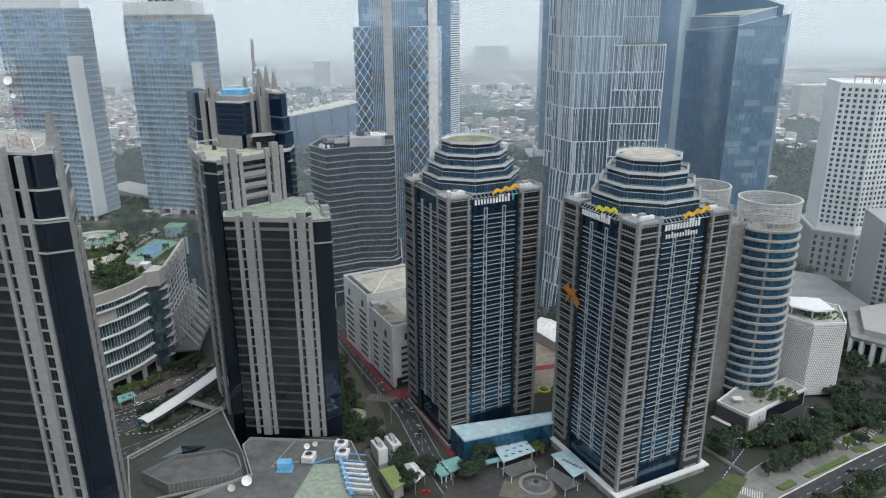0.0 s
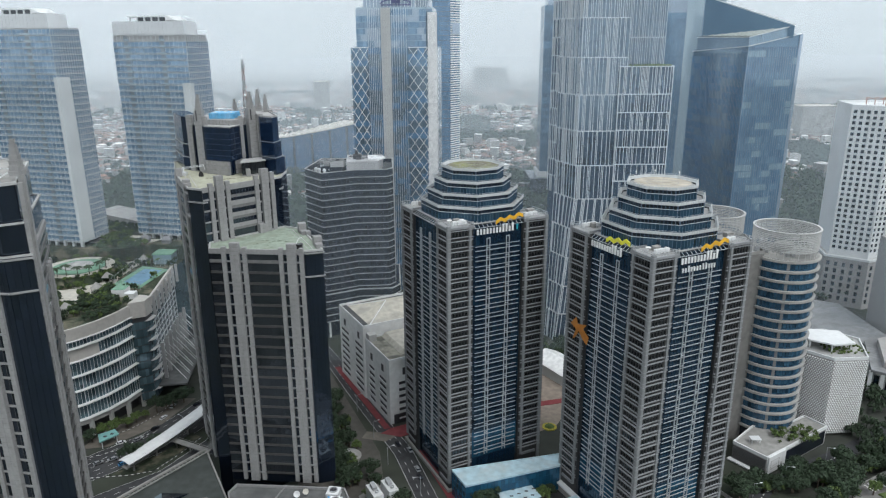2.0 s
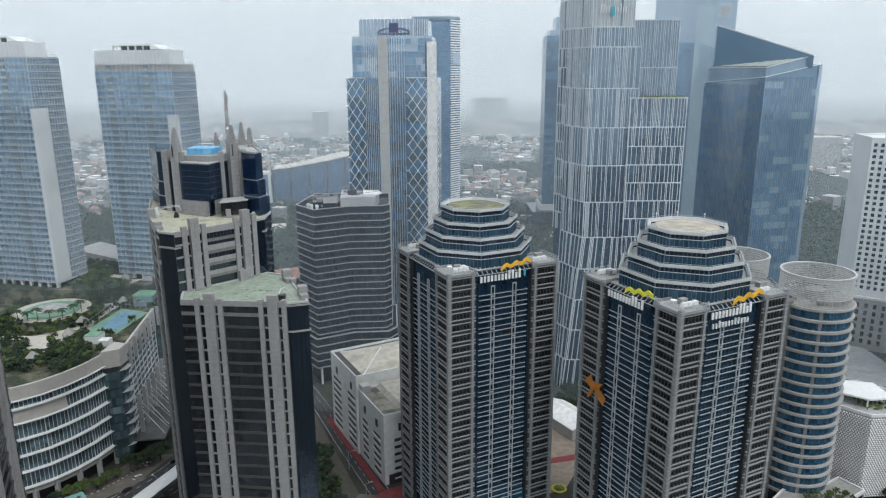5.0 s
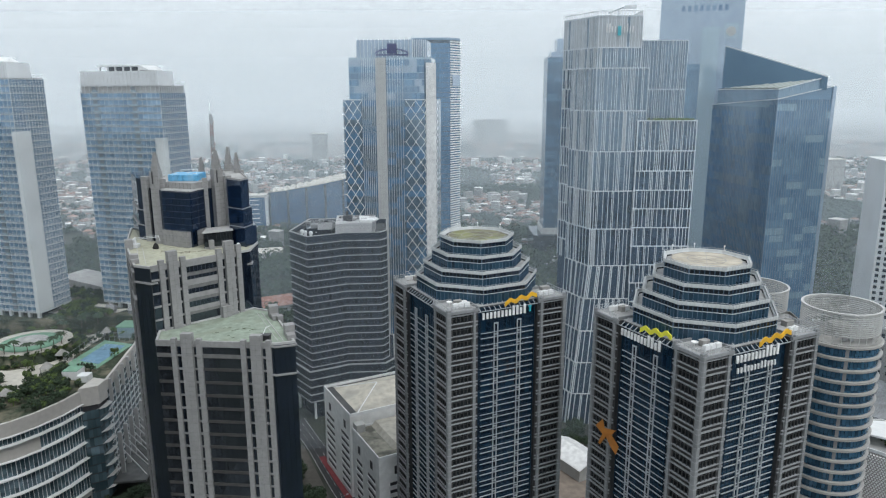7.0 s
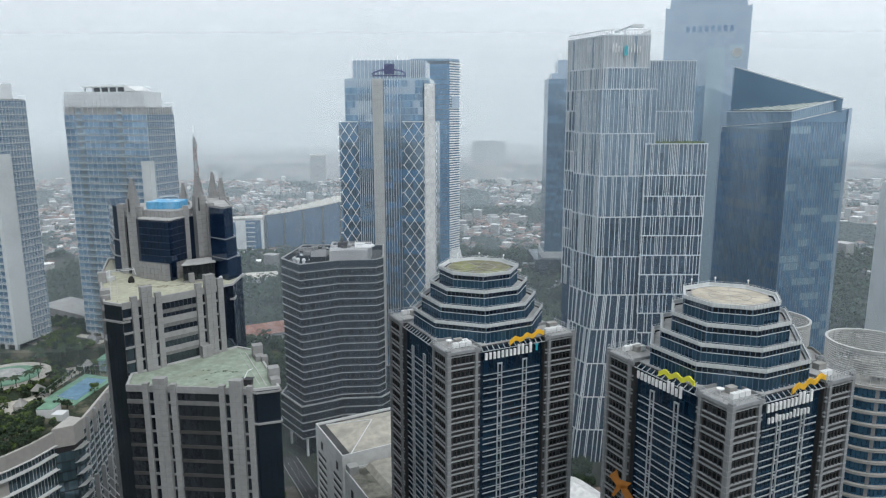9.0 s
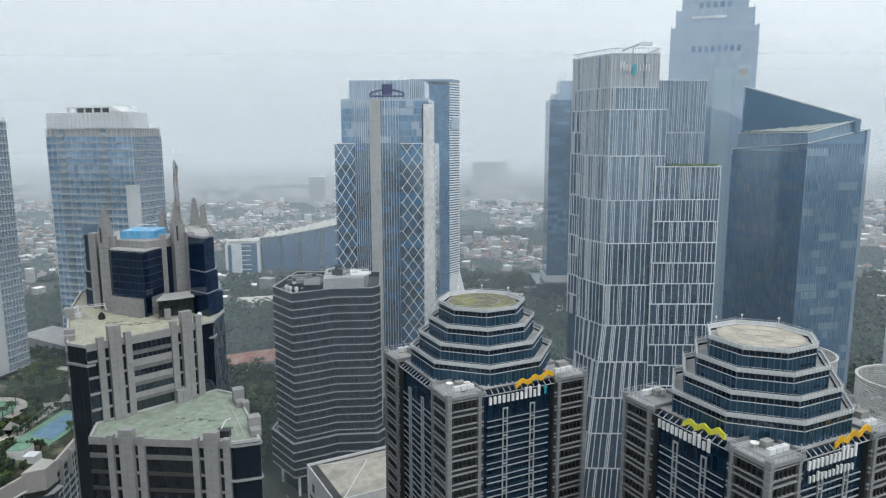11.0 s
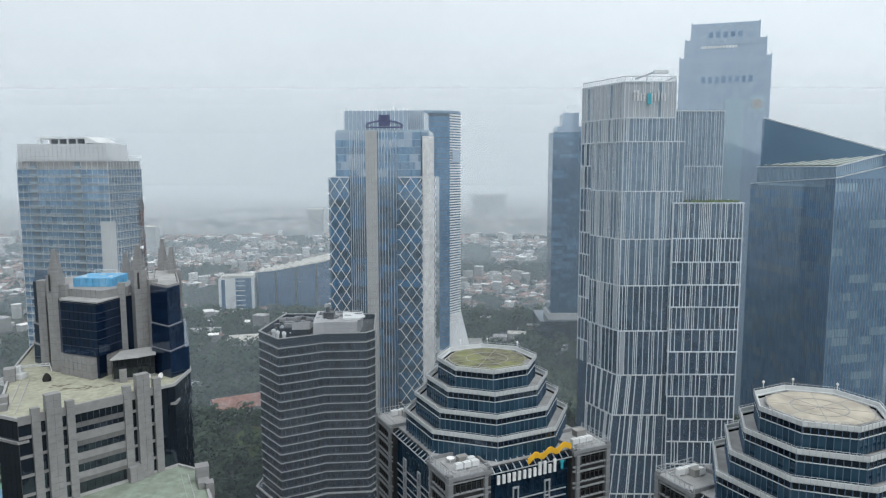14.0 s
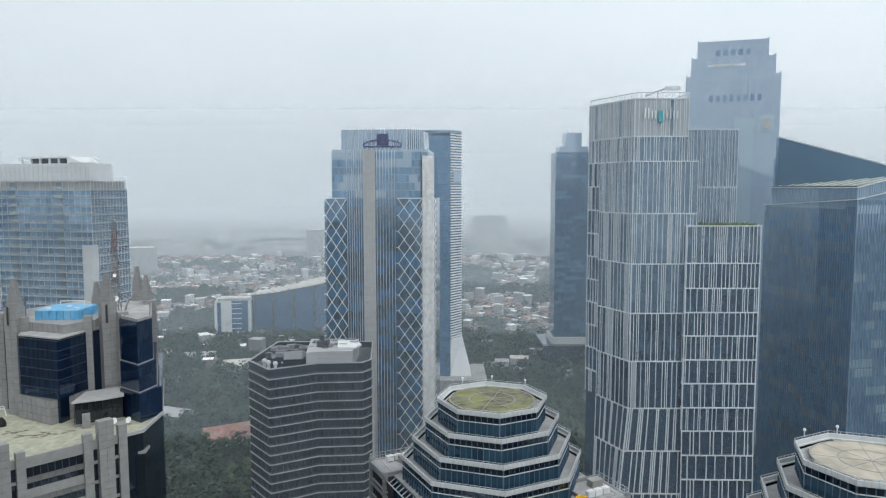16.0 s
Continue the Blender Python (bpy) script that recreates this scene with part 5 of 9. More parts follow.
def fin_field(tower, p, q, z0, z1, gaps, rng, foot=None, panels=0.0):
    """One storey field between two white bands: upright fins at uneven gaps, some grey panels; foot: the plan of its lower edge where the wall splays."""
    m, L = wall_frame(p, q)
    xs = [0.0]
    while xs[-1] < L - gaps[0]:
        xs.append(xs[-1] + rng.choice(gaps))
    xs[-1] = L
    if foot:
        out = Vector((q[1] - p[1], p[0] - q[0], 0)).normalized() * 0.25
        up0, up1, lo0, lo1 = (Vector((*v, z)) + out for v, z in ((p, z1), (q, z1), (foot[0], z0), (foot[1], z0)))
        for x in xs:
            part("sloping_fin", Geo().beam(up0.lerp(up1, x / L), lo0.lerp(lo1, x / L), 0.34, 0.4), FIN_WHITE, tower, "white sloping fin")
        part("storey_band", Geo().beam(up0, up1, 0.5, 0.5), WHITE_METAL, tower)
        return
    for x in xs:
        batch(tower, "fin", FIN_WHITE, 150).add(m, x - 0.13, x + 0.13, -0.4, 0.0, z0, z1)
    for a, b in zip(xs, xs[1:]):
        if rng.random() < panels:
            batch(tower, "cladding_panel", FIN_PANEL, 40, "grey cladding panel").add(m, a + 0.16, b - 0.16, -0.3, 0.0, z0 + 0.2, z1 - 0.2)
    batch(tower, "storey_band", FIN_WHITE, 60).add(m, -0.15, L + 0.15, -0.6, 0.1, z1 - 0.24, z1 + 0.24)


def finned_tower():
    """Faceted glass tower in stacked blocks with white fins, its foot splayed to one side."""
    rng = random.Random(5)
    t = thing("office_tower", 0, 0, 0, 0, "faceted blue glass office tower with irregular white fins", "office tower")
    L0, Lm, F0, R0, R1 = (67.2, 452.5), (70.6, 445.0), (79.6, 425.0), (101.5, 425.0), (106.0, 425.0)
    FL, FF, FR = (66.4, 434.0), (71.3, 424.0), (106.0, 422.5)
    LEVELS = [196.2, 174.8, 153.9, 133.2, 112.8, 92.6]
    DENSE, OPEN, WIDE = (0.8, 1.0, 1.6, 2.2), (0.8, 1.3, 2.0, 2.7), (0.8, 2.2, 3.0, 3.6)
    top, body = [F0, R0, (103, 470), (72, 470), L0], [F0, R1, (106, 470), (72, 470), L0, Lm]
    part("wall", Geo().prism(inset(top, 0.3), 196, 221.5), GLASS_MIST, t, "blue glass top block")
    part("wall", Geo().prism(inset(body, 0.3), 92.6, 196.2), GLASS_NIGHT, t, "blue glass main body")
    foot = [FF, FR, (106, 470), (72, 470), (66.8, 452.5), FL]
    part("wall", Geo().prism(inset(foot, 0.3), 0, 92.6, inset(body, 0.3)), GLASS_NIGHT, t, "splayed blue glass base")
    # top block: clad screen with the sign, and a glazed storey below it
    for p, q in ((L0, F0), (F0, R0)):
        fin_field(t, p, q, 206.3, 221.5, DENSE, rng, panels=0.9)
        fin_field(t, p, q, 196.2, 206.3, (1.0, 1.5, 2.0), rng, panels=0.35 if p == L0 else 0.1)
        lit_floors(t, p, q, 196.4, 221.3, 4.15, 1.9, GLASS_MIST, 0.3)
    # narrow flank, left face and front face
    for k in range(10):
        fin_field(t, L0, Lm, 196.2 - 10.36 * (k + 1), 196.2 - 10.36 * k, (1.4, 2.0, 2.6), rng, panels=0.25)
    for p, q, share in ((Lm, F0, 0.16), (F0, R1, 0.03)):
        for k, (z1, z0) in enumerate(zip(LEVELS, LEVELS[1:])):
            fin_field(t, p, q, z0, z1, DENSE if k < 2 else OPEN, rng, panels=share)
        # Panes turn paler above 133.5 m to paint in the reflected sky.
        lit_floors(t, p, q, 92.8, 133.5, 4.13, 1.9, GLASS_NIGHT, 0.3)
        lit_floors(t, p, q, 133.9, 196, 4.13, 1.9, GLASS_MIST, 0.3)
    # splayed foot
    for k in range(5):
        a, b = k / 5, (k + 1) / 5
        z1, z0 = 92.6 * (1 - a), 92.6 * (1 - b)
        for (p, fp), (q, fq) in (((Lm, FL), (F0, FF)), ((F0, FF), (R1, FR))):
            mix = lambda u, v, w: (u[0] + (v[0] - u[0]) * w, u[1] + (v[1] - u[1]) * w)
            fin_field(t, mix(p, fp, a), mix(q, fq, a), z0, z1, WIDE, rng, foot=(mix(p, fp, b), mix(q, fq, b)))
    back = [(100, 462), (137.8, 462), (137.8, 490), (100, 490)]
    part("wall", Geo().prism(inset(back, 0.3), 0, 212), GLASS_NIGHT, t, "blue glass rear block")
    for z0, z1 in ((185.7, 212.2), (159, 185.7)):
        fin_field(t, back[0], back[1], z0, z1, (0.9, 1.2, 1.7), rng)
    lit_floors(t, back[0], back[1], 150, 212, 4.13, 1.9, GLASS_MIST, 0.3)
    front, low = [(101.6, 423.0), (131.6, 422.6), (137, 452), (108, 455)], [(101.9, 421.4), (131.4, 418.6), (137, 452), (108, 455)]
    part("wall", Geo().prism(inset(front, 0.3), 83.4, 169.8), GLASS_NIGHT, t, "blue glass front block")
    part("wall", Geo().prism(inset(low, 0.3), 0, 83.4, inset(front, 0.3)), GLASS_NIGHT, t, "splayed foot of the front block")
    steps = [169.8, 154.4, 144.0, 133.9, 124.0, 113.9, 103.8, 93.5, 83.4]
    for p, q in ((front[3], front[0]), (front[0], front[1]), (front[1], front[2])):
        for k, (z1, z0) in enumerate(zip(steps, steps[1:])):
            fin_field(t, p, q, z0, z1, DENSE if k < 2 else OPEN if k < 5 else (0.75, 1.7, 2.6, 3.4), rng)
        lit_floors(t, p, q, 83.6, 169.6, 4.1, 1.9, GLASS_NIGHT, 0.3)
    for k in range(8):
        a, b = k / 8, (k + 1) / 8
        mix = lambda u, v, w: (u[0] + (v[0] - u[0]) * w, u[1] + (v[1] - u[1]) * w)
        fin_field(t, mix(front[0], low[0], a), mix(front[1], low[1], a), 83.4 * (1 - b), 83.4 * (1 - a), (1.4, 2.6, 3.6, 4.4), rng, foot=(mix(front[0], low[0], b), mix(front[1], low[1], b)))
    crown = Geo()
    for p, q in ((L0, F0), (F0, R0), (R0, (103, 470))):
        m, L = wall_frame(p, q)
        for k in range(int(L / 1.5) + 1):
            a = m @ Vector((k * 1.5, 0.1, 221))
            crown.box(a.x - 0.1, a.x + 0.1, a.y - 0.1, a.y + 0.1, 221, 224)
        a, b = m @ Vector((0, 0.1, 223.9)), m @ Vector((L, 0.1, 223.9))
        crown.beam(a, b, 0.3)
    part("crown_screen", crown, WHITE_METAL, t, "white open crown screen")
    sign = sign_line(t, "sign", [(0.5, 1.0, 0), (0.5, 1.0, 0), (0.45, 0.72, 0), (0.45, 0.72, 0), (0.9, 0, 0), (0.45, 0.72, 0), (0.45, 0.72, 0), (0.45, 1.0, 0), (0.45, 0.72, 0), (0.45, 0.72, 0)], 4.4, 0.95, SIGN_WHITE, "white sign lettering as bars", Matrix.Translation((83.2, 424.3, 213.4)))
    part("emblem", Geo().box(0, 1.7, -0.15, 0.3, -1.4, 3.2), SIGN_TEAL, sign, "teal sign mark", Matrix.Translation((5.7, -0.5, 0)))
    part("roof_crane", Geo().beam((88, 440, 224.5), (94, 430, 226.5), 0.7).beam((92, 436, 221), (92, 436, 226), 0.6).box(93, 99, 428.6, 430.4, 225.6, 227), WHITE_METAL, t, "white roof cleaning crane")
    hedge = Geo()
    for k in range(90):
        x, y = rng.uniform(107.9, 131), rng.uniform(424, 430)
        u = rng.uniform(0.3, 0.7)
        hedge.lathe([(u, 169.8), (u * 1.2, 170.1 + u * 0.5), (u * 0.5, 170.3 + u), (0.03, 170.4 + u)], 6, x, y)
    part("roof_planting", hedge, FOLIAGE_LIGHT, t, "green roof planting")["kind"] = "stuff"
    return t


def wedge_tower():
    """Deep blue glass tower with a slanting crown."""
    t = thing("office_tower", 0, 0, 0, 0, "deep blue glass office tower with slanting wedge crown", "office tower")
    c, r, rb, l = (178.0, 434.6), (211.0, 441.8), (204, 502), (167.5, 496)
    ring, rng = [c, r, rb, l], random.Random(15)
    part("wall", Geo().prism(inset(ring, 0.3), 0, [180.2, 187.0, 186, 176.6]), GLASS_DEEP, t, "deep blue glass body")
    patchy_floors(t, c, r, 2, 180, 4.2, 1.5, (GLASS_DEEP, GLASS_DEEP, GLASS_DEEP, GLASS_DEEP, GLASS_WEDGE, GLASS_WEDGE, GLASS_WEDGE, GLASS_DEEP_DIM), 0.5, rng)
    # Left face panes are coloured bluer to offset their dull reflection.
    patchy_floors(t, l, c, 2, 176.5, 4.2, 1.5, (GLASS_COBALT, GLASS_COBALT, GLASS_DEEP), 0.5, rng)
    for p, q, top in ((c, r, 180), (l, c, 176.5)):
        m, L = wall_frame(p, q)
        for k in range(int(L / 1.5) + 1):
            batch(t, "fin", GLASS_HAZY, 80, "fine pale glazing fin").add(m, k * 1.5 - 0.07, k * 1.5 + 0.07, -0.4 if p == c else -0.2, 0.0, 2, top)
    # louvred storey set in above the main body
    a = (168.4, 491.0)
    frieze = [(178.2, 435.4), (206.2, 441.6), (203, 470), (190, 494), a]
    part("louvred_storey", Geo().prism(frieze, 176, [185.3, 191.6, 190, 187, 185.2]), GLASS_DEEP_DIM, t, "pale louvred top storey")
    for p, q, z0, z1, e in ((frieze[0], frieze[1], 180.4, 185.2, 6.2), (a, frieze[0], 177, 185.2, 0)):
        m, L = wall_frame(p, q)
        for k in range(int(L / 1.1) + 1):
            u = k * 1.1 / L
            batch(t, "louvre", GLASS_HAZY, 60, "pale upright louvre").add(m, k * 1.1 - 0.12, k * 1.1 + 0.12, -0.3, 0.0, z0 + e * u, z1 + e * u)
    part("crown", Geo().prism([(169.8, 489), (204.6, 437.5), (206.5, 445), (172, 496)], 185, [210.5, 191.5, 191.5, 210.5]), GLASS_DEEP, t, "slanting glazed crown wall")
    part("coping", Geo().beam((169.6, 488.7, 210.7), (204.8, 437.0, 191.7), 0.6, 0.5), WHITE_METAL, t, "white sloping coping")
    part("roof", Geo().poly([(169.5, 490, 186.2), (178.8, 436.4, 186.1), (203.5, 440.0, 190.9)]).poly([(169.5, 490, 186.1), (203.5, 440.0, 190.7), (178.8, 436.4, 186.0)]), ROOF_GREEN, t, "pale green slanting roof")
    ribs = Geo()
    for k in range(9):
        u = (k + 0.5) / 9
        x, y, z = 169.5 + 9.3 * u, 490 - 53.6 * u, 186.4
        ribs.beam((x, y, z), (169.5 + 34 * u, 490 - 50 * u, 186.4 + 4.7 * u), 0.5, 0.3)
    part("roof_rib", ribs, WHITE_METAL, t, "pale roof ribs")
    edge = Geo().beam((168.0, 491.0, 185.5), (178.1, 435.0, 185.5), 0.5).beam((178.1, 435.0, 185.5), (206.4, 441.2, 191.8), 0.5).beam((167.4, 496, 176.7), (178, 434.4, 180.4), 0.4).beam((178, 434.4, 180.4), (211, 441.5, 187.1), 0.4)
    part("roof_edge", edge, WHITE_METAL, t, "pale roof edge")
    part("corner_trim", Geo().beam((177.9, 434.4, 2), (177.9, 434.4, 180), 0.3), GLASS_STEEL, t, "pale corner trim")
    part("side_strip", Geo().prism([(210.4, 441.3), (212.3, 441.7), (206, 500), (204, 500)], 0, 187), GLASS_HAZY, t, "grey side strip")
    return t


finned_tower()
wedge_tower()


def stepped_tower():
    t = thing("office_tower", 209, 640, 0, -18, "hazy grey-blue glass skyscraper with stepped top", "office tower")
    for x0, x1, z0, z1, d in ((-31.6, 30.6, 0, 265.5, 0), (-28.2, 27.1, 265.5, 278.5, 2), (-24.0, 22.5, 278.5, 290.5, 4)):
        ring = [(x0, d), (x1, d), (x1, 55 - d), (x0, 55 - d)]
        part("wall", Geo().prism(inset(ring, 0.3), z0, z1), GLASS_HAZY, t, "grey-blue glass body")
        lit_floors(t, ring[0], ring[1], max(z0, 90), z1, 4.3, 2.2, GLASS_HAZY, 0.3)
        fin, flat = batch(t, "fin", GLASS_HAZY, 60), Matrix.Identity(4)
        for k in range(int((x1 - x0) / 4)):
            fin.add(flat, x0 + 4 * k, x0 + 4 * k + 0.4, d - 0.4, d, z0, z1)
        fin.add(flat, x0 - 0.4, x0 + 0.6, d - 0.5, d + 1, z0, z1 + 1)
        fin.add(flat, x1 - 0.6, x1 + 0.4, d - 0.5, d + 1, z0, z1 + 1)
    dark = Geo()
    for k in range(8):
        dark.box(-16 + 4.6 * k, -13.4 + 4.6 * k, -0.5, 0, 247, 251.5)
        if k < 5:
            dark.box(-12 + 5 * k, -9 + 5 * k, 3.5, 4, 280, 284)
    part("louvre_panels", dark, GLASS_STEEL, t, "dark louvre panels")
    block = [(13.2, -8), (27.2, -8), (27.2, 0), (13.2, 0)]
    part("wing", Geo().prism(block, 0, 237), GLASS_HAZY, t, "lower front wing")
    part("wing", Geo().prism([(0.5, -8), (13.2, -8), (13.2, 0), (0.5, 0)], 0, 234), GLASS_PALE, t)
    # Darker glass slab: a neighbour tower's reflection put into colour.
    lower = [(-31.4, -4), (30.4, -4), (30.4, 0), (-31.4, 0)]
    part("wing", Geo().prism(lower, 0, 206), GLASS_WEDGE, t, "darker blue lower slab, a painted reflection")
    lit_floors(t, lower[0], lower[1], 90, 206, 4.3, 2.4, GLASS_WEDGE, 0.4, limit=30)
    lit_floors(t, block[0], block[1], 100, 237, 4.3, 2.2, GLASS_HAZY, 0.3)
    sign = part("sign_panel", Geo().box(16.6, 26.4, -8.9, -8.3, 225, 236), GLASS_PALE, t, "pale sign panel")
    part("emblem", Geo().lathe([(0.1, 0), (3.6, 0), (3.6, 0.4), (0.1, 0.4)], 20), BEIGE_CLAD, sign, "round pale emblem", Matrix.Translation((21.5, -9.0, 230.4)) @ Euler((radians(90), 0, 0)).to_matrix().to_4x4())
    sign_line(t, "sign", [(1.7, 0.9, 0)] * 12, 2.0, 0.4, SIGN_WHITE, "pale sign lettering as blocks", Matrix.Translation((-17, 1.6, 272)))
    return t


def far_tower():
    t = thing("office_tower", 136, 850, 0, 0, "hazy grey-blue skyscraper with tapering top", "office tower")
    ring = [(-18, 0), (20, 0), (20, 30), (-18, 30)]
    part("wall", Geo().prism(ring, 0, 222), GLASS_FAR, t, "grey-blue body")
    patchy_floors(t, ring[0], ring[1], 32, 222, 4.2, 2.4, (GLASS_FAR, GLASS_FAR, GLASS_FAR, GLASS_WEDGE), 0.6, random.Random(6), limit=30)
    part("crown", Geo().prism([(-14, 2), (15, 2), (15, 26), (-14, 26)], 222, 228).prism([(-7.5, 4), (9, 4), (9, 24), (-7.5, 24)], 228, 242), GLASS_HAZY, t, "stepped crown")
    part("aerial", Geo().beam((-2, 10, 242), (-4, 10, 249), 0.5), STEEL, t)
    # Dark glass box added in place of shadowed trees at the foot.
    part("podium", Geo().box(-30, 30, -10, 50, 0, 24), GLASS_DARK, t, "dark box standing in for shadowed trees")
    part("podium_crown", Geo().box(-20, 22, -2, 34, 24, 31), BEIGE_CLAD, t, "beige podium crown")
    return t


stepped_tower()
far_tower()


BAND_GREY = surface("dulled_floor_bands", (0.34, 0.34, 0.335), 0.6, spread=0.15, size=0.5, wear=0.3)


def banded_building():
    """Dark curved office building with thin pale floor bands."""
    t = thing("office_building", 0, 0, 0, 0, "dark grey glass office building with thin pale floor bands", "office building")
    front = [(-86.2, 446.5), (-73.4, 430.5), (-62, 436.5), (-54.6, 440.8), (-34.6, 442.4)]
    ring = front + [(-31.2, 448), (-34, 485), (-82, 485)]
    part("wall", Geo().prism(inset(ring, 0.5), 10, 105), GLASS_BANDED, t, "dark glass body")
    n, FH = 22, 4.2
    for p, q in zip(ring[:5], ring[1:6]):
        lit_floors(t, p, q, 11.5, 105, FH, 1.3, GLASS_BANDED, 0.5)
    for k in range(n + 1):
        z = 11.2 + FH * k
        part("floor_band", Geo().rim(inset(ring, -0.4), 0.9, z - 0.2, z + 0.16), BAND_GREY, t, "thin pale floor band")
        part("floor_lip", Geo().rim(inset(ring, -0.15), 0.5, z + 0.75, z + 0.86), MULLION, t)
    brace = Geo()
    for p, q in zip(ring[:5], ring[1:6]):
        m, L = wall_frame(p, q)
        for k in range(n):
            j = int(L / 2.4)
            for i in range(j):
                x = L * i / j
                a, b = m @ Vector((x, -0.2, 11.5 + FH * k)), m @ Vector((x + ((0.9, -0.7, 0.4, -0.9)[(i * 3 + k) % 4]), -0.2, 11 + FH * (k + 1)))
                brace.beam(a, b, 0.085)
    part("slanted_mullions", brace, MULLION, t, "fine slanted mullions")
    part("parapet", Geo().rim(ring, 0.5, 104, 107.9), GLASS_BANDED, t, "dark glazed parapet")
    part("parapet_cap", Geo().rim(inset(ring, -0.25), 0.7, 107.9, 108.3), BAND_GREY, t)
    part("roof", Geo().prism(inset(ring, 1), 104.6, 105.4), CONCRETE_DARK, t)
    part("plant_room", Geo().prism([(-59, 439.4), (-54.4, 441.6), (-39, 443), (-39, 468), (-62, 468)], 101, 113.2), PLANT_PANEL, t, "pale grey panelled plant room")
    m, L = wall_frame((-54.4, 441.6), (-39, 443))
    for k in range(6):
        batch(t, "panel_joint", PLANT_GREY, 20).add(m, 0, L, -0.05, 0.02, 102 + 2 * k, 102.08 + 2 * k)
    part("plant_room", Geo().box(-77, -62, 443, 468, 105, 110), GLASS_BANDED, t)
    clutter, dark, rng = Geo(), Geo(), random.Random(3)
    for k in range(70):
        x, y, s = rng.uniform(-80, -41), rng.uniform(445, 466), rng.uniform(0.6, 2.2)
        z = 112.5 if x > -60 else 110
        (clutter if k % 3 else dark).box(x, x + s * 1.6, y, y + s, z, z + s * 0.8)
    part("roof_plant", clutter, PLANT_GREY, t, "grey roof plant")
    part("roof_plant", dark, DARK_METAL, t, "dark roof plant")
    for x, y in ((-79, 446), (-76.5, 443), (-73, 441), (-70.5, 444)):
        part("vent_cowl", Geo().lathe([(0.7, 105.4), (0.8, 107.4), (1.2, 107.8), (0.9, 108.8), (0.02, 109.2)], 8, x, y), WHITE_METAL, t, "white vent cowl")
    part("roof_hood", Geo().prism([(-69, 440), (-61, 441), (-60, 450), (-69, 450)], 110, [113.5, 114, 111, 111]), PLANT_PANEL, t, "grey sloped roof hood")
    part("roof_canopy", Geo().prism([(-46, 446), (-38, 446.5), (-36, 452), (-39, 460), (-48, 460)], 113.4, 114.2), WHITE, t, "white roof canopy")
    part("vent_stack", Geo().box(-56, -51, 450, 455, 112, 116).tube((-54, 452, 116), (-54, 452, 118.5), 0.9), DARK_METAL, t)
    skirt = inset(ring, -3.2)
    part("skirt", Geo().prism(skirt, 12, 31), GLASS_BANDED, t, "dark glazed lower storeys set forward")
    for z in (12.6, 17, 21.6, 26.2, 31):
        part("floor_band", Geo().rim(inset(skirt, -0.3), 0.9, z - 0.3, z + 0.3), BAND_GREY, t)
    base = inset(ring, 2.5)
    part("base", Geo().prism(base, 0, 10), GLASS_BANDED, t)
    cols = Geo()
    for p in inset(ring, 1.0):
        cols.tube((p[0], p[1], 0), (p[0], p[1], 11), 0.7)
    part("columns", cols, WHITE, t, "white base columns")
    return t


banded_building()


def white_apartments():
    t = thing("apartment_tower", 296, 478, 0, 0, "white apartment tower with square windows", "apartment tower")
    ring = [(-18, 14), (1, 0), (34, 10), (34, 50), (-10, 48)]
    part("wall", Geo().prism(ring, 36, 140), WHITE, t, "white painted wall")
    pod = inset(ring, -3.5)
    part("podium", Geo().prism(pod, 0, 36), GREY_CLAD, t, "grey-brown clad podium")
    part("podium_cornice", Geo().rim(inset(pod, -0.4), 1.2, 35, 36.6), WHITE, t, "white podium cornice")
    for i, n in ((0, 6), (1, 9)):
        m, L = wall_frame(ring[i], ring[i + 1])
        trim = Geo()
        for k in range(26):
            for j in range(n):
                x = L * (j + 0.5) / n - 0.95
                batch(t, "window", GLASS_GREY, 110).add(m, x - 0.1, x + 1.9, -0.05, 0.2, 41 + 3.8 * k, 43.1 + 3.8 * k)
                trim.box(x - 0.2, x + 2.1, -0.3, 0, 40.75 + 3.8 * k, 40.95 + 3.8 * k)
        for j in range(0, n + 1, 3):
            trim.box(L * j / n - 0.5, L * j / n + 0.5, -0.7, 0.1, 36, 141)
        part("trim", trim, WHITE, t, "", m)
        m, L = wall_frame(pod[i], pod[i + 1])
        for k in range(int(L / 5)):
            for z in range(4, 33, 5):
                batch(t, "podium_window", GLASS_GREY, 60).add(m, 1.7 + 5 * k, 3.7 + 5 * k, -0.1, 0.1, z, z + 3.0)
    roof = Geo().rim(ring, 0.5, 140, 141.5)
    part("parapet", roof, WHITE, t)
    frame_ = Geo()
    for x in (0, 6, 12, 18, 24, 30):
        frame_.box(x, x + 0.5, 8, 8.5, 140, 145).box(x, x + 0.5, 30, 30.5, 140, 145).box(x, x + 0.5, 8, 30, 144.6, 145)
    part("roof_frame", frame_, ROOF_RUST, t, "rusty roof frame")
    return t


white_apartments()

# ---- car park building ----
CAR_PARK_WALL = surface("streaked_white_render", (0.74, 0.745, 0.735), 0.8, spread=0.08, size=0.4, wear=0.4, wear_size=0.09, wear_color=(0.45, 0.45, 0.43))


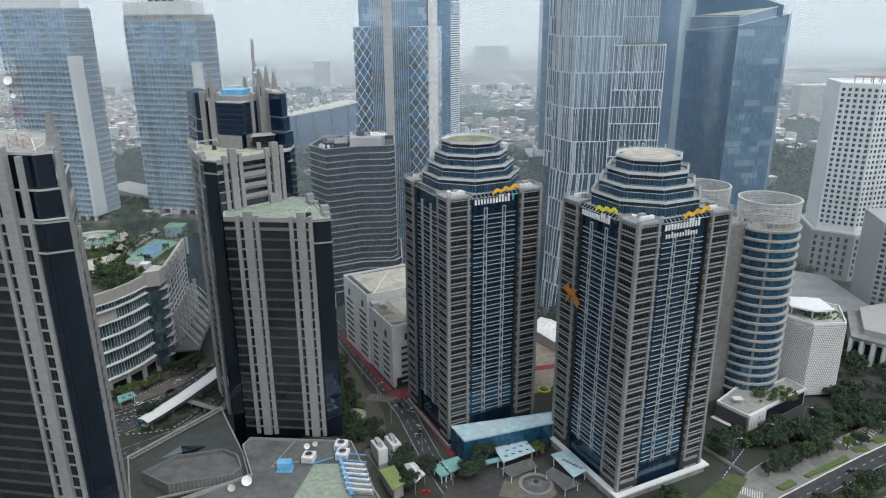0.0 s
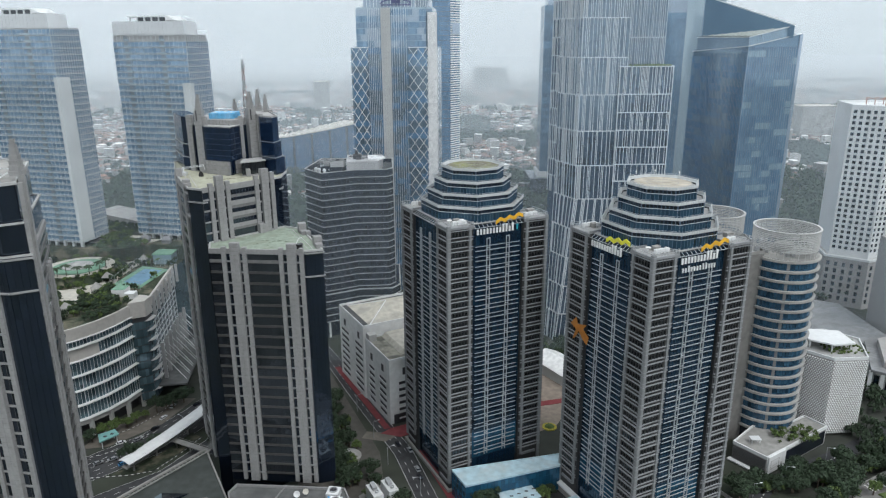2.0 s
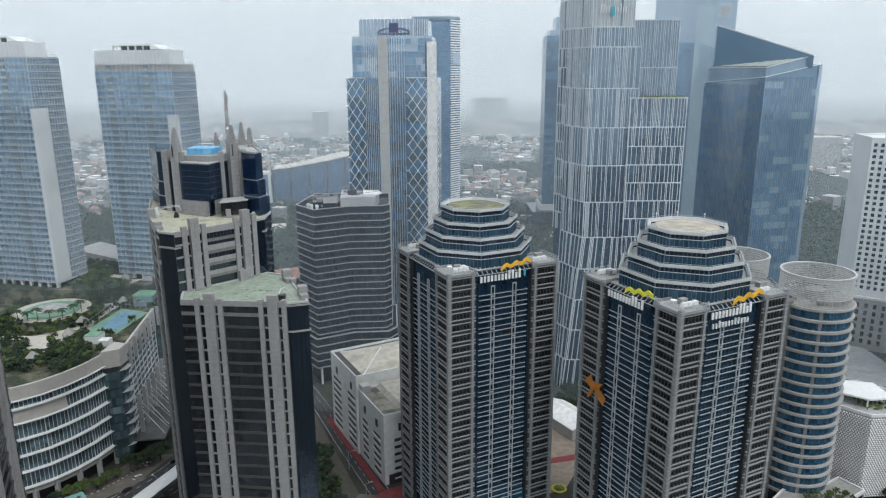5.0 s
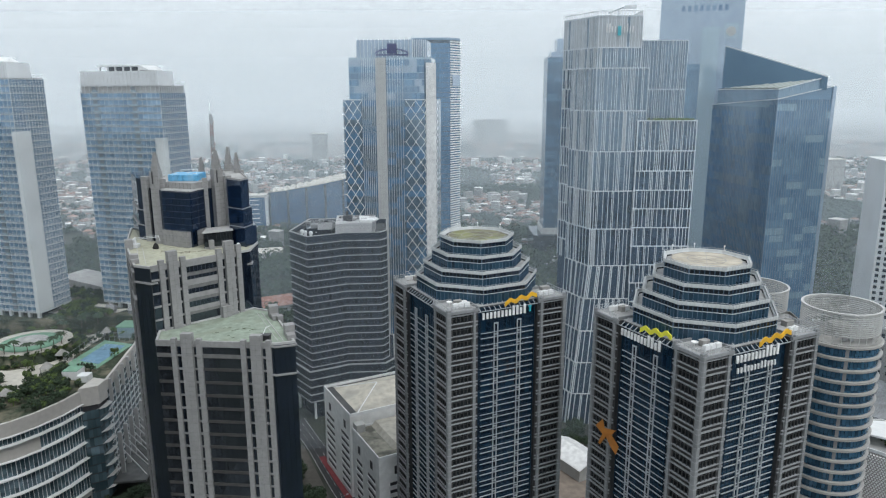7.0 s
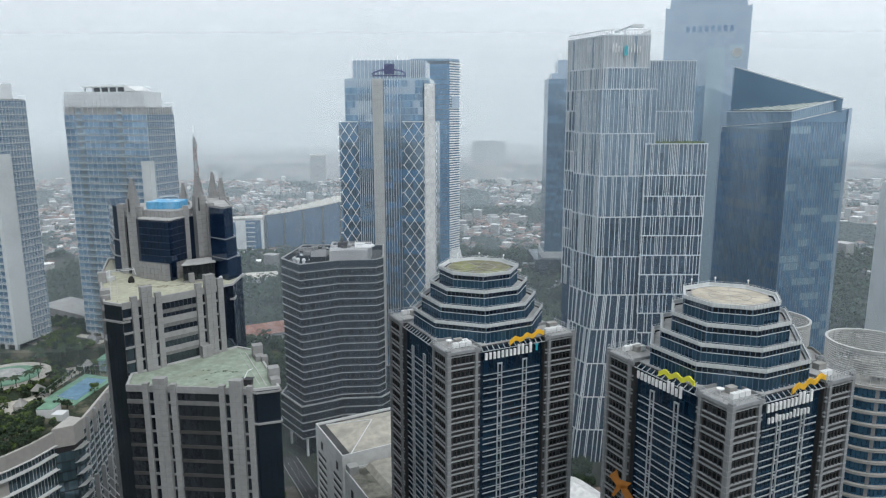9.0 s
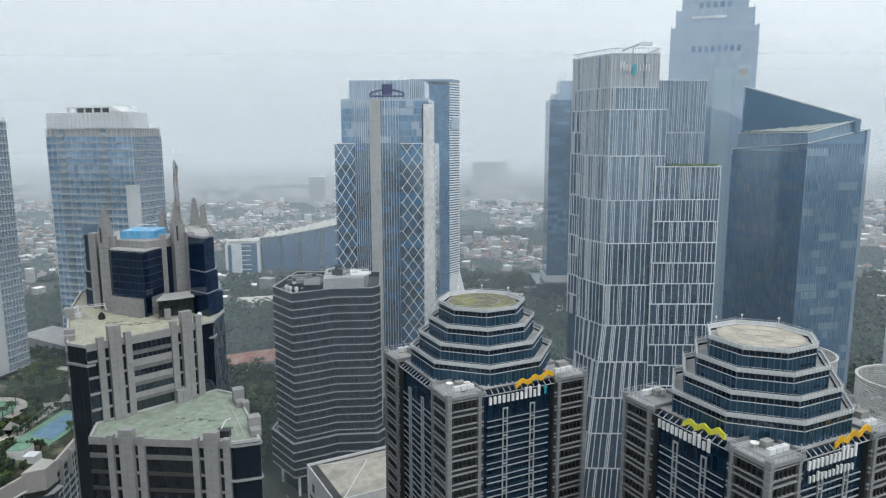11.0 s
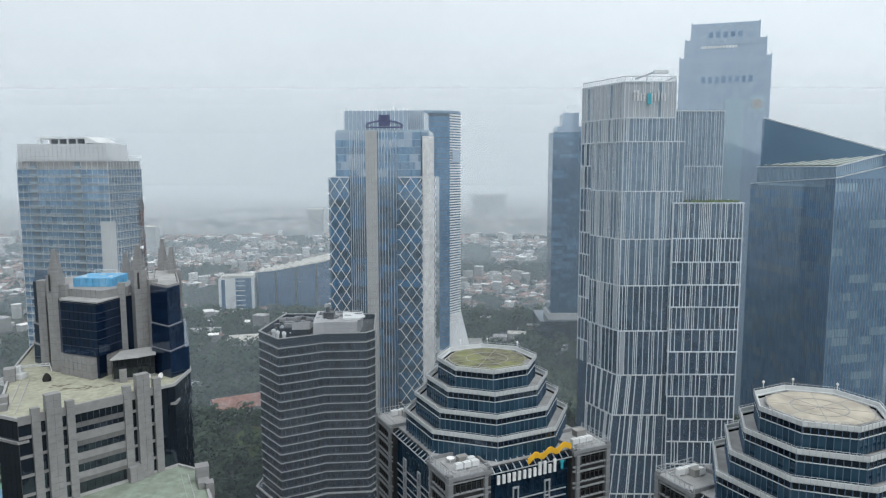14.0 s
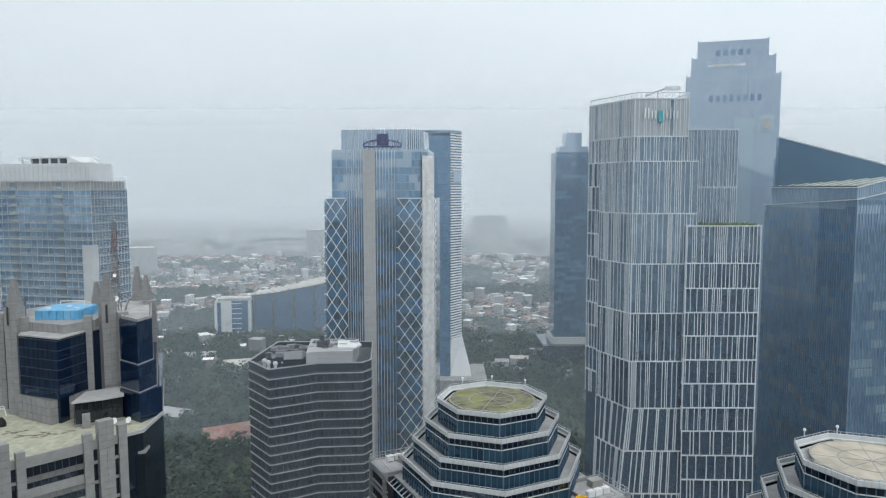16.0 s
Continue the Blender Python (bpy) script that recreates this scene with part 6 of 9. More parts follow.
def car_park():
    t = thing("parking_building", -26.6, 324.3, 0, 28, "white parking building with dark ventilation slots and beige roofs", "parking building")
    A, B, C = 44.0, 31.0, 67.0
    low, high = [(0, 0), (A, 0), (A, B), (0, B)], [(-1, B), (A, B), (A, C), (-1, C)]
    part("wall", Geo().prism(low, 0, 34.2), CAR_PARK_WALL, t, "white lower wing wall")
    part("wall", Geo().prism(high, 0, 40.6), CAR_PARK_WALL, t, "white higher wing wall")
    part("parapet", Geo().rim(low, 0.5, 34.2, 35.4), WHITE, t)
    part("parapet", Geo().rim(high, 0.5, 40.6, 42), WHITE, t)
    part("roof", Geo().prism([(0.6, 0.6), (A - 1, 0.6), (A - 1, B), (0.6, B)], 34.2, 34.5), surface("mouldy_roof", (0.27, 0.26, 0.215), 0.9, spread=0.3, wear=0.8, wear_size=0.14, wear_color=(0.06, 0.062, 0.055)), t, "stained mouldy flat roof")
    part("gutter", Geo().prism([(-0.4, B + 0.6), (A, B + 0.6), (A, C - 0.6), (-0.4, C - 0.6)], 40.6, 40.9), CONCRETE_DARK, t, "dark roof gutter")
    part("roof", Geo().prism([(9, 5), (A, 5), (A, B - 1), (9, B - 1)], 34.5, 36.6, [(11, 7), (A, 7), (A, B - 1), (11, B - 1)]), ROOF_BEIGE, t, "beige metal roof")
    part("roof", Geo().prism([(3.4, B + 1.5), (A, B + 1.5), (A, C - 2), (3.4, C - 2)], 40.9, 46.2, [(20, B + 18), (A - 6, B + 18), (A - 6, C - 17.6), (20, C - 17.6)]), ROOF_BEIGE, t, "beige hipped metal roof")
    for y0, y1 in ((B + 1.5, B + 18), (C - 2, C - 17.6)):
        part("ridge_cap", Geo().beam((3.4, y0, 41.1), (20, y1, 46.4), 0.4), WHITE, t, "white ridge cap")
    part("stair_head", Geo().box(0.4, 4.6, B - 5, B - 0.5, 34.4, 38.2), BEIGE_CLAD, t, "beige stair head")
    for (p, q, top, groups) in (((0, B), (0, 0), 33, ((5, 11.5), (18.5, 26.5))), ((-1, C), (-1, B), 39.4, ((3, 14), (24, 34))), ((0, 0), (A, 0), 33, ((5, 12), (14, 21), (23, 30), (32, 40)))):
        m, L = wall_frame(p, q)
        for a, b in groups:
            for k in range(9):
                z = 3.0 + 3.6 * k
                if z + 1.5 < top - 8.5:
                    batch(t, "ventilation_slot", DARK_METAL, 120, "dark ventilation slot").add(m, a, b, -0.05, 0.4, z, z + 1.5)
                    batch(t, "slot_sill", WHITE, 120).add(m, a - 0.3, b + 0.3, -0.45, 0.1, z - 0.9, z)
            batch(t, "ventilation_slot", DARK_METAL, 120, "dark ventilation slot").add(m, (a + b) / 2 - 1.4, (a + b) / 2 + 1.4, -0.06, 0.4, top - 7, top - 3.2)
    # No recess is cut: the entrance's shade is this box's dark colour.
    part("entrance", Geo().box(2, 30, -0.4, 0.3, 0, 5), DARK_METAL, t, "shaded entrance")
    return t


car_park()


# ---- twin cylinder offices, textured hotel block, roof-garden podium ----
def drum(cx, cy, label):
    t = thing("round_office_tower", cx, cy, 0, 0, label, "round tower", "round towers")
    R, Z0, FH, N = 14.7, 8.0, 4.62, 18
    top = Z0 + FH * N
    part("wall", Geo().lathe([(R - 0.6, 0), (R - 0.6, top), (0.1, top)], 48), GLASS_DARK, t, "blue glass drum")
    ring = Geo().lathe([(R - 0.6, -0.7), (R + 0.1, -0.7), (R + 0.5, -0.5), (R + 0.62, -0.2), (R + 0.5, 0.02), (R + 0.3, 0.06), (R + 0.3, 0.14), (R + 0.62, 0.2), (R + 0.7, 0.45), (R + 0.5, 0.62), (R - 0.6, 0.66)], 64).mesh("floor_band")
    for k in range(N + 1):
        part("floor_band", ring, DRUM_BAND, t, "", up(Z0 + FH * k))
    panes = Geo()
    for i in range(64):
        a0, a1 = radians(5.625 * i + 0.3), radians(5.625 * i + 5.3)
        r = R - 0.35
        for za, zb in ((0.75, 1.5), (1.6, FH - 0.8)):
            panes.poly([(r * math.cos(a0), r * math.sin(a0), za), (r * math.cos(a1), r * math.sin(a1), za), (r * math.cos(a1), r * math.sin(a1), zb), (r * math.cos(a0), r * math.sin(a0), zb)])
    panes = panes.mesh("window_band")
    for k in range(N):
        part("window_band", panes, GLASS_DRUM, t, "", up(Z0 + FH * k) @ Matrix.Rotation(radians(5.625 * (k % 5)), 4, "Z"))["kind"] = "stuff"
    for a in (251, 330, 170):
        rib = Geo().lathe([(R - 0.6, Z0), (R - 0.1, Z0), (R - 0.1, top), (R - 0.6, top)], 2, 0, 0, a, a + 5)
        part("rib", rib, PLANT_GREY, t, "grey upright pier between windows")
    part("roof", Geo().lathe([(R, top + 0.9), (0.1, top + 1.0)], 40), CONCRETE, t, "cluttered flat roof")
    plant, rng = Geo(), random.Random(int(cx))
    for k in range(40):
        a, r, s = rng.uniform(0, 6.28), rng.uniform(2, 11.6), rng.uniform(0.5, 1.6)
        x, y = r * math.cos(a), r * math.sin(a)
        plant.box(x, x + s, y, y + s, top + 0.9, top + 1.4 + s)
    part("roof_plant", plant, STEEL, t, "roof plant")
    # crown of curved louvres
    cz, R2 = top + 3.6, 13.9
    crown = Geo()
    for k in range(12):
        z = cz + 0.78 * k
        w = 0.5 if k < 11 else 0.7
        o = 0.0 if k < 11 else 0.25
        crown.lathe([(R2 - 0.3 - o, z), (R2 + 0.1 + o, z + 0.12), (R2 + 0.1 + o, z + w), (R2 - 0.3 - o, z + w), (R2 - 0.3 - o, z)], 64)
    for k in range(28):
        a = 2 * math.pi * k / 28
        crown.tube(((R2 - 0.4) * math.cos(a), (R2 - 0.4) * math.sin(a), top + 0.8), ((R2 - 0.4) * math.cos(a), (R2 - 0.4) * math.sin(a), cz + 9.0), 0.14, k=5)
    part("crown", crown, LOUVRE, t, "open crown ring of pale louvres")
    part("core", Geo().lathe([(4, top + 0.9), (4, cz + 1.5), (0.1, cz + 1.6)], 16), CONCRETE, t)
    return t


drum(154.9, 317.5, "round office tower with pale floor bands and open louvred crown")
drum(133.0, 346.0, "round office tower with open louvred crown behind a bank tower")
link = thing("office_slab", 0, 0, 0, 0, "grey concrete slab linking two round towers", "office building")
part("wall", Geo().prism([(118, 303), (143, 311), (146, 338), (128, 346), (112, 330)], 0, 93), surface("aged_concrete", (0.19, 0.185, 0.175), 0.85, wear=0.5, wear_size=0.05), link, "plain grey concrete wall")
part("roof", Geo().prism([(118.5, 303.5), (142.5, 311.5), (145.5, 337.5), (128, 345), (112.6, 330)], 93, 93.4), ROOF_GREY, link, "cluttered grey roof")
part("parapet", Geo().rim([(118, 303), (143, 311), (146, 338), (128, 346), (112, 330)], 0.5, 93, 94.4), CONCRETE, link)
rng = random.Random(12)
clutter = Geo()
for k in range(30):
    x, y, s = rng.uniform(120, 142), rng.uniform(311, 334), rng.uniform(0.5, 1.8)
    clutter.box(x, x + s, y, y + s * 1.5, 93.4, 94 + s)
part("roof_plant", clutter, STEEL, link, "roof plant")
part("floodlight", Geo().tube((143, 313, 93), (143, 313, 99), 0.15).box(141.6, 144.4, 312.4, 313.6, 98.6, 99.4), WHITE_METAL, link, "roof floodlight")


def patterned_block():
    t = thing("hotel_block", 0, 0, 0, 0, "white faceted block with woven facade pattern", "hotel")
    ring = [(171.0, 328), (173.5, 321.5), (183.0, 311.6), (199.6, 312.7), (207.5, 334), (196, 346), (176, 345)]
    part("wall", Geo().prism(ring, 1.2, 40), GREY_CLAD, t, "grey facade backing")
    part("base", Geo().prism(inset(ring, 3), 0, 1.3), DARK_METAL, t, "recessed dark base")
    for i in range(7):
        m, L = wall_frame(ring[i], ring[(i + 1) % 7])
        g = Geo()
        n = max(3, round(L / 1.15))
        for r in range(40):
            z = 1.5 + 0.95 * r
            for j in range(n):
                x = L * (j + (0.5 if r % 2 else 0.0)) / n
                x1 = min(L, x + L / n * 0.62)
                g.poly([(x, 0, z), (x1, 0, z), (x1, -0.5, z + 0.4), (x, -0.5, z + 0.4)]).poly([(x, -0.5, z + 0.4), (x1, -0.5, z + 0.4), (x1, 0, z + 0.75), (x, 0, z + 0.75)])
        part("facade_pattern", g, WHITE, t, "white woven relief", m)
    part("roof", Geo().prism(inset(ring, 0.8), 40, 40.4), ROOF_GREY, t)
    part("parapet", Geo().rim(ring, 0.5, 39.6, 41.4), WHITE, t, "white parapet")
    part("canopy", Geo().prism([(177, 325), (186, 318.5), (197, 320), (197, 335), (180, 338)], 44.4, 45.2), WHITE, t, "white roof canopy")
    legs = Geo()
    for x, y in ((178.5, 326), (186, 320), (196, 321.5), (196, 333.5), (182, 336)):
        legs.tube((x, y, 40), (x, y, 44.6), 0.35)
    part("canopy_leg", legs, WHITE, t)
    shrubs = Geo()
    rr = random.Random(8)
    for k in range(120):
        x, y, s = rr.uniform(184, 203), rr.uniform(318, 334), rr.uniform(0.3, 0.8)
        shrubs.lathe([(0.05, 40.3), (s, 40.5 + s * 0.4), (s * 0.7, 40.5 + s * 1.1), (0.05, 40.5 + s * 1.4)], 6, x, y)
    tagged(part("roof_shrubs", shrubs, FOLIAGE_LIGHT, None), "green shrubs on a white block roof", "shrubs", kind="stuff")
    return t


patterned_block()

podium = thing("garden_podium", 0, 0, 0, 0, "low podium with a planted roof terrace and white sign wall", "podium building")
pod_ring = [(131.8, 293), (141.3, 280.0), (180.6, 305.0), (175, 315), (160, 306), (146, 306)]
part("wall", Geo().prism(pod_ring, 0, 8.6), GREY_CLAD, podium, "grey striped wall")
part("parapet", Geo().rim(inset(pod_ring, -0.2), 0.6, 8.2, 9.6), WHITE, podium, "white parapet")
part("roof", Geo().prism(inset(pod_ring, 0.6), 8.6, 8.9), CONCRETE, podium, "roof terrace")
m, L = wall_frame(pod_ring[0], pod_ring[1])
g = Geo()
for k in range(9):
    g.box(0.3, L - 0.3, -0.25, 0.1, 1.2 + 0.75 * k, 1.5 + 0.75 * k)
part("louvres", g, DARK_METAL, podium, "dark louvre stripes", m)
part("ledge", Geo().box(-1, L + 0.5, -2.2, 0.2, 0.4, 1.0), WHITE, podium, "white ledge", m)
m, L = wall_frame(pod_ring[1], pod_ring[2])
panel = part("sign_panel", Geo().box(0.3, 13, -0.9, -0.2, 1.0, 9.4), WHITE, podium, "white billboard panel", m)
g = Geo()
for x0, x1, z0, z1 in ((2, 8, 3, 3.2), (2, 8, 7, 7.2), (2, 2.2, 3, 7.2), (7.8, 8, 3, 7.2), (3.4, 6.6, 4.4, 4.6), (9, 11.4, 2.6, 2.8), (9, 11.4, 4.0, 4.2)):
    g.box(x0, x1, -1.0, -0.9, z0, z1)
part("drawing_bars", g, GREY_CLAD, panel, "thin grey line drawing bars")
part("shopfront", Geo().box(13.5, L - 1, -0.15, 0.2, 0.5, 7.4), GLASS_DARK, podium, "dark shopfront glazing", m)
part("pergola", Geo().box(138.8, 143.4, 290.5, 294, 11.2, 11.5).tube((139.3, 291, 8.8), (139.3, 291, 11.2), 0.12).tube((142.9, 293.5, 8.8), (142.9, 293.5, 11.2), 0.12).tube((139.3, 293.5, 8.8), (139.3, 293.5, 11.2), 0.12).tube((142.9, 291, 8.8), (142.9, 291, 11.2), 0.12), WHITE_METAL, podium, "pale terrace pergola")


# ---- shopping mall under the apartment towers ----
def mall():
    t = thing("shopping_mall", 0, 0, 0, 0, "curved pale shopping mall with banded glazing and roof garden", "shopping mall")
    H, LEVELS = 56.0, (10.0, 17.6, 25.2, 32.8, 40.4, 47.0, 50.9)
    front = [(-196.0, 300.5), (-186, 304.6), (-178.2, 309.5), (-171.8, 315.2), (-166.0, 323.5), (-161.6, 332.8), (-158.6, 343.5)]
    right = [(-158.6, 343.5), (-154.4, 346.5), (-152.6, 354.0), (-160.6, 408), (-157, 478)]
    ring = front + right[1:] + [(-260, 500), (-300, 330), (-230, 296)]
    part("wall", Geo().prism(inset(ring, 1.2), 9, H - 1), GLASS_MALL, t, "glazed body")
    part("base", Geo().prism(inset(ring, 4.0), 0, 9), DARK_METAL, t, "recessed dark base")
    part("roof", Geo().prism(inset(ring, 1.0), H - 1, H - 0.4), GROUNDCOVER, t, "planted roof garden deck")
    fascia, mull = Geo(), Geo()
    for p, q in zip(front, front[1:]):
        m, L = wall_frame(p, q)
        n = max(2, round(L / 1.7))
        for k, (z, z1) in enumerate(zip(LEVELS, LEVELS[1:])):
            if k == 4 and q[1] < 332:  # blank stone storey
                n0 = len(fascia.v)
                fascia.box(0, L, 0.2, 1.2, z + 0.2, z1 - 0.2)
                fascia.v[n0:] = [tuple(m @ Vector(v)) for v in fascia.v[n0:]]
                continue
            cut = z + (z1 - z) * 0.34
            if k < 4:
                pane_row(t, m, 0, L, 0.9, z + 0.5, cut - 0.05, n, GLASS_MALL, "window", 150)
            pane_row(t, m, 0, L, 0.9, cut + 0.05 if k < 4 else z + 0.5, z1 - 0.3, n, GLASS_MALL, "window", 150)
            for j in range(n + 1):
                a = m @ Vector((L * j / n, 0.75, 0))
                mull.box(a.x - 0.06, a.x + 0.06, a.y - 0.07, a.y + 0.07, z, z1)
    for z in LEVELS:
        for p, q in zip(front, front[1:]):
            a, b = Vector((*p, z)), Vector((*q, z))
            d = (b - a).normalized()
            o = Vector((d.y, -d.x, 0))
            a2, b2 = a - d * 0.4, b + d * 0.4
            bands = Geo().poly([a2 + o * 0.9, b2 + o * 0.9, b2 + o * 0.9 + Vector((0, 0, 0.4)), a2 + o * 0.9 + Vector((0, 0, 0.4))])
            bands.poly([a2 + o * 0.9 + Vector((0, 0, 0.4)), b2 + o * 0.9 + Vector((0, 0, 0.4)), b2 - o * 0.9 + Vector((0, 0, 0.6)), a2 - o * 0.9 + Vector((0, 0, 0.6))])
            bands.poly([b2 + o * 0.9, a2 + o * 0.9, a2 - o * 0.9, b2 - o * 0.9])
            part("floor_ledge", bands, WHITE, t, "curved white floor ledge")
    for p, q in zip(front, front[1:]):
        m, L = wall_frame(p, q)
        part("fascia", Geo().box(-0.2, L + 0.2, -0.3, 0.9, H - 5.2, H + 1.2), FASCIA, t, "beige-grey roof fascia", m)
        part("base_fascia", Geo().box(-0.2, L + 0.2, 0.0, 1.2, 7.4, 10), GREY_CLAD, t, "", m)
    part("wall_panel", fascia, FASCIA, t, "beige-grey curved wall panel")
    part("mullion", mull, WHITE_METAL, t)["kind"] = "stuff"
    for p in front:
        part("column", Geo().box(p[0] - 0.9, p[0] + 0.9, p[1] + 0.3, p[1] + 2.1, 0, 9), BEIGE_CLAD, t, "beige column")
    # corner turret
    m, L = wall_frame((-158.6, 343.0), (-152.2, 348.5))
    part("turret", Geo().prism([(-159, 343), (-152.0, 346.8), (-151.8, 354), (-158.5, 356)], H - 6, H + 2.5), FASCIA, t, "stone corner turret")
    part("turret_glazing", Geo().prism([(-158.2, 343.6), (-153.0, 347.0), (-152.6, 354), (-157.5, 355)], 3, H - 6), DARK_METAL, t)
    for p, q in (((-158.6, 343.2), (-152.8, 346.8)), ((-152.8, 346.8), (-152.3, 354.2))):
        lit_floors(t, p, q, 4, H - 6, 4.4, 1.6, GLASS_MALL, 0.5, name="turret_window", limit=60)
    for k in range(8):
        z = 8 + 5.6 * k
        part("turret_ledge", Geo().prism([(-153.5, 346.2), (-150.6, 348.6), (-150.2, 354.6), (-153, 355.4)], z, z + 0.35), LOUVRE, t, "pale projecting ledge")
    # long glass screen on white ribs and cables
    p, q = right[2], right[3]
    m, L = wall_frame(p, q)
    for k in range(10):
        pane_row(t, m, 0, L, 0.9, 9 + 4.4 * k, 13.3 + 4.4 * k, 30, GLASS_MALL, "window", 150)
    grid = Geo()
    for k in range(14):
        grid.box(0, L, 0.3, 0.5, 9 + 3.3 * k, 9.14 + 3.3 * k).box(0, L, 0.3, 0.5, 9.7 + 3.3 * k, 9.8 + 3.3 * k)
    for k in range(9):
        grid.box(L * k / 8 - 0.1, L * k / 8 + 0.1, 0.2, 0.5, 9, H - 2)
    part("glazing_grid", grid, WHITE_METAL, t, "white glazing rails", m)
    for k in range(7):
        x = 4 + 9 * k
        fin = Geo()
        fin.box(x, x + 1.2, -3.2, -1.4, 9, 30 - 0.2 * k)
        part("stay", Geo().beam((x + 0.6, -2.4, 26), (x + 4, -13.5, 9.2), 0.32), WHITE, t, "white raking stay", m)
        part("stay", Geo().beam((x + 0.6, -2.4, 22), (x - 3, -13.5, 9.2), 0.32), WHITE, t, "white raking stay", m)
        part("parapet_rib", Geo().box(x, x + 0.9, -1.5, 0, 46, H + 1), STONE_LIGHT, t, "", m)
        part("rib", fin, STONE_LIGHT, t, "pale upright rib", m)
    part("entrance_canopy", Geo().box(-4, L, -14.5, 0, 8.3, 9.2), ANNEX_ROOF, t, "grey entrance canopy", m)
    part("fascia", Geo().box(0, L, -0.2, 0.9, H - 3, H + 1.4), FASCIA, t, "", m)
    # roof garden
    part("court", Geo().prism([(-183.4, 377), (-165.6, 373), (-162.4, 405.5), (-180, 412)], H - 0.4, H - 0.1), GREEN_COURT, t, "green court surround")
    part("court", Geo().prism([(-178.7, 383), (-167.3, 378.4), (-165.5, 403.6), (-176.8, 406.4)], H - 0.1, H + 0.02), BLUE_COURT, t, "blue sports court")
    part("lawn", Geo().lathe([(14.5, H + 4.1), (14.5, H + 4.5), (0.1, H + 4.5)], 36, -210.6, 397.6), GREEN_COURT, t, "round green play area")
    part("roof_house", Geo().box(-175, -168, 360, 367, H - 0.4, H + 3.6).box(-167, -162, 357, 362, H - 0.4, H + 2.6), WHITE, t, "white stair houses")
    part("roof_house", Geo().box(-175, -164, 416, 440, H - 0.4, H + 5.5), GLASS_PALE, t, "glazed roof house")
    part("roof_deck", Geo().box(-175.4, -163.6, 415.6, 440.4, H + 5.5, H + 6.2), GREEN_COURT, t, "green roof deck")
    part("stair_parapet", Geo().rim([(-176, 444), (-162, 444), (-162, 462), (-176, 462)], 0.5, H - 0.4, H + 8), WHITE, t)
    path = Geo().prism([(-200, 372), (-184, 366), (-180, 374), (-190, 384), (-188, 430), (-196, 432), (-198, 386)], H - 0.4, H - 0.25)
    part("garden_path", path, BEIGE, t, "pale garden path")
    part("garden_path", Geo().lathe([(19.5, H + 4.0), (19.5, H + 4.3), (14.4, H + 4.3)], 36, -210.6, 397.6), BEIGE, t)
    part("garden_path", Geo().prism([(-186, 370), (-180.5, 373), (-185, 391), (-184.4, 411), (-190, 421), (-195, 418), (-187.6, 407), (-188.6, 390)], H - 0.4, H - 0.27), BEIGE, t)
    part("garden_path", Geo().prism([(-206, 366), (-190, 371), (-187, 380), (-191, 379), (-206, 371), (-222, 372), (-222, 367)], H - 0.4, H - 0.28), BEIGE, t)
    part("garden_mound", Geo().lathe([(24, H - 0.4), (19.6, H + 4.1), (0.1, H + 4.1)], 36, -210.6, 397.6), GROUNDCOVER, t, "planted mound round the play area")
    part("roof_court", Geo().prism([(-175, 360), (-168, 360), (-168, 367), (-175, 367)], H + 3.6, H + 3.8), GREEN_COURT, t, "green roof of a stair house")
    for ring_ in ([(-216, 378), (-200, 374), (-197, 388), (-213, 391)], [(-199, 343), (-190, 340), (-185, 356), (-194, 359)], [(-206, 360), (-196, 358), (-194, 368), (-204, 371)], [(-190, 408), (-183, 412), (-186, 424), (-193, 422)]):
        part("garden_path", Geo().prism(ring_, H - 0.4, H - 0.24), BEIGE, t)
    part("play_tent", Geo().lathe([(8.5, H + 4.4), (8.5, H + 5), (3, H + 6.6), (0.1, H + 7.6)], 20, -211.5, 398.6), ROOF_GREY, t, "grey cone roofed play tent")
    part("terrace", Geo().prism([(-275, 424), (-228, 419.5), (-196, 419.5), (-180, 427), (-150, 424), (-146, 478), (-258, 498)], H - 0.4, 64.6), GROUNDCOVER, t, "planted raised terrace under the towers")
    # sandy paths, garden rooms and the grey hall behind the terrace
    part("terrace_hall", Geo().prism([(-240, 480), (-205, 466), (-196, 486), (-232, 500)], 64, [73, 70, 70, 73]), ROOF_GREY, t, "grey low-pitched hall roof")
    for ring_ in ([(-232, 436), (-214, 431), (-206, 436), (-222, 444)], [(-196, 430), (-182, 433), (-178, 440), (-194, 438)], [(-205, 446), (-188, 441), (-186, 445), (-204, 451)]):
        part("garden_path", Geo().prism(ring_, 64.6, 64.75), BEIGE, t)
    for x, y in ((-186, 434), (-172, 432)):
        part("garden_pavilion", Geo().box(x - 2.4, x + 2.4, y - 2, y + 2, 64.6, 66.8).prism([(x - 3, y - 2.6), (x + 3, y - 2.6), (x + 3, y + 2.6), (x - 3, y + 2.6)], 66.8, 69, [(x - 2, y - 0.2), (x + 2, y - 0.2), (x + 2, y + 0.2), (x - 2, y + 0.2)]), PLANT_GREY, t, "grey garden pavilion")
    fence_ = Geo()
    for (xa, ya), (xb, yb) in (((-182.4, 375.6), (-164.5, 371)), ((-183.5, 413), (-182.4, 375.6)), ((-163.2, 410), (-183.5, 413))):
        for k in range(8):
            x, y = xa + (xb - xa) * k / 7, ya + (yb - ya) * k / 7
            fence_.tube((x, y, H - 0.4), (x, y, H + 4.5), 0.07, k=4)
        fence_.beam((xa, ya, H + 4.4), (xb, yb, H + 4.4), 0.08).beam((xa, ya, H + 2.2), (xb, yb, H + 2.2), 0.06)
